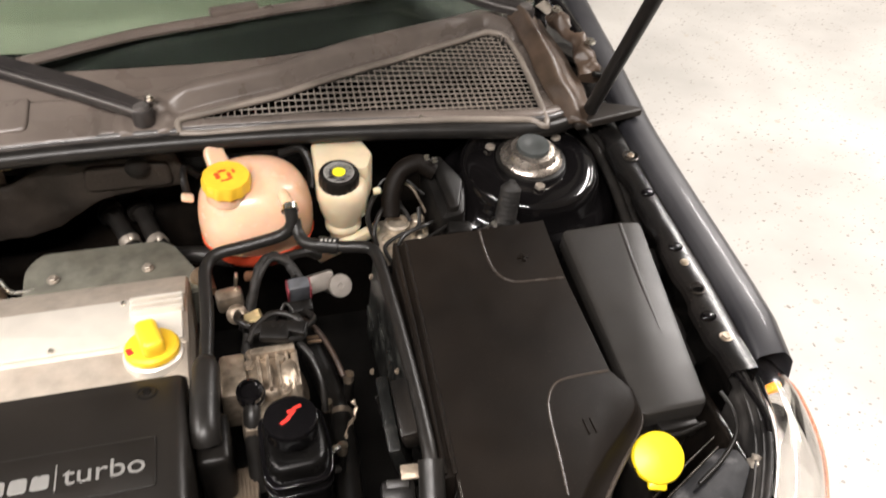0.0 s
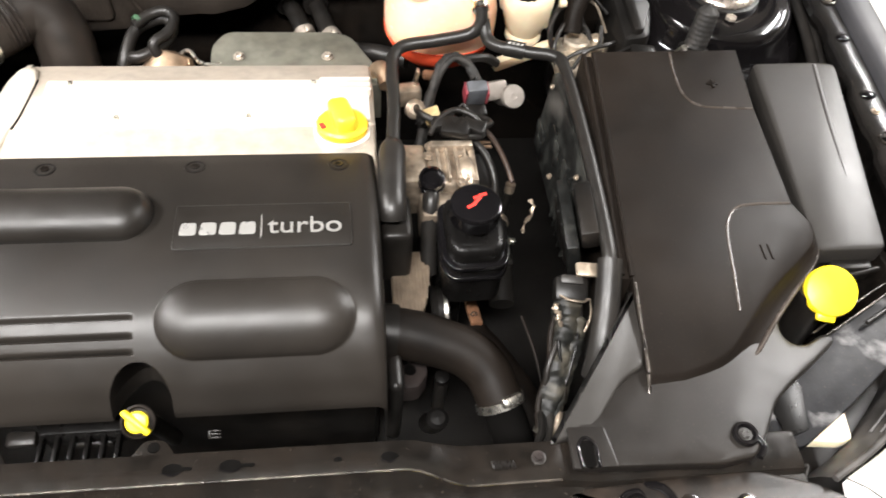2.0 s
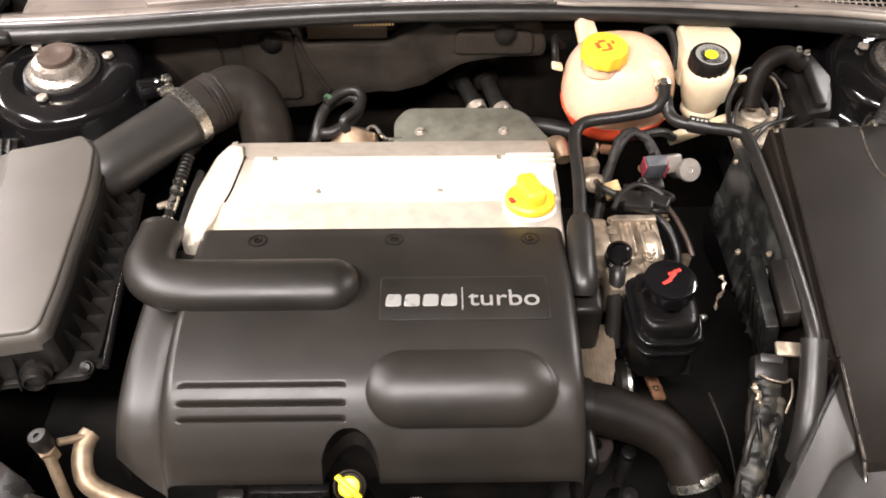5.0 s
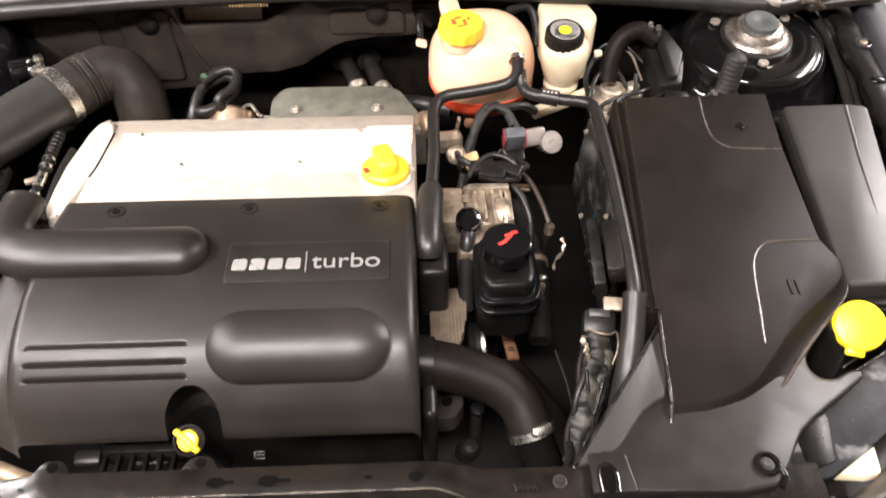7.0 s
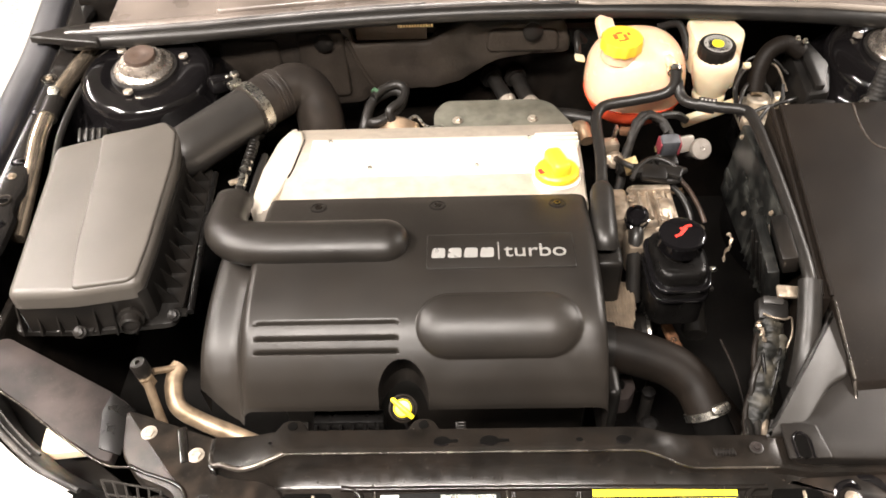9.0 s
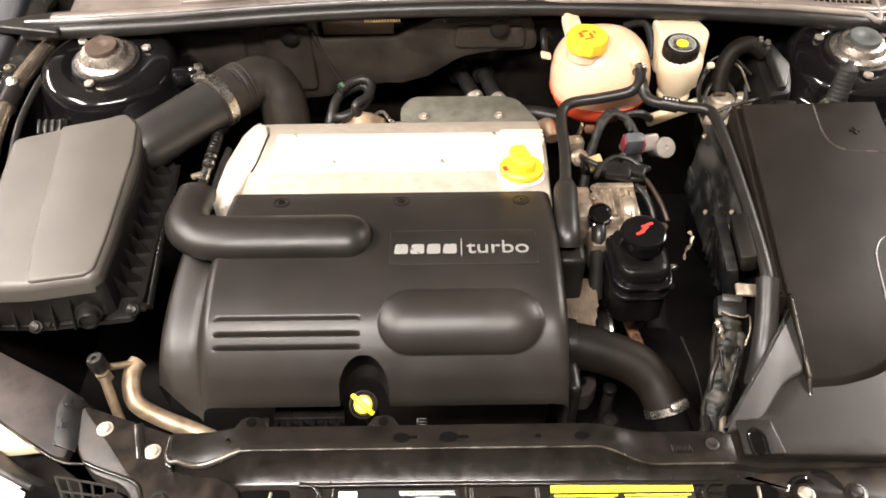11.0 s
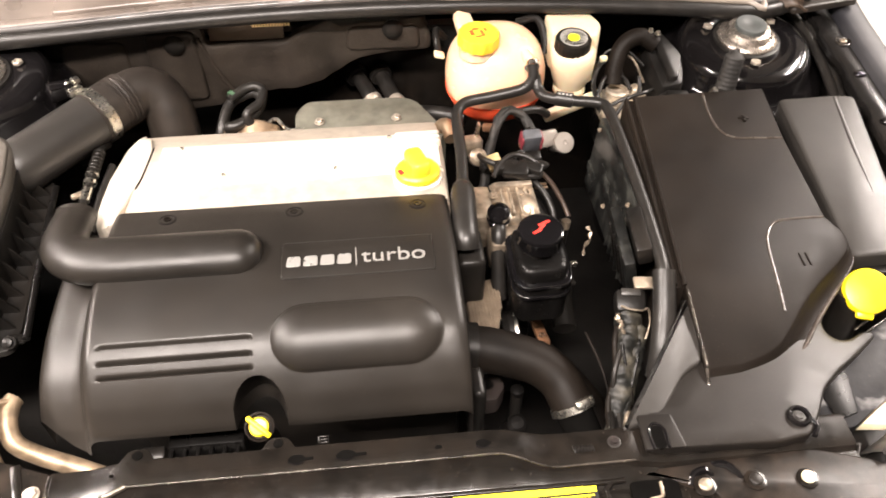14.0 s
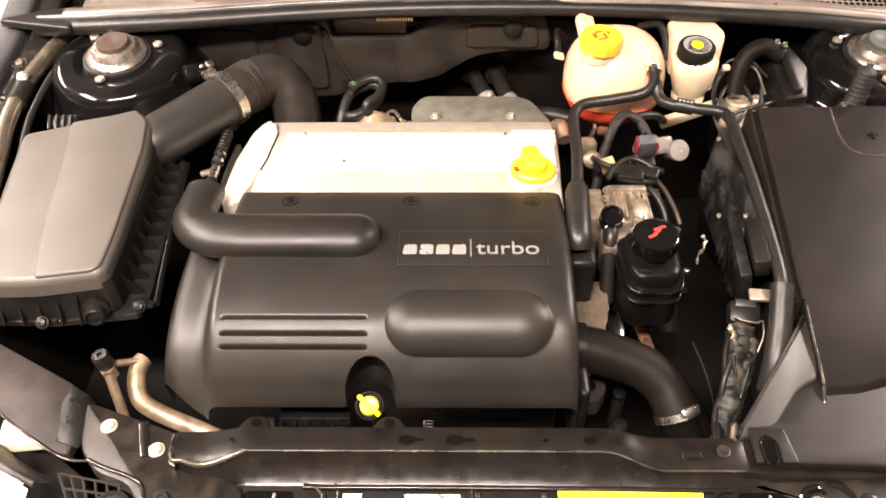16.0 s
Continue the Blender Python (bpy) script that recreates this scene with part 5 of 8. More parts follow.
# ---- air filter box and intake ----
def air_filter_box():
    ob = thing("air_filter_box", (-0.71, 0.6, 0.70), "dark grey plastic air filter box with ribbed sides", "air filter box")
    tz = lambda x, y: 0.900 + (y - 0.475) * 0.108
    top = [(-0.806, 0.724), (-0.746, 0.744), (-0.690, 0.758), (-0.658, 0.772), (-0.636, 0.748), (-0.629, 0.690), (-0.629, 0.545), (-0.632, 0.494), (-0.640, 0.486), (-0.713, 0.474), (-0.788, 0.472)]
    lid = part("lid", plate(rounded(top, 0.012), -0.026, 0.0, 0.010, tz, 5), M_AIRBOX, ob, smooth=32)
    panel = [(-0.743, 0.741), (-0.690, 0.755), (-0.661, 0.766), (-0.641, 0.744), (-0.634, 0.690), (-0.634, 0.545), (-0.637, 0.497), (-0.646, 0.489), (-0.710, 0.479), (-0.722, 0.545), (-0.735, 0.690)]
    part("raised_panel", plate(rounded(panel, 0.006), -0.006, 0.0032, 0.003, tz, 4), M_AIRBOX, lid, smooth=32)
    skirt = [((x + 0.71) * 0.985 - 0.71 + 0.004, (y - 0.61) * 0.985 + 0.61) for x, y in top]
    # same plastic as the lid; black material paints its shaded sides
    part("skirt", plate(skirt, -0.075, -0.018, 0.002, tz), M_BLACK, ob)
    flange = [(-0.828, 0.735), (-0.74, 0.765), (-0.650, 0.785), (-0.606, 0.75), (-0.600, 0.510), (-0.606, 0.484), (-0.71, 0.472), (-0.805, 0.474)]
    part("flange", plate(rounded(flange, 0.01), -0.008, 0.0, 0.002, lambda x, y: tz(x, y) - 0.070), M_BLACK, ob)
    low = [((x + 0.71) * 0.96 - 0.71, (y - 0.62) * 0.96 + 0.62) for x, y in flange]
    part("base", plate(rounded([(min(x, -0.655), max(y, 0.575)) for x, y in low], 0.01), -0.15, -0.078, 0.003, tz), M_BLACK, ob)

    def fin(a, b, c, wide):
        """A thin three-cornered stiffening rib."""
        bm = bmesh.new()
        vs = [bm.verts.new(Vector(p) + Vector(d)) for d in (-Vector(wide) / 2, Vector(wide) / 2) for p in (a, b, c)]
        bm.faces.new(vs[:3])
        bm.faces.new(vs[3:])
        for i in range(3):
            bm.faces.new((vs[i], vs[(i + 1) % 3], vs[3 + (i + 1) % 3], vs[3 + i]))
        part("rib", bm, M_BLACK, ob, smooth=0)

    for k in range(10):
        y = 0.515 + 0.0235 * k
        z = tz(0, y)
        fin((-0.630, y, z - 0.028), (-0.630, y, z - 0.070), (-0.607, y, z - 0.070), (0, 0.0022, 0))
    for k in range(7):
        x = -0.790 + 0.0235 * k
        z = tz(0, 0.472)
        fin((x, 0.480, z - 0.030), (x, 0.480, z - 0.070), (x, 0.466, z - 0.070), (0.0022, 0, 0))
    m = along((-0.657, 0.490, 0.846), (0.22, -0.88, 0.12)) @ Matrix.Diagonal((0.84, 0.84, 0.84, 1))
    part("port", lathe([(0.015, -0.03), (0.015, 0.002), (0.0205, 0.003), (0.0205, 0.007), (0.016, 0.008), (0.016, 0.014), (0.0195, 0.015), (0.0195, 0.019), (0.015, 0.021), (0.0145, 0.034), (0.012, 0.036), (0.011, 0.030), (0.0004, 0.03)], m, 36), M_BLACK, ob, "round black hose port with two rims")
    for p in ((-0.718, 0.468, 0.834), (-0.606, 0.490, 0.838)):
        part("clip_knob", lathe([(0.007, -0.004), (0.008, 0.0), (0.008, 0.005), (0.0055, 0.006), (0.005, 0.010), (0.0004, 0.011)], along(p, (0.1, -0.6, 0.8)), 18), M_BLACK, ob)
        part("clip_tab", sized_box(0.020, 0.012, 0.006, Matrix.Translation(Vector(p) + Vector((0.004, 0.008, -0.004))), 0.002), M_BLACK, ob)


air_filter_box()


M_BELLOWS = material("lighter_brown_black_rubber", (0.019, 0.0155, 0.013), 0.42, spec=0.35, vary=0.35, scale=24, bump=0.1, dust=0.3, dust_colour=(0.05, 0.04, 0.032))


def intake_duct():
    ob = thing("intake_duct", (-0.58, 0.80, 0.85), "black plastic intake duct with a clamp and bellows", "air duct")
    a, b = Vector((-0.655, 0.735, 0.888)), Vector((-0.556, 0.848, 0.896))
    way = (b - a).normalized()
    part("duct", tube([a + way * 0.002, a + way * 0.02, a.lerp(b, 0.5), b, b + way * 0.012], lambda u: 0.0375 - 0.004 * step(1 - u * 3), 32), M_GREY, ob, smooth=60)
    m = along(b, way)
    part("cuff", tube([b - way * 0.011, b - way * 0.009, b + way * 0.026, b + way * 0.028], lambda u: 0.0385 if 0.05 < u < 0.95 else 0.0375, 32, 4), M_BELLOWS, ob, smooth=60)
    part("clamp", turned(clamp_ring(0.0387, 0.014), m), M_ZINC, ob, "shiny steel hose clamp")
    part("clamp_screw", sized_box(0.022, 0.011, 0.011, Matrix.Translation(b + Vector((-0.027, 0.018, 0.031))) @ pose(0, 0, 0, 0, 0, 45), 0.003), M_ZINC, ob)
    bolt(ob, b + Vector((-0.036, 0.026, 0.034)), 0.005, 0.008, M_ZINC, (-0.7, 0.7, 0.2))
    way2 = (way + Vector((0.12, 0.0, 0.0))).normalized()
    c = b + way * 0.026
    part("bellows", tube([c + way2 * 0.026 * k / 48 for k in range(49)], lambda u: 0.0375 + 0.0020 * math.sin(u * 2 * math.pi * 5), 32, smooth=False), M_BELLOWS, ob, smooth=60)
    d = c + way2 * 0.024
    part("elbow", tube([d, d + Vector((0.018, 0.014, 0.0)), d + Vector((0.038, 0.017, -0.012)), d + Vector((0.052, 0.006, -0.04)), d + Vector((0.056, -0.006, -0.08)), d + Vector((0.058, -0.012, -0.14))], 0.0365, 32), M_BELLOWS, ob, smooth=60)


intake_duct()


# ---- right of the engine: charge pipe, steering fluid, throttle ----
def charge_pipe():
    ob = thing("charge_pipe", (-0.02, 0.43, 0.75), "thick black rubber charge pipe with a steel clamp", "hose")
    part("hose", tube([(-0.10, 0.463, 0.798), (-0.06, 0.459, 0.796), (-0.024, 0.450, 0.792), (0.010, 0.437, 0.785), (0.031, 0.419, 0.775), (0.041, 0.397, 0.763), (0.0445, 0.386, 0.756)], lambda u: 0.0292 - 0.0045 * u, 28), M_HOSE, ob, smooth=60)
    way = Vector((0.30, -0.72, -0.62)).normalized()
    at = Vector((0.0430, 0.3905, 0.7590))
    part("clamp", turned(clamp_ring(0.0252, 0.009, 0.0018), along(at, way)), M_ZINC, ob, "shiny steel hose clamp")
    part("clamp_screw", sized_box(0.024, 0.011, 0.010, Matrix.Translation(at + Vector((0.008, -0.012, 0.024))) @ pose(0, 0, 0, 35, 0, 22), 0.003), M_ZINC, ob)
    # pipe coloured black because it is lost in shade
    part("steel_pipe", tube([at + way * 0.004, at + way * 0.05, at + way * 0.09 + Vector((0, 0, -0.03))], 0.022, 20), M_SHADE, ob)
    part("end_collar", tube([(-0.084, 0.4615, 0.799), (-0.066, 0.460, 0.7975)], 0.0315, 26, 2), M_BLACK, ob, smooth=60)


charge_pipe()


def steering_reservoir():
    ob = thing("steering_fluid_reservoir", (0.022, 0.545, 0.72), "black power steering reservoir with red arrow on its cap", "fluid reservoir")
    c = Matrix.Translation((0.022, 0.552, -0.004))
    cap = part("cap", lathe([(0.026, 0.884), (0.0275, 0.886), (0.0275, 0.901), (0.0285, 0.903), (0.0275, 0.907), (0.024, 0.9085), (0.0004, 0.909)], c, 40), M_PAINT, ob, "black screw cap")
    for k, (dx, dy, rz, w) in enumerate(((-0.006, -0.006, 30, 0.011), (0.001, 0.001, 48, 0.013), (0.008, 0.009, 20, 0.009), (0.001, 0.005, 15, 0.008))):
        part("red_arrow", sized_box(w, 0.004, 0.0008, pose(0.022 + dx, 0.552 + dy, 0.9052 + 0.0002 * k, 0, 0, rz), 0.0002), M_RED, cap)
    body = rounded([(-0.012, 0.598), (0.056, 0.600), (0.062, 0.54), (0.056, 0.506), (-0.002, 0.504), (-0.012, 0.52)], 0.018)

    def ring(g, z0, z1, bevel):
        return plate([((x - 0.024) * g + 0.024, (y - 0.552) * g + 0.552) for x, y in body], z0, z1, bevel, None, 3)

    part("neck", lathe([(0.021, 0.86), (0.021, 0.89)], c, 32), M_BLACK, ob)
    part("shoulder", ring(0.90, 0.850, 0.872, 0.010), M_TUB, ob)
    part("body", ring(0.96, 0.785, 0.853, 0.006), M_TUB, ob)
    part("body_ring", ring(1.05, 0.847, 0.852, 0.002), M_PAINT, ob)
    part("body_ring", ring(1.05, 0.829, 0.834, 0.002), M_PAINT, ob)
    part("clip", sized_box(0.010, 0.007, 0.006, pose(0.066, 0.540, 0.850, 0, 20, 20), 0.002), M_ZINC, ob)
    part("clip", sized_box(0.010, 0.008, 0.006, pose(0.064, 0.530, 0.826, 0, 20, 20), 0.002), M_GREY, ob)
    part("bracket", box(-0.010, 0.026, 0.560, 0.592, 0.55, 0.79, 0.006), M_TUB, ob)


steering_reservoir()


def throttle_body():
    ob = thing("throttle_valve", (-0.0, 0.65, 0.76), "dull cast aluminium throttle body with black connector", "throttle body")
    part("housing", box(-0.018, 0.022, 0.630, 0.690, 0.78, 0.850, 0.010, None, 3), M_DULLALU, ob)
    part("drum", lathe([(0.028, -0.022), (0.030, -0.020), (0.030, -0.008), (0.027, -0.006), (0.027, 0.006), (0.030, 0.008), (0.030, 0.014), (0.024, 0.020), (0.012, 0.022), (0.0004, 0.022)], along((0.022, 0.652, 0.822), (0.75, -0.1, 0.35)), 36), M_DULLALU, ob)
    for k in range(4):
        part("cast_rib", box(-0.006 + 0.011 * k, -0.002 + 0.011 * k, 0.634, 0.686, 0.846, 0.856, 0.0015), M_DULLALU, ob)
    part("top_flange", box(-0.012, 0.040, 0.684, 0.694, 0.838, 0.860, 0.002), M_DULLALU, ob)
    part("side_flange", box(0.034, 0.042, 0.634, 0.690, 0.80, 0.852, 0.002), M_DULLALU, ob)
    part("flange", box(-0.050, -0.018, 0.635, 0.70, 0.79, 0.85, 0.006), M_DULLALU, ob)
    part("end_cap", lathe([(0.028, 0), (0.030, 0.004), (0.030, 0.012), (0.026, 0.016), (0.0004, 0.016)], along((0.026, 0.655, 0.828), (1, 0, 0.2)), 28), M_DULLALU, ob)
    part("boss", box(-0.03, 0.015, 0.588, 0.63, 0.79, 0.842, 0.008), M_DULLALU, ob)
    part("connector", sized_box(0.036, 0.026, 0.016, pose(0.020, 0.706, 0.868, 10, 0, -12), 0.005), M_BLACK, ob, "black cable plug on top")
    part("plug_ring", lathe([(0.012, -0.02), (0.012, -0.008), (0.016, -0.006), (0.016, 0.0), (0.012, 0.002), (0.015, 0.006), (0.015, 0.012), (0.011, 0.015), (0.010, 0.010), (0.0004, 0.01)], along((-0.016, 0.626, 0.858), (-0.1, -0.3, 1)), 24), M_PAINT, ob)
    for x, y in ((-0.015, 0.676), (0.022, 0.676), (-0.012, 0.692), (0.022, 0.63)):
        bolt(ob, (x, y, 0.850), 0.005, 0.006, M_DULLALU)


throttle_body()


def intake_side_housing():
    ob = thing("side_housing", (-0.06, 0.56, 0.70), "black plastic housing at the side of the engine", "engine part")
    part("housing", box(-0.079, -0.043, 0.545, 0.612, 0.775, 0.858, 0.008, None, 3), M_BLACK, ob)
    part("lower_housing", box(-0.079, -0.062, 0.39, 0.50, 0.68, 0.80, 0.008, None, 3), M_BLACK, ob)
    guard = thing("belt_guard", (-0.045, 0.53, 0.66), "tan ribbed guard plate with a curved edge beside the engine", "guard plate")
    edge = [(-0.0665, 0.470), (-0.042, 0.473), (-0.034, 0.490), (-0.0255, 0.518), (-0.0205, 0.548), (-0.019, 0.582), (-0.0665, 0.582)]
    part("plate", plate(rounded(edge, 0.004), 0.772, 0.786, 0.002), M_BELT, guard)
    for k in range(11):
        x = -0.0650 + 0.0041 * k
        low = lerp_list(x, ((-0.0665, 0.473), (-0.042, 0.476), (-0.034, 0.493), (-0.0255, 0.521), (-0.021, 0.548)))
        part("rib", box(x, x + 0.0020, low, 0.579, 0.7855, 0.7874, 0.0006), M_BELT, guard)
    part("lower_lug", plate(rounded([(-0.066, 0.428), (-0.040, 0.430), (-0.028, 0.448), (-0.030, 0.470), (-0.066, 0.472)], 0.006), 0.700, 0.730, 0.004), M_BRACKET, guard, "brown cast lug below the charge pipe")
    # shade of the lug hole painted by a black disc
    part("lug_hole_shade", lathe([(0.007, 0), (0.007, 0.0015), (0.0004, 0.0015)], pose(-0.049, 0.452, 0.730), 18), M_SHADE, guard)
    part("clip", sized_box(0.016, 0.010, 0.010, pose(-0.056, 0.462, 0.738, 10, 0, 30), 0.002), M_BLACK, guard)
    knob = thing("drain_plug", (-0.013, 0.442, 0.70), "black plug on a dark pipe below the charge pipe", "plug")
    part("stem", lathe([(0.008, -0.06), (0.008, 0.0)], pose(-0.013, 0.442, 0.722), 16), M_BLACK, knob)
    part("head", lathe([(0.0085, 0), (0.0088, 0.003), (0.0085, 0.008), (0.004, 0.010), (0.0004, 0.010)], pose(-0.013, 0.442, 0.722), 20), M_TUB, knob)
    pulley = thing("pulley", (-0.01, 0.53, 0.70), "dark steel pulley with a bright rim", "pulley")
    part("wheel", lathe([(0.045, -0.012), (0.047, -0.010), (0.043, -0.003), (0.047, 0.006), (0.045, 0.010), (0.02, 0.010), (0.0004, 0.008)], along((-0.004, 0.540, 0.720), (1, 0, 0.1)) @ Matrix.Diagonal((0.7, 0.7, 1, 1)), 40), M_BLACK, pulley)
    part("rim", turned(clamp_ring(0.047, 0.004, 0.001), along((0.002, 0.540, 0.720), (1, 0, 0.1)) @ Matrix.Diagonal((0.7, 0.7, 1, 1))), M_ZINC, pulley)


M_BELT = material("tan_cast_plate", (0.135, 0.103, 0.073), 0.55, vary=0.3, scale=60, bump=0.2)
intake_side_housing()


# ---- firewall ----
def firewall_panel():
    ob = thing("firewall_insulation", (-0.35, 1.0, 0.82), "dusty brown-black insulation panel on the firewall", "insulation panel")
    out = [(-0.66, 0.928), (-0.60, 0.935), (-0.51, 0.942), (-0.425, 0.948), (-0.416, 0.910), (-0.296, 0.909), (-0.280, 0.925), (-0.228, 0.948), (-0.212, 0.934), (-0.08, 0.945), (-0.068, 0.905), (-0.071, 0.887), (-0.152, 0.880), (-0.185, 0.874), (-0.207, 0.863), (-0.245, 0.837), (-0.29, 0.826), (-0.377, 0.824), (-0.413, 0.80), (-0.55, 0.79), (-0.66, 0.80)]
    bm = plate(rounded(out, 0.008, 3), 0.0, 0.016, 0.005, cuts=0)
    bmesh.ops.triangulate(bm, faces=bm.faces[:])
    bmesh.ops.subdivide_edges(bm, edges=[e for e in bm.edges if e.calc_length() > 0.02], cuts=3, use_grid_fill=True)
    turned(bm, pose(0, 1.012, 0, 90, 0, 0))
    for v in bm.verts:
        v.co.y += 0.006 * noise.noise(v.co * 14) + 0.003 * noise.noise(v.co * 40)
    part("panel", bm, M_FELT, ob)
    for x, z in ((-0.464, 0.920), (-0.130, 0.930)):
        part("clip", lathe([(0.015, 0), (0.016, 0.004), (0.012, 0.007), (0.006, 0.009), (0.0004, 0.009)], along((x, 0.990, z), (0, -1, 0.1)), 24), M_BLACK, ob, "round black push clip")
    for x0, x1, z0, z1, d in ((-0.512, -0.428, 0.815, 0.938, 0.008), (-0.640, -0.535, 0.835, 0.925, 0.006), (-0.205, -0.085, 0.890, 0.932, 0.006)):
        bm = turned(plate(rounded([(x0, z0), (x1, z0), (x1 - 0.004, z1), (x0 + 0.004, z1)], 0.014), 0.0, d + 0.010, 0.006, None, 3, 2), pose(0, 1.008, 0, 90, 0, 0))
        for v in bm.verts:
            v.co.y += 0.003 * noise.noise(v.co * 16)
        part("raised_pad", bm, M_FELT, ob, smooth=50)
    part("crease", tube([(-0.43, 0.995, 0.925), (-0.41, 0.995, 0.87), (-0.39, 0.995, 0.83)], 0.004, 8), M_FELT, ob)


firewall_panel()


def cowl_front(x):
    u = (x - CX) / 0.62
    bend = 4.0 * max(0.0, x - 0.40) ** 2 + 0.35 * max(0.0, -0.55 - x) ** 2
    return 0.972 - 0.036 * u * u + bend, 0.986 - 0.020 * u * u


COWL_BACK = [(p.x, p.y) for p in smooth_path([(-0.90, 1.32, 0), (-0.70, 1.235, 0), (-0.55, 1.178, 0), (-0.40, 1.130, 0), (-0.25, 1.098, 0), (-0.07, 1.090, 0), (0.05, 1.097, 0), (0.17, 1.123, 0), (0.26, 1.154, 0), (0.365, 1.195, 0), (0.50, 1.245, 0), (0.80, 1.36, 0)], 5)]


def cowl_back(x):
    return lerp_list(x, COWL_BACK)


COWL_RISE = ((0.0, 0.0), (0.02, 0.004), (0.10, 0.008), (0.25, 0.014), (0.45, 0.026), (0.7, 0.040), (0.86, 0.046), (1.0, 0.036))


def cowl_at(x, y):
    yf, zf = cowl_front(x)
    return zf + lerp_list((y - yf) / (cowl_back(x) - yf), COWL_RISE)


def cowl_relief(x, y):
    """Rim, groove and broad hump behind the grille, the boss round the wiper pivot, and the raised front edge."""
    fade = step((x + 0.10) / 0.05) * step((0.50 - x) / 0.05)
    a, b = grille_span(x)
    d = y - b
    grow = max(0.0, x - 0.08)
    h = 0.005 * step((d + 0.001) / 0.003) * step((0.013 - d) / 0.005)
    h -= 0.004 * step((d - 0.008) / 0.006) * step((0.030 - d) / 0.008)
    c = 0.034 + 0.06 * grow
    w = 0.016 + 0.05 * grow
    u = abs(d - c) / w
    h += 0.013 * (1 - u * u) ** 0.8 if u < 1 else 0
    e = a - y
    h += 0.005 * step((e + 0.001) / 0.003) * step((0.012 - e) / 0.006)
    h *= fade
    r = math.hypot(x + 0.108, y - 0.990)
    h += 0.006 * step((0.040 - r) / 0.008) - 0.004 * step((0.026 - r) / 0.006)
    h += 0.004 * step((-0.165 - x) / 0.004) * step((x + 0.30) / 0.004) * step((1.035 - y) / 0.006)
    return h


def grille_span(x):
    """Front and back of the grille opening."""
    front = lerp_list(x, ((-0.07, 0.972), (-0.05, 0.967), (0.10, 0.966), (0.30, 0.955), (0.44, 0.942)))
    back = lerp_list(x, ((-0.07, 0.986), (-0.04, 0.994), (0.07, 1.014), (0.24, 1.070), (0.36, 1.118), (0.41, 1.142), (0.445, 1.10)))
    return front, back


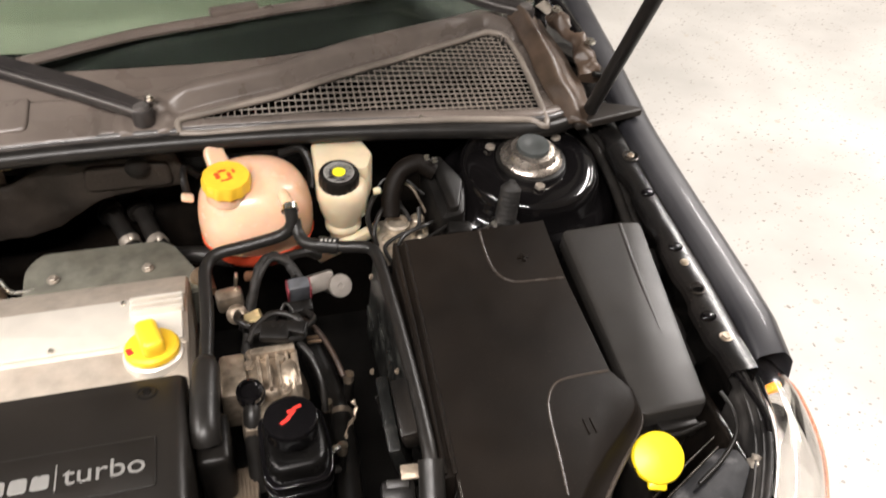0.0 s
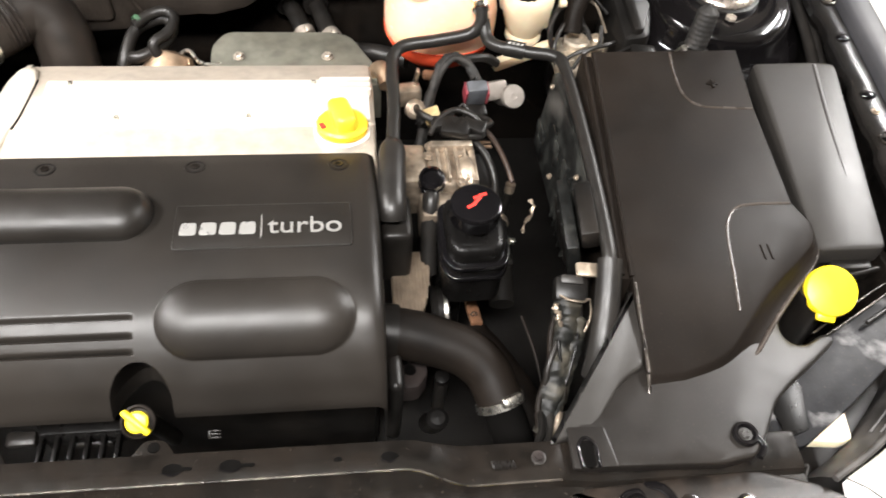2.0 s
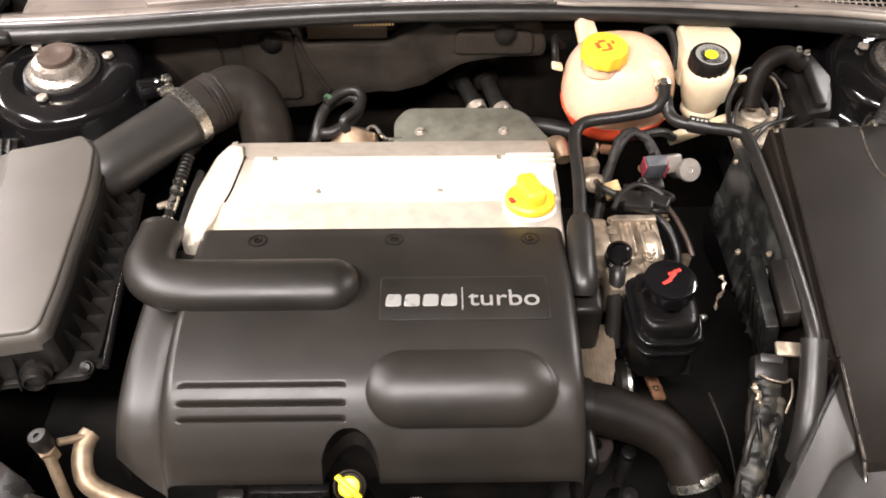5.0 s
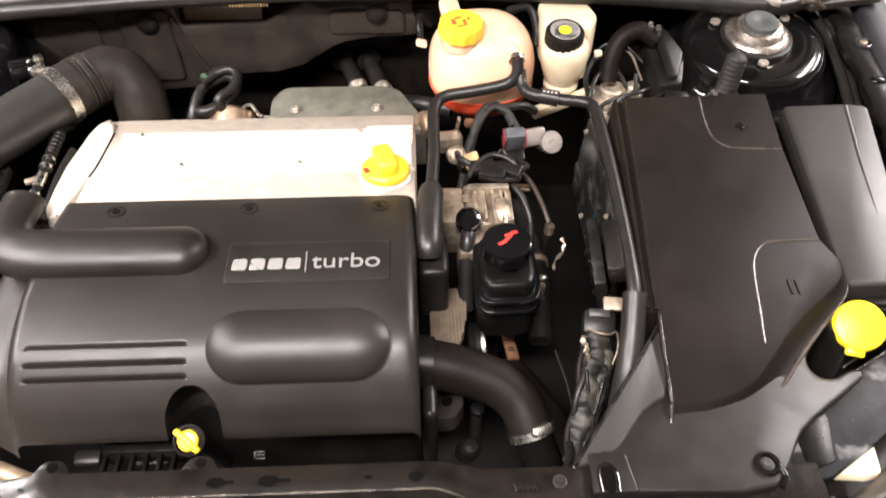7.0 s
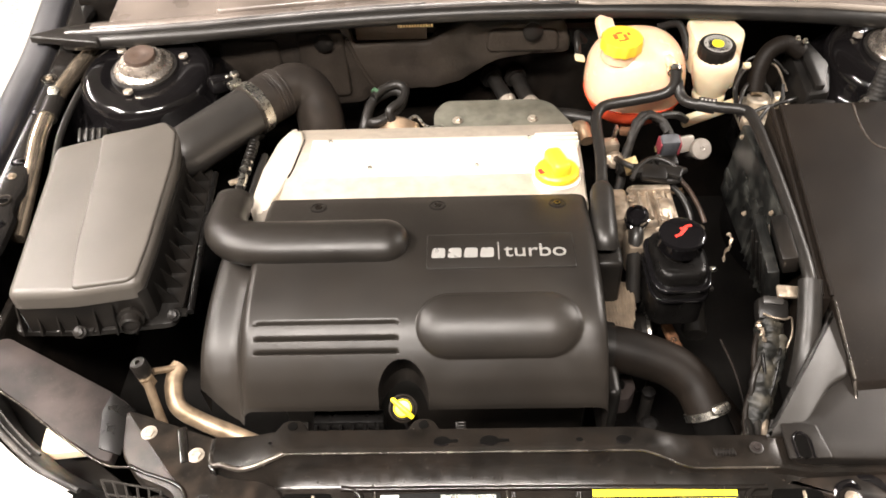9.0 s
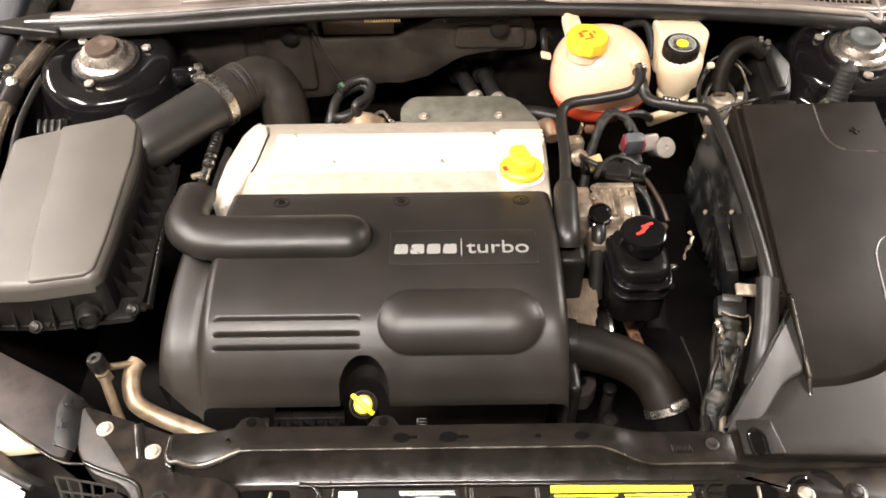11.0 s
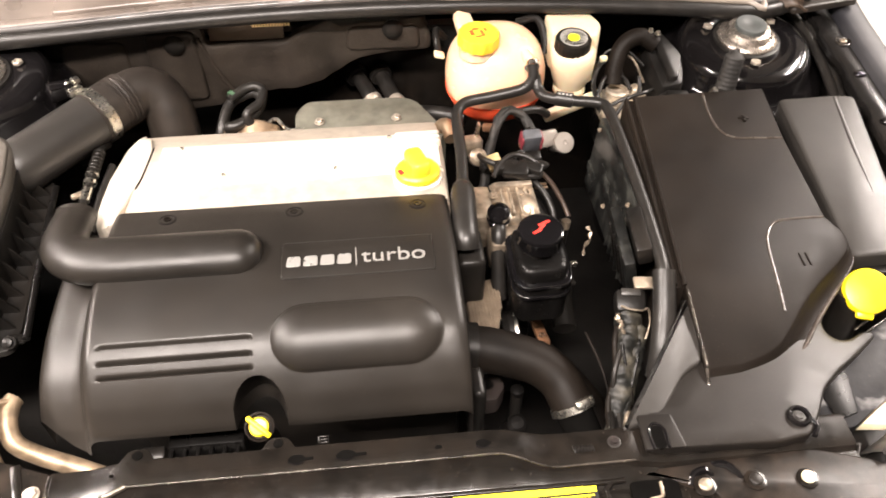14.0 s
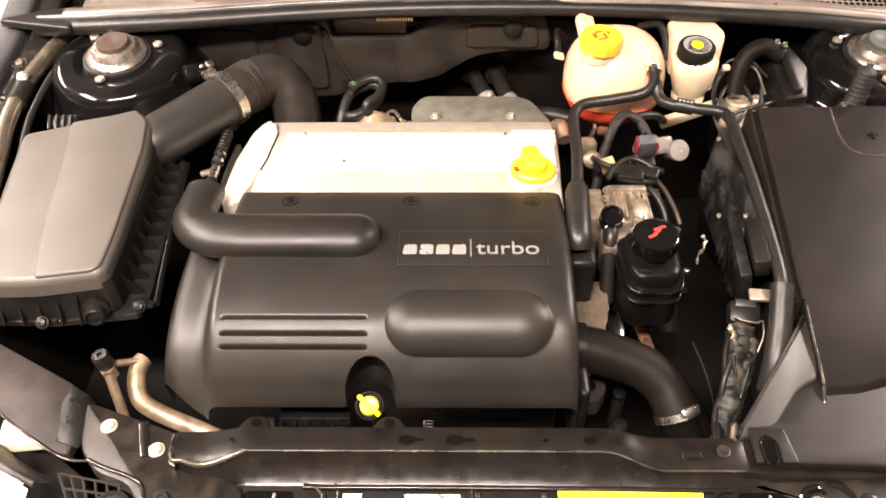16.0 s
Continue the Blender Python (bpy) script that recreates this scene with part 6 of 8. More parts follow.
def cowl():
    ob = thing("cowl", (CX, 1.08, 0.95), "weathered brown-grey plastic cowl panel below the windscreen", "cowl panel")
    bm = bmesh.new()
    grid = {}
    nx, ny = 240, 76
    for i in range(nx + 1):
        x = CX - 0.635 + 1.27 * i / nx
        yf, yb = cowl_front(x)[0], cowl_back(x)
        for j in range(ny + 1):
            y = yf + (yb - yf) * j / ny
            z = cowl_at(x, y)
            z += cowl_relief(x, y)
            grid[i, j] = (x, y, z)
    verts = {}
    for i in range(nx):
        for j in range(ny):
            cx, cy = (grid[i, j][0] + grid[i + 1, j][0]) / 2, (grid[i, j][1] + grid[i, j + 1][1]) / 2
            if -0.065 < cx < 0.438:
                a, b = grille_span(cx)
                if a < cy < b:
                    continue
            corners = []
            for k in ((i, j), (i + 1, j), (i + 1, j + 1), (i, j + 1)):
                if k not in verts:
                    verts[k] = bm.verts.new(grid[k])
                corners.append(verts[k])
            bm.faces.new(corners)
    up = bmesh.ops.extrude_face_region(bm, geom=bm.faces[:])
    for v in up["geom"]:
        if isinstance(v, bmesh.types.BMVert):
            v.co.z -= 0.004
    part("panel", bm, M_COWL, ob, smooth=40)
    # grille bars, both ways
    bars = bmesh.new()
    x = -0.058
    while x < 0.436:
        a, b = grille_span(x)
        if b - a > 0.004:
            tube([(x, a - 0.001, cowl_at(x, a) - 0.004), (x + 0.001, b + 0.001, cowl_at(x, b) - 0.004)], 0.0011, 5, 3, bars)
        x += 0.0092
    y = 0.948
    while y < 1.14:
        inside = [q for q in (-0.06 + 0.004 * k for k in range(126)) if grille_span(q)[0] < y < grille_span(q)[1]]
        if len(inside) > 2:
            q0, q1 = inside[0], inside[-1]
            tube([(q, y, cowl_at(q, y) - 0.0045) for q in (q0, (q0 + q1) / 2, q1)], 0.0011, 5, 3, bars)
        y += 0.0092
    # bars use the pale tone for the light they catch
    part("grille", bars, M_GRILLE, ob, "woven plastic air intake grille", smooth=60)
    rim = [(q, grille_span(q)[0]) for q in (-0.065 + 0.0252 * k for k in range(21))]
    rim += [(q, grille_span(q)[1]) for q in (0.439 - 0.0252 * k for k in range(21))]
    rim.append(rim[0])
    # pale rim paints the highlight round the grille
    part("grille_rim", tube([(x, y, cowl_at(x, y) + 0.002) for x, y in rim], 0.0048, 10, 4), M_GRILLE, ob, smooth=60)
    part("ledge", plate(rounded([(-0.62, 0.972), (-0.250, 0.990), (-0.245, 1.036), (-0.62, 1.020)], 0.008), -0.004, 0.009, 0.004, cowl_at, 3, 4), M_COWL, ob, smooth=50)
    part("pan", box(CX - 0.64, CX + 0.66, 1.02, 1.32, 0.915, 0.925, 0.0), M_BLACK, ob)
    part("front_band", tube([(x, cowl_front(x)[0] + 0.016, cowl_front(x)[1] + 0.006) for x in (CX - 0.66 + 0.055 * k for k in range(25))], 0.009, 10, 3, flat=0.4), M_COWL, ob, smooth=60)
    seal = tube([(CX - 0.70 + 1.36 * k / 24, cowl_front(CX - 0.70 + 1.36 * k / 24)[0] - 0.006, cowl_front(CX - 0.70 + 1.36 * k / 24)[1] - 0.009) for k in range(25)], 0.0115, 14, 3)
    part("rubber_seal", seal, M_RUBBER, ob, "rounded black rubber bonnet seal", smooth=60)
    # lip tube carries the seal's painted highlight
    part("seal_lip", tube([(CX - 0.70 + 1.36 * k / 24, cowl_front(CX - 0.70 + 1.36 * k / 24)[0] + 0.004, cowl_front(CX - 0.70 + 1.36 * k / 24)[1] + 0.003) for k in range(25)], 0.0045, 10, 3), M_SEALLIP, ob, smooth=60)
    for s in (1, -1):
        x0 = CX + s * 0.70
        part("end_flap", plate(rounded([(x0 - s * 0.06, 0.93), (x0 + s * 0.055, 0.952), (x0 + s * 0.055, 0.962), (x0, 0.985), (x0 - s * 0.06, 1.0)], 0.008), 0.956, 0.966, 0.004, None, 3), M_BELLOWS if s > 0 else M_TRAY, ob, "bent rubber end flap")
    for x in (-0.085, 0.257):
        yf, zf = cowl_front(x)
        bolt(ob, (x, yf + 0.005, zf + 0.006), 0.003, 0.003)
    return ob


cowl()


def windscreen():
    bm = bmesh.new()
    rows = []
    for k in range(29):
        x = CX - 0.72 + 1.44 * k / 28
        y0 = cowl_back(x) - 0.012
        rows.append([bm.verts.new((CX + (x - CX) * (1 - 0.12 * v), y0 + 0.80 * v, 1.012 - 0.02 * (x - CX) ** 2 + 0.44 * v + 0.03 * v * (1 - v))) for v in (0, 0.2, 0.5, 1)])
    for a, b in zip(rows, rows[1:]):
        for k in range(3):
            bm.faces.new((a[k], a[k + 1], b[k + 1], b[k]))
    up = bmesh.ops.extrude_face_region(bm, geom=bm.faces[:])
    for v in up["geom"]:
        if isinstance(v, bmesh.types.BMVert):
            v.co += Vector((0, 0.002, -0.005))
    ob = part("windscreen", bm, M_GLASS, None, smooth=60)
    ob.visible_shadow = False
    tagged(ob, "green tinted laminated windscreen above the cowl", "windscreen")
    band = bmesh.new()
    rows = []
    for k in range(29):
        x = CX - 0.70 + 1.40 * k / 28
        y0 = cowl_back(x) - 0.012
        rows.append([band.verts.new((x, y0 + 0.80 * v + 0.004, 1.012 - 0.02 * (x - CX) ** 2 + 0.44 * v + 0.03 * v * (1 - v) - 0.008)) for v in (-0.02, 0.04, 0.055 + 0.045 * step((x + 0.30) / 0.45))])
    for a, b in zip(rows, rows[1:]):
        for k in range(2):
            band.faces.new((a[k], a[k + 1], b[k + 1], b[k]))
    part("ceramic_band", band, M_INK, ob, "black printed lower border")
    dash = part("dashboard", box(CX - 0.66, CX + 0.66, 1.36, 1.95, 0.88, 1.03, 0.03), M_DASH, None)
    tagged(dash, "plain pale dashboard behind the windscreen", "dashboard")


def wiper(label, pivot, arm, blade):
    ob = thing("wiper", pivot, label, "wiper", "wipers")
    path = smooth_path(arm, 6)
    bm = bmesh.new()
    rows, edge = [], []
    for k, p in enumerate(path):
        u = k / (len(path) - 1)
        d = (path[min(k + 1, len(path) - 1)] - path[max(k - 1, 0)]).normalized()
        side = d.cross(Vector((0, 0, 1))).normalized()
        w = 0.0098 + 0.003 * step(u * 3)
        edge.append(p - side * w * 0.97 + Vector((0, 0, 0.0005)))
        rows.append([bm.verts.new(p + side * a * w + Vector((0, 0, b))) for a, b in ((-1, -0.010), (-1, -0.002), (-0.9, 0.002), (-0.55, 0.003), (-0.50, 0.006), (0.9, 0.008), (1, 0.005), (1, -0.010))])
    for a, b in zip(rows, rows[1:]):
        for k in range(8):
            bm.faces.new((a[k], a[(k + 1) % 8], b[(k + 1) % 8], b[k]))
    bm.faces.new(rows[0])
    bm.faces.new(rows[-1])
    part("arm", bm, M_WIPER, ob, "flat black wiper arm", smooth=40)
    part("edge_flange", tube(edge, 0.0028, 8), M_WIPEREDGE, ob, "lighter grey edge of the arm", smooth=60)
    part("pivot_boss", lathe([(0.0135, -0.016), (0.0142, -0.004), (0.0136, 0.004), (0.0125, 0.006), (0.0004, 0.006)], Matrix.Translation(Vector(pivot) + Vector((0, 0, 0.004))), 28), M_WIPER, ob, smooth=40)
    part("pivot_cap", lathe([(0.0105, 0.003), (0.0105, 0.009), (0.0092, 0.0112), (0.0004, 0.0118)], Matrix.Translation(Vector(pivot) + Vector((0, 0, 0.004))), 28), M_WIPEREDGE, ob, "grey round pivot cap", smooth=40)
    bolt(ob, Vector(pivot) + Vector((0.010, 0.013, 0.014)), 0.0045, 0.006, M_ZINC)
    if blade:
        part("blade", tube(blade, 0.0095, 10, 6, flat=0.8), M_COWL, ob, "dusty wiper blade")
        part("blade_clip", sized_box(0.07, 0.020, 0.012, pose(blade[2][0] + 0.028, blade[2][1] + 0.012, blade[2][2] + 0.009, 0, 0, 12), 0.004), M_COWL, ob)
    return ob


M_WIPEREDGE = material("lighter_grey_wiper_trim", (0.115, 0.105, 0.098), 0.4, vary=0.3, scale=60, bump=0.1)
M_WIPER = material("faded_black_wiper_paint", (0.032, 0.029, 0.028), 0.42, spec=0.4, vary=0.2, scale=30, bump=0.1, dust=0.2, dust_colour=(0.08, 0.065, 0.055))


wiper("black wiper arm pivoting beside the grille", (-0.108, 0.990, 1.009), [(-0.108, 0.991, 1.016), (-0.15, 1.010, 1.028), (-0.196, 1.032, 1.038), (-0.279, 1.081, 1.046), (-0.36, 1.130, 1.058)], None)
wiper("black wiper arm with a dusty blade on the glass", (0.470, 1.150, 1.035), [(0.470, 1.152, 1.040), (0.42, 1.180, 1.046), (0.33, 1.215, 1.068), (0.20, 1.235, 1.085)], [(-0.26, 1.088, 1.043), (-0.116, 1.129, 1.052), (-0.0025, 1.141, 1.060), (0.095, 1.161, 1.062), (0.19, 1.180, 1.062), (0.30, 1.212, 1.070)])


def bonnet():
    ob = thing("bonnet", (CX, 1.25, 1.10), "raised black bonnet held open above the engine", "bonnet")
    m = Matrix.Translation((CX, 1.20, 1.13)) @ pose(0, 0, 0, -50, 0, 0)
    bm = bmesh.new()
    rows = []
    for j in range(13):
        v = j / 12
        half = 0.72 - 0.10 * v * v
        rows.append([bm.verts.new(m @ Vector((half * u, -1.06 * v, 0.03 * (1 - u * u) + 0.03 * math.sin(math.pi * v)))) for u in (-1, -0.9, -0.6, -0.3, 0, 0.3, 0.6, 0.9, 1)])
    for a, b in zip(rows, rows[1:]):
        for k in range(8):
            bm.faces.new((a[k], a[k + 1], b[k + 1], b[k]))
    up = bmesh.ops.extrude_face_region(bm, geom=bm.faces[:])
    down = m.to_3x3() @ Vector((0, 0, -0.03))
    for v in up["geom"]:
        if isinstance(v, bmesh.types.BMVert):
            v.co += down
    part("panel", bm, M_PAINT, ob, smooth=50)
    part("liner", turned(plate(rounded([(-0.55, -0.95), (0.55, -0.95), (0.60, -0.12), (-0.60, -0.12)], 0.05), -0.025, 0.0, 0.01), m), M_LINER, ob, "dark insulating liner under the bonnet")
    for s in (1, -1):
        part("hinge", tube([(CX + s * 0.66, 1.16, 0.98), (CX + s * 0.67, 1.19, 1.05), (CX + s * 0.66, 1.185, 1.14)], 0.012, 8), M_PAINT, ob)
    return ob


bonnet()


windscreen()


def gas_strut():
    ob = thing("gas_strut", (0.513, 0.966, 0.945), "black gas strut holding the bonnet open", "gas strut")
    a, b = Vector((0.513, 0.966, 0.955)), Vector((0.545, 0.69, 1.62))
    part("cylinder", tube([a, a.lerp(b, 0.5), b], 0.0105, 18), M_RUBBER, ob, smooth=60)
    part("ball_socket", lathe([(0.012, -0.012), (0.014, 0.0), (0.012, 0.014), (0.0004, 0.016)], along(a, b - a), 20), M_BLACK, ob)


gas_strut()


def heater_hoses():
    for pts in ([(-0.199, 1.075, 0.802), (-0.188, 1.055, 0.799), (-0.178, 1.035, 0.794), (-0.166, 1.005, 0.787), (-0.155, 0.975, 0.77), (-0.145, 0.94, 0.73)],
                [(-0.155, 1.075, 0.802), (-0.147, 1.055, 0.798), (-0.139, 1.032, 0.793), (-0.127, 0.995, 0.788), (-0.105, 0.962, 0.790), (-0.065, 0.945, 0.797), (-0.02, 0.925, 0.80)]):
        ob = thing("heater_hose", pts[0], "black heater hose with a steel clamp at the firewall", "hose", "heater hoses")
        part("hose", tube(pts, 0.0128, 18), M_RUBBER, ob, smooth=60)
        a, b, c = (Vector(p) for p in pts[2:5])
        part("clamp", turned(clamp_ring(0.0130, 0.013, 0.002), along(b, c - a)), M_NUT, ob, "pale steel hose clamp")
        part("clamp_ear", sized_box(0.008, 0.010, 0.006, Matrix.Translation(b + Vector((0.004, -0.006, 0.014))) @ pose(0, 0, 0, 30, 0, 25), 0.002), M_NUT, ob)
        part("collar", turned(clamp_ring(0.013, 0.010, 0.006), along(Vector(pts[0]).lerp(Vector(pts[1]), 0.6), a - Vector(pts[0]))), M_RUBBER, ob)


heater_hoses()


def bypass_valve():
    ob = thing("bypass_valve", (-0.35, 0.92, 0.76), "heat-tinted turbo valve canister with looped black hose", "valve")
    m = along((-0.350, 0.872, 0.80), (0.30, 0.60, 0.72))
    part("canister", lathe([(0.040, -0.03), (0.040, 0.0), (0.038, 0.008), (0.030, 0.034), (0.024, 0.044), (0.0004, 0.047)], m, 36), M_BRONZE, ob)
    part("band", turned(clamp_ring(0.0402, 0.003), m), M_ZINC, ob)
    turn = [(-0.392 + 0.0, 0.896, 0.846), (-0.388, 0.915, 0.853), (-0.370, 0.932, 0.858), (-0.350, 0.938, 0.860), (-0.338, 0.926, 0.857), (-0.344, 0.906, 0.850), (-0.362, 0.888, 0.844), (-0.382, 0.880, 0.840)]
    part("loop_hose", tube([(-0.404, 0.870, 0.812), (-0.398, 0.884, 0.836)] + turn[1:] + [(-0.396, 0.892, 0.834)], 0.0082, 12), M_RUBBER, ob, smooth=60)
    part("second_loop", tube([(x + 0.004, y - 0.002, z + 0.013) for x, y, z in turn[1:7]] + [(-0.350, 0.880, 0.835)], 0.0072, 12), M_RUBBER, ob, smooth=60)
    for p, w in (((-0.380, 0.921, 0.868), (0.7, 0.7, 0.2)), ((-0.341, 0.914, 0.853), (-0.3, -0.9, -0.3))):
        part("green_band", lathe([(0.0080, -0.003), (0.0086, -0.003), (0.0086, 0.003), (0.0080, 0.003)], along(p, w), 14), M_GREEN, ob, "green marking band")
    part("lever", tube([(-0.335, 0.890, 0.832), (-0.318, 0.900, 0.836), (-0.300, 0.880, 0.830), (-0.27, 0.885, 0.825)], 0.0028, 8), M_ZINC, ob)


bypass_valve()


def ac_pipes():
    ob = thing("air_conditioning_pipes", (-0.56, 0.38, 0.80), "tan aluminium air conditioning pipes with black valve cap", "pipes")
    part("pipe", tube([(-0.576, 0.405, 0.846), (-0.579, 0.398, 0.845), (-0.580, 0.380, 0.839), (-0.573, 0.362, 0.826), (-0.549, 0.353, 0.811), (-0.505, 0.339, 0.80), (-0.45, 0.320, 0.785)], 0.0100, 18), M_PIPE, ob, smooth=60)
    part("service_pipe", tube([(-0.600, 0.370, 0.864), (-0.594, 0.357, 0.845), (-0.586, 0.340, 0.815)], 0.0054, 14), M_PIPE, ob)
    way = (-0.15, 0.05, 1)
    part("nut", lathe([(0.0085, -0.010), (0.0085, 0.003), (0.0004, 0.003)], along((-0.602, 0.374, 0.866), way), 6), M_PIPE, ob)
    part("valve_cap", lathe([(0.0086, 0.0), (0.0095, 0.003), (0.0095, 0.016), (0.0080, 0.019), (0.003, 0.019), (0.003, 0.016), (0.0004, 0.016)], along((-0.604, 0.378, 0.869), way), 28), M_BLACK, ob)
    part("link", tube([(-0.598, 0.386, 0.862), (-0.572, 0.402, 0.848)], 0.004, 10), M_PIPE, ob)


ac_pipes()


def sensor():
    ob = thing("solenoid_valve", (0.12, 0.85, 0.74), "silver solenoid with a round end cap", "solenoid")
    m = along((0.1125, 0.8185, 0.821), (0.18, -0.72, 0.62))
    part("body", lathe([(0.0125, -0.03), (0.0125, 0.004), (0.0162, 0.006), (0.0162, 0.011), (0.0152, 0.013), (0.004, 0.0135), (0.003, 0.0125), (0.0004, 0.0125)], m, 36), M_SATIN, ob)
    part("arm", turned(box(-0.050, 0.0, -0.002, 0.024, -0.022, -0.002, 0.005), m), M_SATIN, ob)
    part("nipple", tube([m @ Vector((-0.05, 0.012, -0.010)), m @ Vector((-0.062, 0.012, -0.010))], 0.005, 12), M_BRASS, ob)


M_SATIN = material("satin_nickel", (0.30, 0.27, 0.24), 0.42, metal=0.5, vary=0.15, scale=60, bump=0.08)
M_BRASS = material("brass", (0.80, 0.63, 0.33), 0.34, metal=0.6, vary=0.15, scale=60, bump=0.05)


sensor()


M_AMBER = glass_material("amber_lamp_lens", (0.95, 0.42, 0.10), 0.05)


def headlamp(s):
    ob = thing("headlamp", (CX + s * 0.69, 0.42, 0.60), "clear headlamp with a bright reflector at the car's corner", "headlamp", "headlamps")
    line = [(0.768, 0.538), (0.772, 0.500), (0.752, 0.425), (0.712, 0.358), (0.660, 0.297), (0.59, 0.240), (0.53, 0.208)]
    path = smooth_path([(x, y, 0) for x, y in line], 6)
    lens = ((-0.045, 0.028, 0.868), (-0.030, 0.018, 0.869), (-0.012, 0.006, 0.862), (0.004, -0.004, 0.842), (0.028, -0.02, 0.77), (0.045, -0.03, 0.64))
    bm = bmesh.new()
    rows = [[bm.verts.new((CX + s * (p.x + dx), p.y + dy, z)) for dx, dy, z in lens] for p in path]
    for a, b in zip(rows, rows[1:]):
        for k in range(len(lens) - 1):
            bm.faces.new((a[k], a[k + 1], b[k + 1], b[k]))
    up = bmesh.ops.extrude_face_region(bm, geom=bm.faces[:])
    for v in up["geom"]:
        if isinstance(v, bmesh.types.BMVert):
            v.co += Vector((-s * 0.001, 0.0008, -0.0022))
    part("lens", bm, M_LENS, ob, smooth=60).visible_shadow = False
    # the reflector is built of bright and dull cells
    cuts = [0, 6, 11, 15, 20, 26, len(path) - 1]
    bowl = ((-0.046, 0.028, 0.858), (-0.036, 0.022, 0.838), (-0.024, 0.014, 0.815), (-0.010, 0.004, 0.78), (0.03, -0.02, 0.64))
    for c, (i0, i1) in enumerate(zip(cuts, cuts[1:])):
        bm = bmesh.new()
        rows = [[bm.verts.new((CX + s * (p.x + dx + (0.004 if k == 2 else 0)), p.y + dy, z)) for k, (dx, dy, z) in enumerate(bowl)] for p in path[i0:i1 + 1]]
        for q, r in zip(rows, rows[1:]):
            for k in range(4):
                bm.faces.new((q[k], q[k + 1], r[k + 1], r[k]))
        part("reflector_cell", bm, M_REFLECTOR if c % 2 else M_CELL, ob, "bright reflector cell" if c % 2 else "dull grey lamp cell", smooth=30)
    part("amber_bulb", lathe([(0.006, -0.004), (0.008, 0.004), (0.006, 0.011), (0.0004, 0.014)], pose(CX + s * 0.752, 0.515, 0.838), 16), M_AMBERBULB, ob, "amber indicator bulb")
    bm = bmesh.new()
    sub = path[4:16]
    rows = [[bm.verts.new((CX + s * (p.x + dx), p.y + dy, z)) for dx, dy, z in ((0.000, -0.001, 0.842), (0.006, -0.005, 0.828), (0.014, -0.010, 0.80))] for p in sub]
    for a, b in zip(rows, rows[1:]):
        for k in range(2):
            bm.faces.new((a[k], a[k + 1], b[k + 1], b[k]))
    part("amber_insert", bm, M_AMBER, ob, "amber side lamp insert").visible_shadow = False
    part("lens_edge", tube([(CX + s * (p.x + 0.003), p.y - 0.003, 0.845) for p in path[:30]], 0.0011, 8, smooth=False), M_LAMPRED, ob, "orange-red lens edge", smooth=60)
    part("housing_rim", tube([(CX + s * (p.x - 0.052), p.y + 0.032, 0.860) for p in path], 0.0035, 10, smooth=False), M_HOUSING, ob, smooth=60)
    bm = bmesh.new()
    rows = [[bm.verts.new((CX + s * (p.x + dx), p.y + dy, z)) for dx, dy, z in ((-0.052, 0.032, 0.862), (-0.060, 0.038, 0.852), (-0.068, 0.044, 0.835), (-0.070, 0.046, 0.74))] for p in path]
    for a, b in zip(rows, rows[1:]):
        for k in range(3):
            bm.faces.new((a[k], a[k + 1], b[k + 1], b[k]))
    part("housing", bm, M_HOUSING, ob, smooth=40)
    for k, off in enumerate((0.057, 0.063)):
        part("housing_rib", tube([(CX + s * (p.x - off), p.y + off * 0.62, 0.8570 - 0.006 * k) for p in path[:30]], 0.0018, 6, smooth=False), M_HOUSING, ob, smooth=60)
    return ob


M_CELL = material("dull_lamp_cell", (0.55, 0.53, 0.52), 0.35, metal=0.08, vary=0.15, scale=30, bump=0.0)
M_AMBERBULB = material("amber_bulb_glass", (0.75, 0.28, 0.03), 0.2, vary=0.05)
M_HOUSING = material("dusty_lamp_housing", (0.018, 0.0170, 0.0165), 0.45, spec=0.25, vary=0.4, scale=40, bump=0.08, dust=0.75, dust_colour=(0.10, 0.092, 0.085), dust_from=0.40)
M_LAMPRED = material("orange_red_lens_plastic", (0.50, 0.20, 0.12), 0.25, vary=0.1)
headlamp(1)
headlamp(-1)


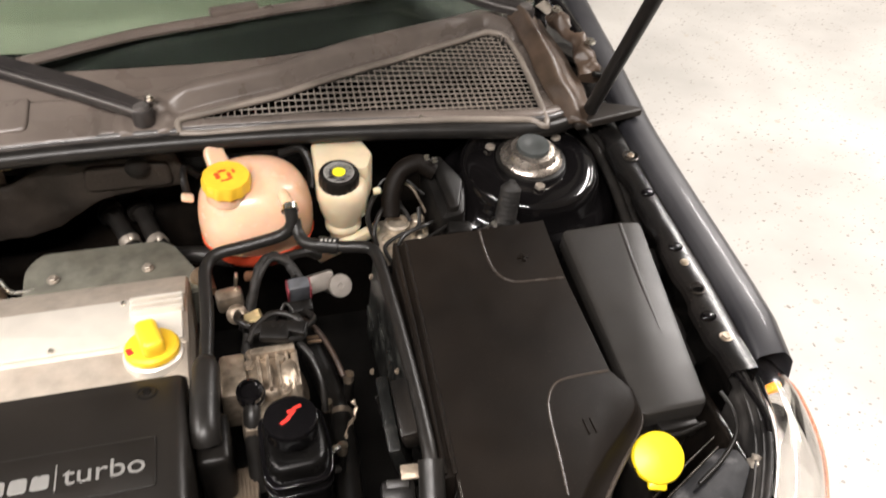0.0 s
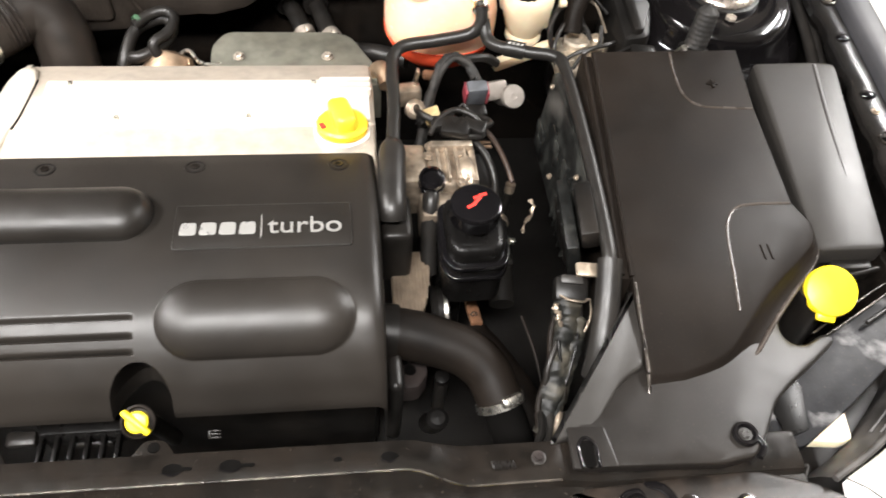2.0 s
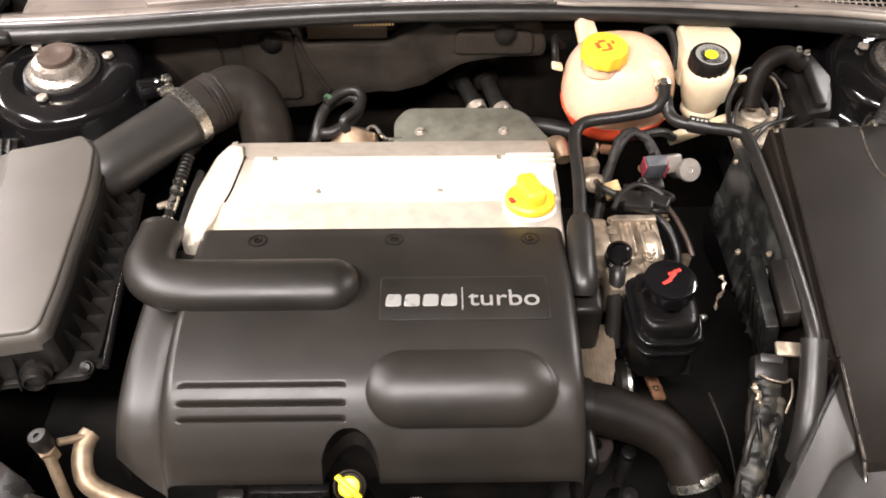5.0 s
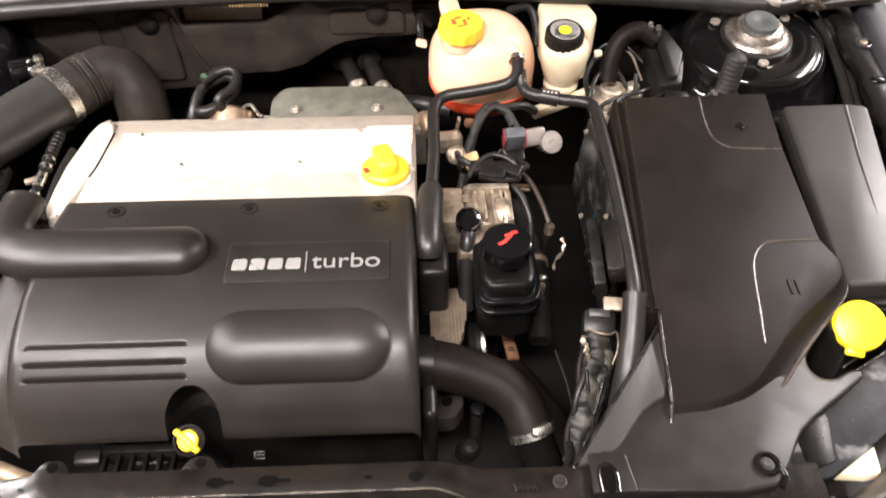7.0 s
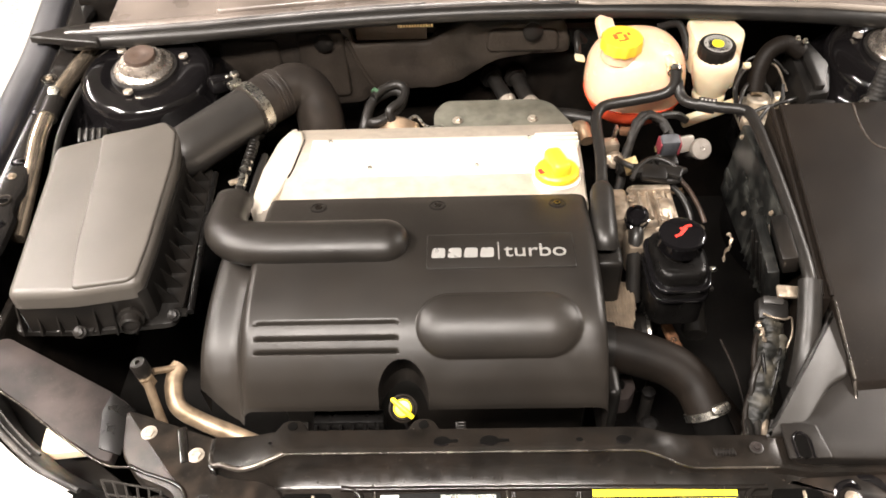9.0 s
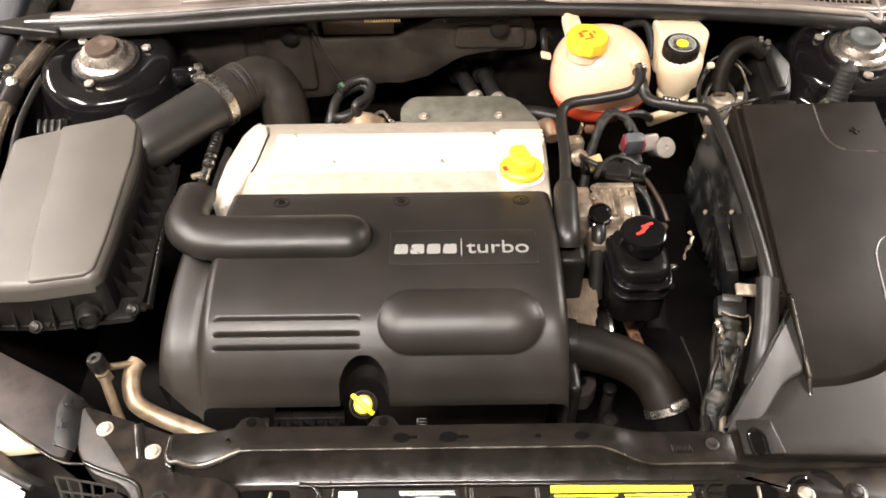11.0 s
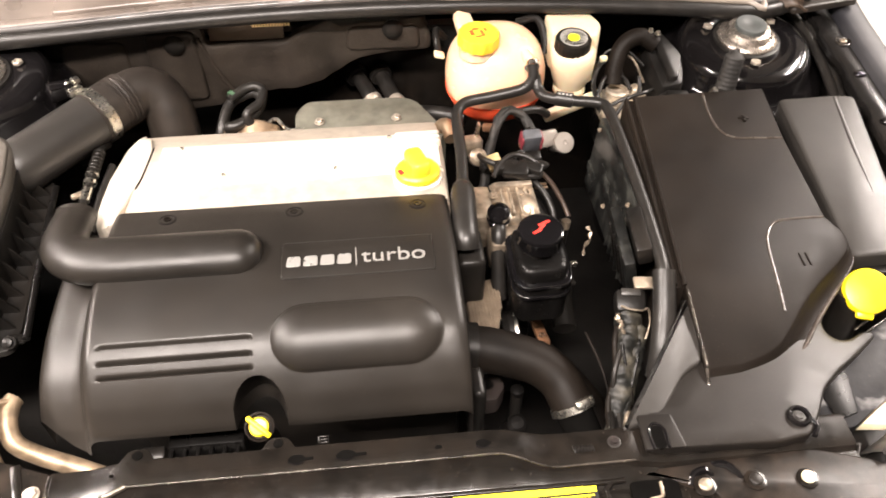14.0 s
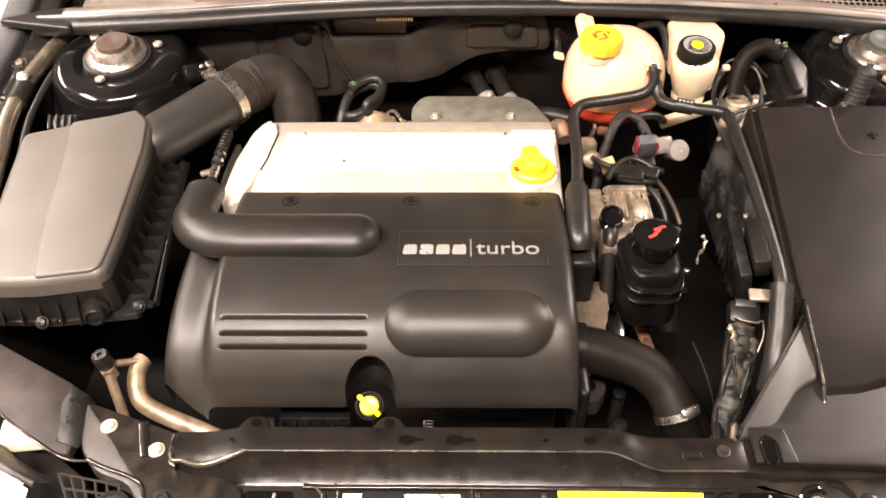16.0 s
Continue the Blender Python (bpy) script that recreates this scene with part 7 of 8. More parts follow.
def lamp_bracket(s):
    ob = thing("headlamp_bracket", (CX + s * 0.53, 0.38, 0.80), "black bracket plate with pale dust stains behind the headlamp" if s > 0 else "brown-black dusty bracket plate behind the headlamp", "bracket", "headlamp brackets")
    at = lambda pts: [(CX + s * x, y) for x, y in pts]
    out = [(0.430, 0.272), (0.433, 0.316), (0.450, 0.342), (0.490, 0.370), (0.636, 0.449), (0.656, 0.443), (0.660, 0.420), (0.622, 0.377), (0.582, 0.351), (0.535, 0.318), (0.470, 0.278)]
    if s < 0:
        out = [(0.462, 0.278), (0.456, 0.330), (0.462, 0.352)] + out[3:-1] + [(0.476, 0.282)]
    part("bracket_plate", plate(rounded(at(out), 0.006), 0.838, 0.850, 0.002), M_DUSTY if s > 0 else M_BRACKET, ob)
    edge = at([(0.492, 0.373), (0.56, 0.409), (0.636, 0.450)]) if s > 0 else at([(0.433, 0.272), (0.470, 0.277), (0.535, 0.317), (0.582, 0.350), (0.622, 0.376), (0.658, 0.418)])
    # lighter tube paints the highlight on the plate's edge
    part("bright_edge", tube([(x, y, 0.8495) for x, y in edge], 0.0013, 8), M_LIP, ob, "plate edge in a lighter highlight tone", smooth=60)
    if s > 0:
        part("bright_edge", tube([(x - 0.004, y + 0.006, 0.853) for x, y in at([(0.530, 0.395), (0.60, 0.434), (0.640, 0.455)])], 0.0011, 8), M_LIP, ob, smooth=60)
    # thin black plate paints the shadow gap beside the end plate
    dark = at([(0.452, 0.285), (0.448, 0.330), (0.452, 0.342), (0.484, 0.365), (0.488, 0.340), (0.478, 0.294)])
    part("gap_shade_plate", plate(dark, 0.8505, 0.852, 0.0006), M_TUB, ob)
    dx, ty = (-0.021, -0.012) if s > 0 else (0.0, 0.0)
    tab = [(0.480, 0.302), (0.536, 0.340), (0.546, 0.341), (0.553, 0.328), (0.549, 0.300), (0.535, 0.296)]
    part("lamp_tab", plate(rounded([(CX + s * (x + dx), y + ty) for x, y in tab], 0.004), 0.826, 0.838, 0.003), M_CREAM, ob, "cream plastic lamp tab")
    adj = lathe([(0.010, 0), (0.010, 0.006), (0.006, 0.008), (0.006, 0.013), (0.0004, 0.014)], pose(CX + s * 0.668, 0.422, 0.842, -30, 20 * s, 0), 12)
    part("adjuster", adj, M_NUT, ob, "pale headlamp adjusting screw")
    part("lower_plate", plate(at(((0.44, 0.24), (0.46, 0.28), (0.66, 0.42), (0.70, 0.40), (0.62, 0.30), (0.52, 0.235))), 0.78, 0.80, 0.003), M_BLACK, ob)
    # lattice foot with a bolted eye
    bars = bmesh.new()
    a, b, c, d = (Vector((CX + s * x, y, 0.8425)) for x, y in ((0.468, 0.262), (0.402, 0.249), (0.394, 0.214), (0.437, 0.212)))
    for k in range(6):
        u = k / 5
        tube([a.lerp(b, u), d.lerp(c, u)], 0.0013, 5, 2, bars)
    for k in range(4):
        u = k / 3
        tube([a.lerp(d, u), b.lerp(c, u)], 0.0013, 5, 2, bars)
    part("lattice", bars, M_GREY, ob, "thin plastic lattice")
    eye = Matrix.Translation((CX + s * 0.403, 0.223, 0.842))
    part("bolt_eye", lathe([(0.019, -0.004), (0.019, 0.003), (0.0165, 0.004), (0.014, 0.001), (0.0004, 0.001)], eye, 28), M_TRAY, ob)
    bolt(ob, eye.translation + Vector((0, 0, 0.001)), 0.0072, 0.004, M_NUT)
    return ob


lamp_bracket(1)
lamp_bracket(-1)


# ---- between engine and battery ----
def cable(name, label, points, r, mat=None, category="cable", group="", ribbed=0, steps=8):
    ob = thing(name, points[0], label, category, group)
    if ribbed:
        path = smooth_path(points, 24)
        rad = lambda u: r * (1 + 0.10 * math.sin(u * ribbed * 2 * math.pi))
        part("sheath", tube(path, rad, 10, smooth=False), mat or M_RUBBER, ob, smooth=60)
    else:
        part("sheath", tube(points, r, 10, steps), mat or M_RUBBER, ob, smooth=60)
    return ob


M_DARKRED = material("faded_red_plastic", (0.17, 0.026, 0.034), 0.5, vary=0.3, scale=120)


M_PLUG = material("blue_grey_plastic", (0.060, 0.064, 0.072), 0.42, vary=0.25, scale=90, bump=0.1, dust=0.2, dust_colour=(0.10, 0.085, 0.07))
M_SLEEVE = material("braided_black_sleeve", (0.016, 0.015, 0.014), 0.55, spec=0.3, vary=0.5, scale=160, bump=0.8, fine=700, dust=0.3, dust_colour=(0.06, 0.05, 0.04))


def wiring_loom():
    ob = cable("wiring_loom", "black taped wiring loom arched over the engine side", [(-0.020, 0.735, 0.79), (-0.009, 0.772, 0.835), (0.003, 0.796, 0.862), (0.014, 0.818, 0.877), (0.030, 0.827, 0.881), (0.047, 0.817, 0.879), (0.056, 0.800, 0.868)], 0.0064, M_SLEEVE, ribbed=9)
    plug = part("plug", sized_box(0.028, 0.018, 0.034, pose(0.0575, 0.789, 0.853, 15, 0, 4), 0.004), M_PLUG, ob, "grey plug with red edges")
    for dx in (-0.0145, 0.0145):
        part("plug_edge", sized_box(0.0022, 0.0188, 0.024, pose(0.0575 + dx * 0.98, 0.7875, 0.854, 15, 0, 4), 0.0005), M_DARKRED, plug)
    part("plug_foot", sized_box(0.03, 0.02, 0.018, pose(0.058, 0.782, 0.826, 15, 0, 4), 0.004), M_BLACK, ob)
    part("second_strand", tube([(-0.014, 0.745, 0.80), (-0.001, 0.782, 0.846), (0.012, 0.806, 0.872), (0.030, 0.820, 0.884), (0.050, 0.812, 0.880), (0.062, 0.796, 0.866)], 0.0042, 10), M_SLEEVE, ob, smooth=60)
    part("branch", tube([(0.020, 0.822, 0.880), (0.030, 0.842, 0.872), (0.055, 0.85, 0.85)], 0.006, 10), M_RUBBER, ob)
    part("branch", tube([(0.036, 0.822, 0.880), (0.072, 0.834, 0.875), (0.092, 0.84, 0.86)], 0.006, 10), M_RUBBER, ob)


wiring_loom()


def fuel_fittings():
    ob = thing("fuel_fittings", (-0.02, 0.79, 0.80), "silver and brass fuel fittings beside the engine", "pipe fitting")
    part("silver_block", sized_box(0.034, 0.022, 0.026, pose(-0.030, 0.800, 0.842, 0, 0, 10), 0.005), M_DULLALU, ob)
    part("silver_neck", lathe([(0.010, 0), (0.013, 0.006), (0.013, 0.014), (0.008, 0.018), (0.0004, 0.018)], along((-0.024, 0.778, 0.835), (0.1, -0.7, 0.7)), 20), M_DULLALU, ob)
    part("bracket_tab", sized_box(0.004, 0.012, 0.03, pose(-0.020, 0.806, 0.862, 0, 10, 0), 0.001), M_ZINC, ob)
    part("brass_nut", lathe([(0.0115, -0.010), (0.0125, -0.008), (0.0125, 0.008), (0.0115, 0.010), (0.0004, 0.010)], along((-0.002, 0.752, 0.846), (0.9, 0.1, 0.3)), 6), M_BRASS, ob, "brass hexagon fitting")
    part("copper_elbow", tube([(-0.075, 0.86, 0.80), (-0.068, 0.862, 0.83), (-0.060, 0.845, 0.846), (-0.056, 0.82, 0.84)], 0.011, 14), M_BRONZE, ob, "copper-brown elbow")
    part("red_stub", tube([(-0.005, 0.83, 0.85), (0.01, 0.82, 0.856)], 0.007, 10), M_RUST, ob)
    for a, b in (((0.060, 0.752, 0.80), (0.078, 0.748, 0.803)), ((0.060, 0.744, 0.80), (0.078, 0.740, 0.803))):
        part("prong", tube([a, b], 0.0022, 8), M_BRONZE, ob)


fuel_fittings()
cable("plug_loop", "black cable looped round the throttle plug", [(-0.012, 0.698, 0.866), (0.0, 0.716, 0.874), (0.022, 0.728, 0.878), (0.046, 0.718, 0.874), (0.054, 0.700, 0.862), (0.030, 0.694, 0.866), (0.006, 0.700, 0.868)], 0.0036)
cable("vacuum_hose", "thin dark vacuum hose curving downwards", [(0.050, 0.765, 0.828), (0.061, 0.757, 0.825), (0.077, 0.733, 0.822), (0.0895, 0.700, 0.812), (0.096, 0.678, 0.80)], 0.0034, M_CAPBROWN)
cable("sensor_lead", "black sensor lead beside the throttle body", [(0.046, 0.70, 0.85), (0.058, 0.68, 0.845), (0.066, 0.655, 0.83), (0.066, 0.63, 0.80)], 0.0042)
cable("sensor_lead", "black sensor lead beside the throttle body", [(-0.016, 0.622, 0.850), (-0.018, 0.605, 0.842), (-0.020, 0.585, 0.81), (-0.020, 0.56, 0.77)], 0.010)
cable("lower_hose", "wide black hose low beside the engine", [(0.03, 0.52, 0.70), (0.06, 0.47, 0.70), (0.085, 0.41, 0.70), (0.09, 0.35, 0.69)], 0.022, M_HOSE)
cable("bay_cable", "thin black cable deep in the engine bay", [(0.0, 0.50, 0.74), (0.015, 0.46, 0.755), (0.03, 0.44, 0.74)], 0.0018, M_HOSE)
cable("bay_cable", "thin black cable deep in the engine bay", [(0.085, 0.50, 0.76), (0.095, 0.45, 0.75), (0.10, 0.40, 0.73)], 0.0018, M_HOSE)


def engine_side_clips():
    """Small holders, plugs and pipe ends between the engine and the battery."""
    ob = thing("cable_holder", (0.02, 0.75, 0.80), "black plastic cable holder with clips beside the throttle", "cable holder")
    part("bar", sized_box(0.085, 0.014, 0.012, pose(0.02, 0.752, 0.832, 10, 6, -8), 0.003), M_BLACK, ob)
    for x, y, z, r in ((-0.014, 0.757, 0.838, 20), (0.018, 0.752, 0.842, -15), (0.048, 0.748, 0.838, 30)):
        part("clip", sized_box(0.014, 0.020, 0.016, pose(x, y, z, 20, 0, r), 0.003), M_BLACK, ob)
    part("strap", tube([(0.03, 0.76, 0.845), (0.038, 0.768, 0.852), (0.046, 0.76, 0.846)], 0.0018, 6), M_GREY, ob)
    plug = thing("throttle_plug", (0.03, 0.715, 0.86), "flat black bow-shaped cable plug above the throttle", "cable plug")
    for s_ in (-1, 1):
        part("wing", turned(plate(rounded([(0.0, -0.006), (s_ * 0.032, -0.013), (s_ * 0.036, 0.006), (0.0, 0.007)], 0.003), -0.006, 0.006, 0.003), pose(0.024, 0.712, 0.872, 12, 6 * s_, -10)), M_BLACK, plug)
    part("lead", tube([(-0.006, 0.716, 0.872), (-0.022, 0.735, 0.868), (-0.022, 0.765, 0.850)], 0.0042, 10), M_RUBBER, plug)
    part("lead", tube([(0.056, 0.706, 0.870), (0.066, 0.72, 0.862), (0.070, 0.75, 0.84), (0.058, 0.78, 0.825)], 0.0038, 10), M_RUBBER, plug)
    deep = thing("bay_hose", (0.09, 0.62, 0.66), "black hose deep beside the engine", "hose")
    part("hose", tube([(0.07, 0.80, 0.72), (0.085, 0.74, 0.70), (0.09, 0.66, 0.69), (0.085, 0.58, 0.67)], 0.017, 16), M_RUBBER, deep, smooth=60)
    part("clamp", turned(clamp_ring(0.0174, 0.008), along((0.0895, 0.70, 0.694), (0.04, -1, -0.15))), M_DULLALU, deep)
    for x, y in ((0.070, 0.68), (0.078, 0.61), (0.105, 0.72)):
        bit = thing("pipe_end", (x, y, 0.74), "small dull pipe end deep in the engine bay", "pipe fitting", "pipe ends")
        part("tube", tube([(x, y, 0.70), (x + 0.004, y + 0.004, 0.745)], 0.006, 12), M_BLACK, bit)
        part("ferrule", tube([(x + 0.003, y + 0.003, 0.735), (x + 0.004, y + 0.004, 0.748)], 0.0072, 12), M_DULLALU, bit)


engine_side_clips()


def rusty_bracket():
    ob = thing("engine_bracket", (0.03, 0.49, 0.66), "rust-brown engine bracket with a bolt", "bracket")
    part("strap", sized_box(0.015, 0.060, 0.008, pose(0.036, 0.545, 0.716, -12, 0, 4), 0.002), M_RUST, ob)
    part("foot", sized_box(0.022, 0.016, 0.03, pose(0.034, 0.578, 0.722, 0, 0, 0), 0.003), M_BRONZE, ob)
    bolt(ob, (0.036, 0.530, 0.718), 0.005, 0.006)


rusty_bracket()


M_ECU = material("dusty_control_module", (0.007, 0.0072, 0.0068), 0.36, spec=0.3, vary=0.5, scale=60, bump=0.35, fine=300, dust=0.7, dust_colour=(0.05, 0.051, 0.046), dust_from=0.48, dust_to=0.70, specks=0.40)


def control_module():
    ob = thing("engine_control_module", (0.15, 0.66, 0.77), "dusty grey-black control module standing beside the battery", "control module")
    m = Matrix.Translation((0.153, 0.668, 0.838)) @ pose(0, 0, 0, 0, -86, 0)
    body = part("body", turned(box(-0.060, 0.060, -0.108, 0.108, -0.008, 0.006, 0.004), m), M_ECU, ob)
    rng = random.Random(8)
    for k in range(9):
        a, b = rng.uniform(-0.045, 0.045), rng.uniform(-0.09, 0.09)
        w, d = rng.uniform(0.010, 0.030), rng.uniform(0.014, 0.04)
        part("cast_pad", turned(box(a - w / 2, a + w / 2, b - d / 2, b + d / 2, 0.005, 0.0075 + 0.002 * rng.random(), 0.001), m), M_ECU, body)
    for k in range(5):
        part("cooling_rib", turned(box(-0.056, 0.030, -0.10 + 0.016 * k, -0.0975 + 0.016 * k, 0.004, 0.011, 0.0008), m), M_ECU, body)
    plug = part("connector", sized_box(0.014, 0.094, 0.092, pose(0.134, 0.548, 0.848, 6, -14, -4), 0.003), M_ECU, ob, "grey-black cable connector")
    part("connector_cover", sized_box(0.020, 0.070, 0.030, pose(0.141, 0.536, 0.897, 6, -14, -4), 0.004), M_BLACK, plug)
    for k in range(4):
        part("connector_rib", sized_box(0.003, 0.003, 0.078, pose(0.126, 0.520 + 0.019 * k, 0.846, 6, -14, -4), 0.0008), M_BLACK, plug)
    part("lever", sized_box(0.026, 0.016, 0.006, pose(0.136, 0.480, 0.872, 12, 0, -6), 0.002), M_DULLALU, ob)
    part("label", sized_box(0.0022, 0.012, 0.006, pose(0.1395, 0.578, 0.880, 0, -14, -4), 0.0004), M_NUT, ob, "small pale label")
    for p in ((0.122, 0.622, 0.868), (0.146, 0.752, 0.893), (0.146, 0.600, 0.888)):
        bolt(ob, p, 0.0028, 0.003, M_DULLALU, (-1, 0, 0.4))
    bm = tube([(0.092, 0.588, 0.866), (0.095, 0.577, 0.868), (0.090, 0.566, 0.864), (0.081, 0.552, 0.866), (0.077, 0.542, 0.862)], lambda u: 0.0013 + 0.0007 * math.sin(u * 23), 8, 8)
    for v in bm.verts:
        v.co += noise.noise_vector(v.co * 160) * 0.003
    part("foil_strip", bm, M_DULLALU, ob, "torn strip of shiny foil", smooth=20)


control_module()


def taped_loom():
    ob = thing("taped_loom", (0.12, 0.42, 0.72), "black wiring bundle wrapped in wrinkled dusty tape", "wiring")

    def wrapped(points, r, turns, seed):
        bm = tube(points, lambda u: r * (1 - 0.2 * u) + 0.0011 * abs(math.sin(u * turns * math.pi)), 16, 22)
        for v in bm.verts:
            v.co += noise.noise_vector(v.co * 55 + Vector((seed, 0, 0))) * 0.0042 + noise.noise_vector(v.co * 230) * 0.0009
        return bm

    part("wrapped_wire", wrapped([(0.116, 0.462, 0.842), (0.110, 0.438, 0.826), (0.102, 0.408, 0.808), (0.092, 0.376, 0.788), (0.080, 0.346, 0.765)], 0.0135, 13, 0), M_TAPE, ob, smooth=50)
    part("wrapped_wire", wrapped([(0.128, 0.446, 0.834), (0.120, 0.422, 0.818), (0.108, 0.394, 0.800), (0.096, 0.366, 0.784), (0.088, 0.340, 0.772)], 0.0085, 11, 5), M_TAPE, ob, smooth=50)
    rng = random.Random(21)
    for k in range(7):
        a = Vector((0.108 + 0.004 * k, 0.462 - 0.004 * (k % 3), 0.838))
        pts = [a]
        for j in range(4):
            pts.append(a + Vector((-0.009 * (j + 1) + rng.uniform(-0.006, 0.006), -0.030 * (j + 1), -0.019 * (j + 1) + rng.uniform(-0.002, 0.012))))
        part("wire", tube(pts, rng.choice((0.0022, 0.003, 0.0036)), 8), (M_HOSE, M_BLACK, M_TUB)[k % 3], ob, smooth=60)
    part("plug", sized_box(0.036, 0.028, 0.022, pose(0.119, 0.470, 0.850, 25, 0, -8), 0.005), M_BLACK, ob)
    part("plug_latch", sized_box(0.024, 0.010, 0.006, pose(0.119, 0.474, 0.864, 25, 0, -8), 0.002), M_GREY, ob)
    part("plug_loop", tube([(0.103, 0.456, 0.862), (0.110, 0.447, 0.866), (0.124, 0.444, 0.865), (0.134, 0.450, 0.860), (0.136, 0.440, 0.846), (0.130, 0.428, 0.832)], 0.0013, 8), M_DULLALU, ob, "dull wire loop", smooth=60)
    bm = tube([(0.100, 0.452, 0.852), (0.099, 0.442, 0.850), (0.103, 0.430, 0.842)], lambda u: 0.0022 + 0.0012 * math.sin(u * 30), 8, 8)
    for v in bm.verts:
        v.co += noise.noise_vector(v.co * 190) * 0.003
    part("foil", bm, M_DULLALU, ob, "scrap of shiny foil tape", smooth=20)
    for k in range(4):
        part("wire", tube([(0.078 + 0.01 * k, 0.36, 0.785), (0.073 + 0.008 * k, 0.335, 0.795 - 0.006 * k), (0.06 + 0.01 * k, 0.312, 0.795)], 0.0042, 8), (M_BLACK, M_GREY, M_DULLALU, M_RUBBER)[k], ob)


M_TAPE = material("dusty_wrapped_tape", (0.0085, 0.0086, 0.0076), 0.46, spec=0.24, vary=0.6, scale=90, bump=0.4, fine=350, dust=0.75, dust_colour=(0.085, 0.076, 0.058), dust_from=0.46)
taped_loom()


# ---- between battery and strut tower ----
def brake_unit():
    ob = thing("brake_control_unit", (0.22, 0.84, 0.80), "aluminium brake valve block with a black plug housing", "brake unit")
    part("block", box(0.170, 0.246, 0.812, 0.888, 0.848, 0.870, 0.006), M_VALVE, ob)
    # added black box replaces the block's pale lower side
    part("block_base", box(0.174, 0.242, 0.818, 0.884, 0.79, 0.850, 0.008), M_TUB, ob, "added black box under the block")
    for x, y, r in ((0.204, 0.868, 0.018), (0.234, 0.872, 0.010), (0.184, 0.832, 0.011)):
        part("boss", lathe([(r, 0), (r, 0.008), (r * 0.8, 0.010), (r * 0.72, 0.004), (0.0004, 0.004)], pose(x, y, 0.870), 24), M_VALVE, ob)
    shape = [(0.250, 0.932), (0.280, 0.945), (0.307, 0.892), (0.292, 0.838), (0.258, 0.832)]
    hous = part("plug_housing", plate(rounded(shape, 0.008), 0.84, 0.918, 0.006, lambda x, y: (y - 0.89) * 0.25), M_BLACK, ob, "black plastic plug housing")
    part("plug_lever", plate(rounded([(0.262, 0.930), (0.278, 0.934), (0.300, 0.886), (0.284, 0.842), (0.270, 0.842)], 0.006), 0.916, 0.926, 0.003, lambda x, y: (y - 0.89) * 0.25), M_BLACK, hous)
    part("lower_plug", sized_box(0.034, 0.020, 0.03, pose(0.280, 0.822, 0.885, 10, 0, -8), 0.005), M_BLACK, ob)
    part("corrugated_sleeve", tube([Vector(p) for p in smooth_path([(0.262, 0.90, 0.934), (0.240, 0.908, 0.944), (0.215, 0.903, 0.936), (0.200, 0.888, 0.912), (0.196, 0.872, 0.886)], 20)], lambda u: 0.0130 + 0.0002 * math.sin(u * 150), 14, smooth=False), M_HOSE, ob, smooth=60)
    for k, pts in enumerate(([(0.175, 0.83, 0.85), (0.168, 0.845, 0.885), (0.185, 0.875, 0.898), (0.212, 0.88, 0.893), (0.222, 0.862, 0.882)], [(0.185, 0.80, 0.862), (0.176, 0.815, 0.882), (0.198, 0.83, 0.886), (0.228, 0.845, 0.885), (0.234, 0.868, 0.90)], [(0.215, 0.93, 0.90), (0.232, 0.905, 0.908), (0.244, 0.885, 0.888)], [(0.21, 0.925, 0.905), (0.23, 0.90, 0.912), (0.248, 0.88, 0.88)])):
        part("brake_line", tube(pts, 0.003 if k < 2 else 0.0018, 8), M_RUBBER if k < 2 else M_DULLALU, ob)
    for k, pts in enumerate(([(0.172, 0.845, 0.86), (0.162, 0.862, 0.900), (0.180, 0.888, 0.915), (0.205, 0.892, 0.905), (0.218, 0.880, 0.882)],
                             [(0.190, 0.818, 0.868), (0.206, 0.826, 0.890), (0.232, 0.832, 0.896), (0.250, 0.846, 0.890)],
                             [(0.178, 0.905, 0.90), (0.196, 0.915, 0.918), (0.222, 0.905, 0.922), (0.246, 0.888, 0.905)],
                             [(0.205, 0.810, 0.872), (0.228, 0.814, 0.886), (0.262, 0.822, 0.900)])):
        part("thin_cable", tube(pts, (0.0036, 0.0030, 0.0022, 0.0026)[k], 8), (M_RUBBER, M_RUBBER, M_BLACK, M_BLACK)[k], ob)
    for x, y in ((0.222, 0.846), (0.240, 0.850), (0.228, 0.830)):
        part("terminal", lathe([(0.004, 0), (0.004, 0.010), (0.0025, 0.012), (0.0004, 0.012)], pose(x, y, 0.870), 12), M_VALVE, ob)
    for p in ((0.252, 0.905, 0.953), (0.262, 0.900, 0.951)):
        bolt(ob, p, 0.0035, 0.006)


M_VALVE = material("cast_valve_block", (0.46, 0.40, 0.32), 0.38, metal=0.6, vary=0.4, scale=90, bump=0.4, dust=0.3, dust_colour=(0.18, 0.13, 0.08))
brake_unit()


M_BOOT = material("dusty_grey_rubber", (0.020, 0.019, 0.018), 0.5, spec=0.3, vary=0.4, scale=60, bump=0.3, dust=0.4, dust_colour=(0.06, 0.055, 0.05))


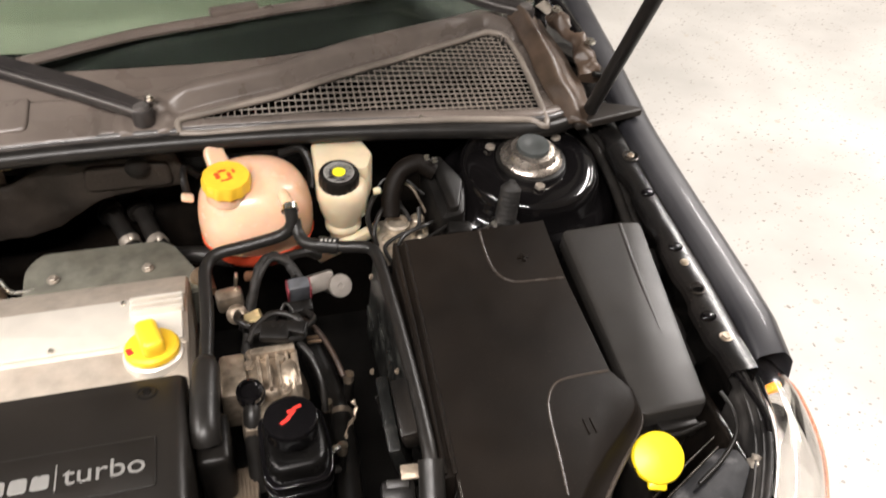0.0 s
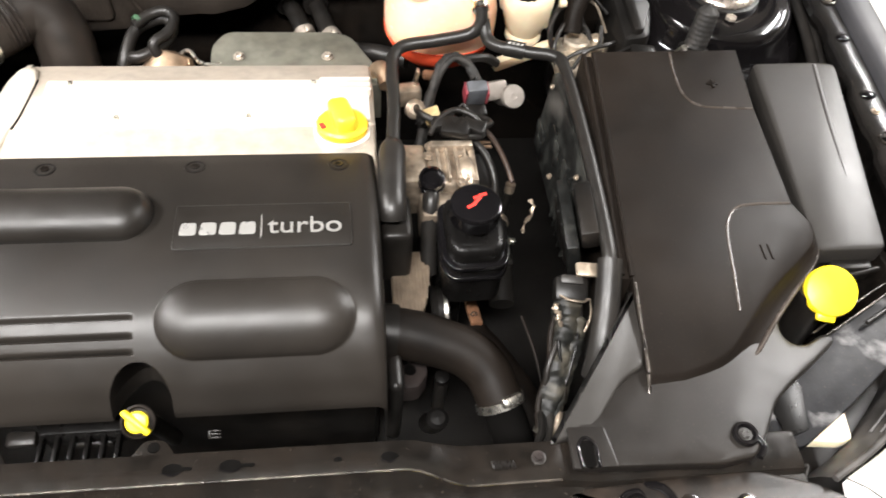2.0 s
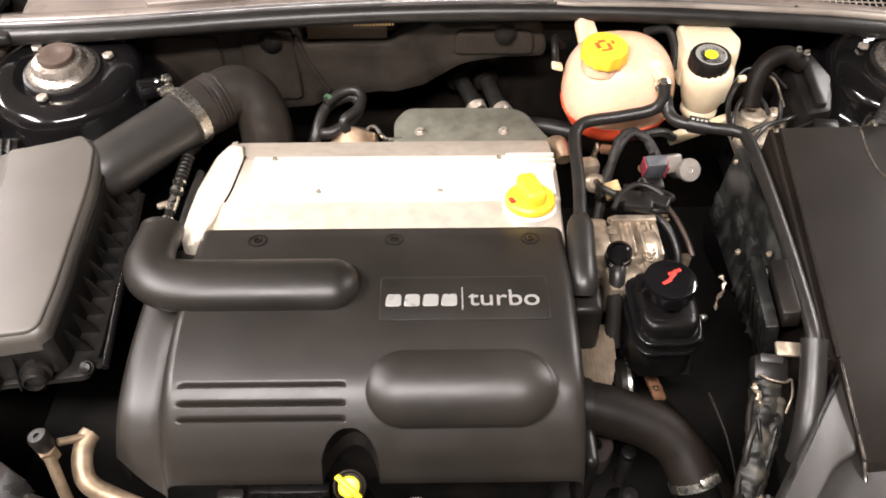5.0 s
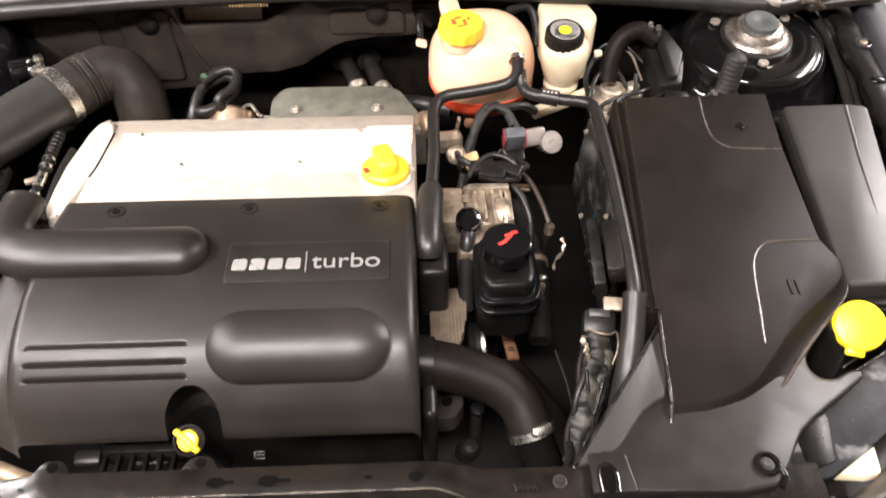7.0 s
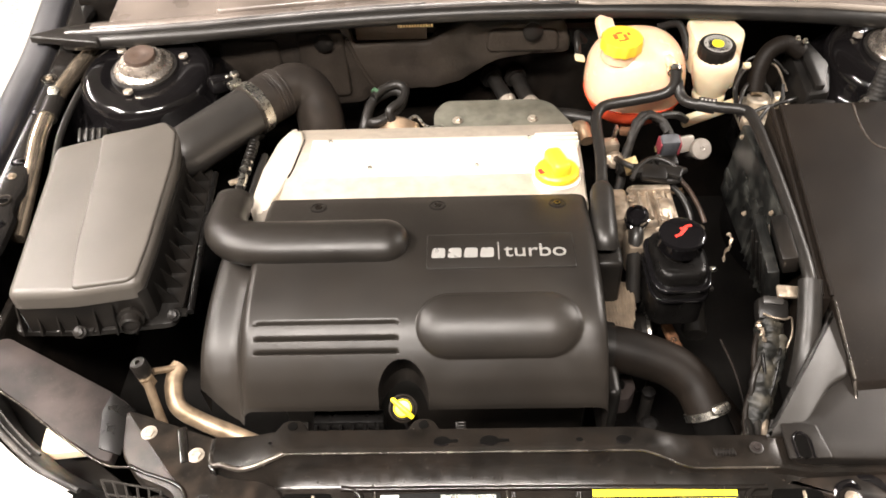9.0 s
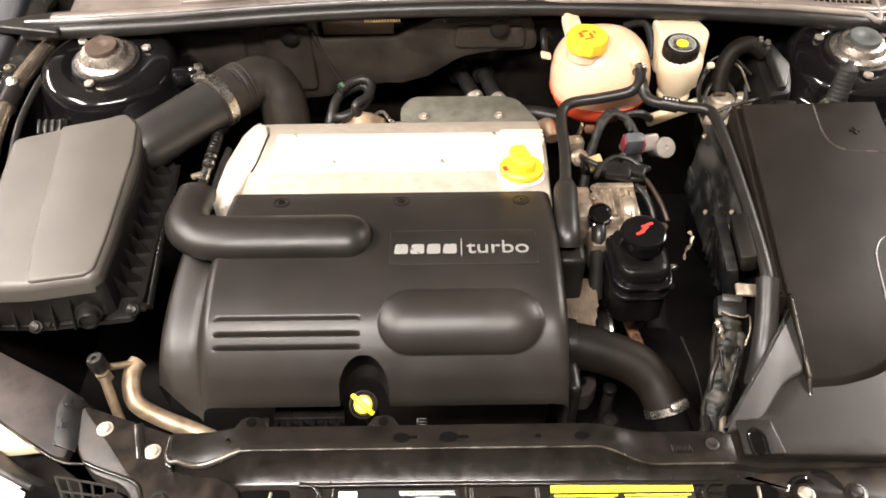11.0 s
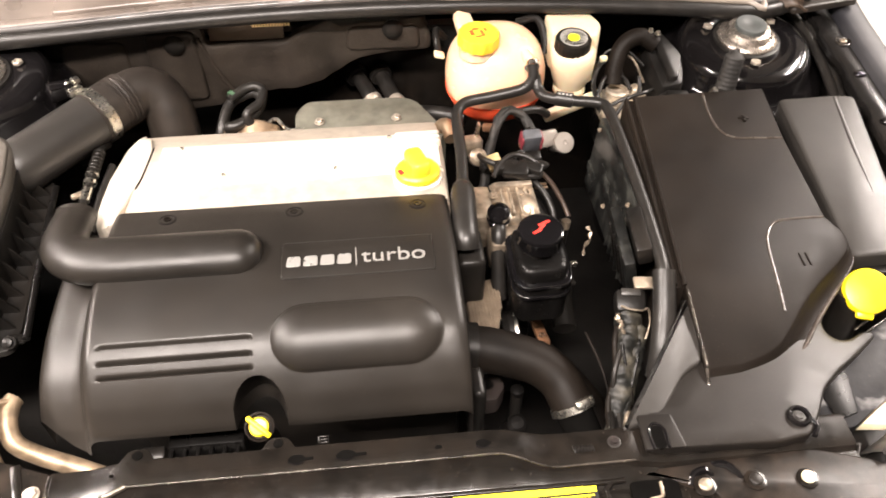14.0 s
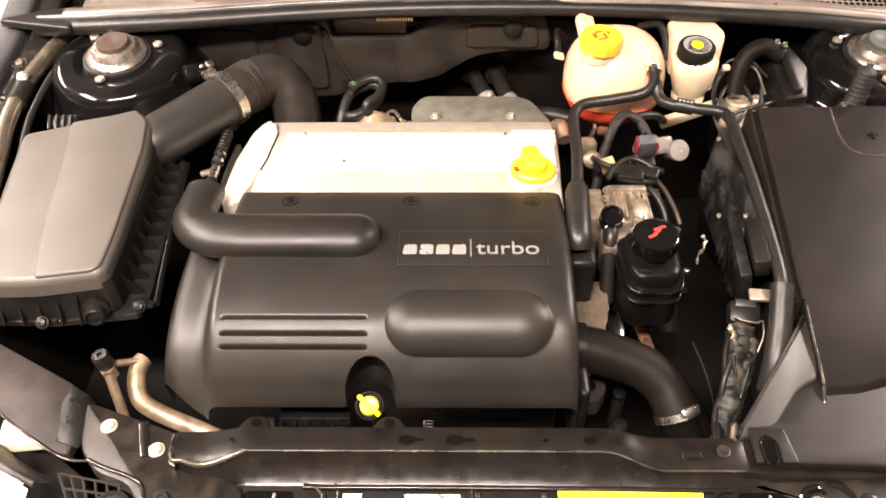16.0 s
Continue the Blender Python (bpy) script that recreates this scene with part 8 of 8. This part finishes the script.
def terminal_boot():
    ob = thing("terminal_boot", (0.318, 0.768, 0.92), "black ribbed rubber boot over the battery cable", "rubber boot")
    a, b = Vector((0.325, 0.776, 0.936)), Vector((0.333, 0.788, 0.990))
    path = [a.lerp(b, k / 40) for k in range(41)]
    part("boot", tube(path, lambda u: (0.014 - 0.001 * u + 0.0003 * math.sin(u * 2 * math.pi * 9)) * (1 - 0.65 * step((u - 0.80) / 0.20)), 18, smooth=False), M_BOOT, ob, smooth=60)
    part("cable", tube([(0.300, 0.80, 0.90), (0.303, 0.775, 0.925), (0.308, 0.768, 0.94)], 0.005, 8), M_ZINC, ob)
    part("skirt", lathe([(0.020, 0), (0.020, 0.008), (0.014, 0.012)], along(a - Vector((0, 0, 0.012)), b - a), 20), M_BLACK, ob)


terminal_boot()
for dx, r, mat in ((0.0, 0.006, M_RUBBER), (0.013, 0.0045, M_RUBBER), (-0.012, 0.0075, M_RUBBER)):
    cable("wing_cable", "black cable running along the inner wing", [(0.528 + dx, 0.99, 0.925), (0.535 + dx, 0.93, 0.915), (0.536 + dx, 0.86, 0.898), (0.530 + dx, 0.78, 0.878), (0.520 + dx, 0.68, 0.85), (0.51 + dx, 0.58, 0.83)], r, mat)
cable("lamp_lead", "black cable with grey tip behind the headlamp", [(0.505, 0.505, 0.872), (0.508, 0.48, 0.868), (0.500, 0.455, 0.86), (0.470, 0.43, 0.857), (0.430, 0.408, 0.857)], 0.0024)


def left_pipes():
    for dx, r, mat, lab in ((0.0, 0.0125, M_TUBE, "tan cooling pipe along the inner wing"), (0.030, 0.005, M_RUBBER, "thin black pipe along the inner wing")):
        ob = thing("wing_pipe", (-0.84 + dx, 0.85, 0.86), lab, "pipe")
        part("pipe", tube([(-0.823 + dx, 1.03, 0.920), (-0.838 + dx, 0.97, 0.922), (-0.846 + dx, 0.90, 0.922), (-0.850 + dx, 0.85, 0.920), (-0.848 + dx, 0.77, 0.914), (-0.840 + dx, 0.70, 0.90), (-0.835 + dx, 0.60, 0.87)], r, 14), mat, ob, smooth=60)
        if dx == 0:
            part("union", lathe([(0.008, -0.012), (0.0085, -0.006), (0.0085, 0.006), (0.004, 0.007), (0.003, 0.004), (0.0004, 0.004)], along((-0.849, 0.850, 0.930), (0.1, -0.3, 1)), 20), M_ZINC, ob)
            part("rubber_joint", tube([(-0.850, 0.845, 0.920), (-0.849, 0.805, 0.917)], 0.0142, 14), M_RUBBER, ob)


left_pipes()


def wing_plug():
    ob = thing("wing_plug", (-0.78, 0.80, 0.86), "ribbed black cable plug in front of the strut tower", "cable plug")
    part("plug", sized_box(0.045, 0.022, 0.03, pose(-0.785, 0.795, 0.885, 20, 0, 8), 0.006), M_BLACK, ob)
    for k in range(4):
        part("rib", sized_box(0.004, 0.024, 0.01, pose(-0.80 + 0.010 * k, 0.785, 0.897, 20, 0, 8), 0.001), M_GREY, ob)


wing_plug()


def lambda_plug():
    ob = thing("air_sensor", (-0.60, 0.865, 0.90), "black air sensor plug beside the intake clamp", "sensor")
    part("body", sized_box(0.034, 0.022, 0.022, pose(-0.605, 0.872, 0.925, 0, 10, 35), 0.004), M_PAINT, ob)
    part("tip", sized_box(0.012, 0.012, 0.012, pose(-0.586, 0.885, 0.930, 0, 10, 35), 0.003), M_ZINC, ob)


lambda_plug()


def breather_fitting():
    ob = thing("breather_fitting", (-0.556, 0.73, 0.84), "black breather pipe with bright steel ferrules", "pipe fitting")
    a, b = Vector((-0.561, 0.655, 0.858)), Vector((-0.552, 0.795, 0.872))
    part("pipe", tube([a, a.lerp(b, 0.5), b, b + Vector((0.004, 0.03, -0.01))], 0.0055, 12), M_BLACK, ob, smooth=60)
    for u0, u1, r in ((0.12, 0.26, 0.0075), (0.34, 0.50, 0.0068), (0.56, 0.60, 0.0085), (0.66, 0.69, 0.0085)):
        part("ferrule", tube([a.lerp(b, u0), a.lerp(b, u1)], r, 14, 2), M_ZINC, ob, "bright steel ferrule")
    part("ribbed_end", tube([a.lerp(b, 0.74 + 0.26 * k / 30) for k in range(31)], lambda u: 0.0078 + 0.0009 * math.sin(u * 34), 12, smooth=False), M_BLACK, ob, smooth=60)
    part("lug", sized_box(0.016, 0.008, 0.006, pose(-0.567, 0.712, 0.866, 0, 0, 30), 0.002), M_DULLALU, ob)
    part("side_hose", tube([(-0.546, 0.66, 0.845), (-0.541, 0.72, 0.856), (-0.536, 0.78, 0.858)], 0.005, 10), M_RUBBER, ob, smooth=60)


breather_fitting()
cable("guide_rod", "slim black rod between air box and engine", [(-0.593, 0.72, 0.875), (-0.584, 0.60, 0.875), (-0.574, 0.47, 0.866)], 0.0042, M_TUB)


def under_cover():
    """What shows in the gap in front of the cover."""
    ob = thing("front_engine_parts", (-0.35, 0.37, 0.60), "dark engine parts below the cover's front edge", "engine block")
    part("block", box(-0.50, -0.08, 0.465, 0.84, 0.45, 0.74, 0.02), M_BLACK, ob)
    part("finned_casting", box(-0.432, -0.345, 0.380, 0.400, 0.735, 0.762, 0.004), M_TUB, ob, "black finned casting")
    for k in range(6):
        part("fin", box(-0.430 + 0.015 * k, -0.4255 + 0.015 * k, 0.352, 0.384, 0.748, 0.758, 0.001), M_TUB, ob)
    m = pose(-0.252, 0.356, 0.790, 35, 0, 0) @ Matrix.Diagonal((0.6, 0.6, 1, 1))
    for x0, x1, y0, y1 in ((-0.010, -0.006, -0.007, 0.007), (-0.006, 0.010, -0.007, -0.004), (-0.006, 0.010, -0.0015, 0.0015), (-0.006, 0.010, 0.004, 0.007)):
        part("bracket_tooth", turned(box(x0, x1, y0, y1, -0.001, 0.001, 0.0003), m), M_BLACK, ob)
    for x, y, w in ((-0.455, 0.390, 0.030), (-0.385, 0.386, 0.045)):
        part("casting", sized_box(w, 0.016, 0.014, pose(x, y, 0.735, 12, 0, 6 * math.sin(x * 90)), 0.004), M_BLACK, ob)
    part("sump_pipe", tube([(-0.03, 0.40, 0.70), (-0.028, 0.385, 0.73), (-0.026, 0.38, 0.745)], 0.012, 14), M_BLACK, ob)
    part("sump_cap", lathe([(0.012, 0), (0.012, 0.006), (0.008, 0.010), (0.0004, 0.011)], along((-0.026, 0.38, 0.745), (0, -0.2, 1)), 18), M_TUB, ob)


under_cover()


def id_plate():
    ob = thing("body_plate", (-0.35, 1.03, 0.91), "brown metal strip with small stamped marks", "plate")
    part("strip", box(-0.413, -0.299, 1.006, 1.010, 0.912, 0.946, 0.001), M_IDPLATE, ob)
    for k in range(13):
        part("stamp", box(-0.345 + 0.0045 * k, -0.342 + 0.0045 * k, 1.0046, 1.0062, 0.934, 0.939, 0.0002), M_BRASS, ob, smooth=0)


M_IDPLATE = material("brown_metal_strip", (0.075, 0.057, 0.042), 0.45, metal=0.3, vary=0.2, scale=30)
id_plate()


def cowl_end_boot():
    ob = thing("cowl_end_boot", (0.50, 1.05, 0.94), "bent brown rubber sheet closing the cowl's end", "rubber boot")
    bm = bmesh.new()
    rows = []
    for j in range(31):
        v = j / 30
        y = 1.160 - 0.215 * v
        x0 = lerp_list(v, ((0, 0.445), (0.35, 0.452), (0.7, 0.456), (1, 0.470)))
        x1 = lerp_list(v, ((0, 0.498), (0.35, 0.512), (0.7, 0.520), (1, 0.522)))
        base = lerp_list(v, ((0, 1.030), (0.4, 1.008), (0.75, 0.985), (1, 0.962)))
        row = []
        for i in range(17):
            u = i / 16
            rise = 0.020 * math.sin(math.pi * min(1.0, u * 1.5)) ** 1.4 * (1 - 0.55 * v) if u < 0.667 else -0.012 * step((u - 0.667) * 3) * (1 - 0.4 * v)
            x = x0 + (x1 - x0) * u
            row.append(bm.verts.new(Vector((x, y - 0.014 * math.sin(math.pi * u), base + rise)) + noise.noise_vector(Vector((x, y, 0)) * 26) * 0.0035))
        rows.append(row)
    for a, b in zip(rows, rows[1:]):
        for k in range(16):
            bm.faces.new((a[k], a[k + 1], b[k + 1], b[k]))
    up = bmesh.ops.extrude_face_region(bm, geom=bm.faces[:])
    for v in up["geom"]:
        if isinstance(v, bmesh.types.BMVert):
            v.co.z -= 0.004
    part("sheet", bm, M_FLAP, ob, smooth=60)
    hinge = thing("hinge", (0.53, 1.09, 0.96), "black bonnet hinge with bolts and a rubber cover", "hinge")
    part("base", sized_box(0.040, 0.150, 0.008, pose(0.545, 1.085, 0.982, -8, 14, 6), 0.003), M_BLACK, hinge)
    part("arm", tube([(0.530, 1.03, 0.995), (0.536, 1.07, 1.020), (0.530, 1.12, 1.035), (0.520, 1.175, 1.05)], 0.011, 12, flat=0.45), M_PAINT, hinge, smooth=60)
    bm = tube([(0.520, 1.15, 1.028), (0.527, 1.10, 1.026), (0.533, 1.055, 1.010), (0.532, 1.02, 0.990)], lambda u: 0.016 + 0.004 * math.sin(u * 9), 24, 18, flat=0.7)
    for v in bm.verts:
        v.co += noise.noise_vector(v.co * 42) * 0.009 + noise.noise_vector(v.co * 120) * 0.002
    part("rubber_cover", bm, M_FLAP, hinge, "crumpled dark rubber cover", smooth=60)
    for p in ((0.513, 1.130, 1.046), (0.545, 1.06, 1.024)):
        bolt(hinge, p, 0.0065, 0.006)
    part("bright_tab", sized_box(0.020, 0.028, 0.002, pose(0.506, 1.155, 1.040, 10, -20, 20), 0.0006), M_NUT, hinge)


cowl_end_boot()
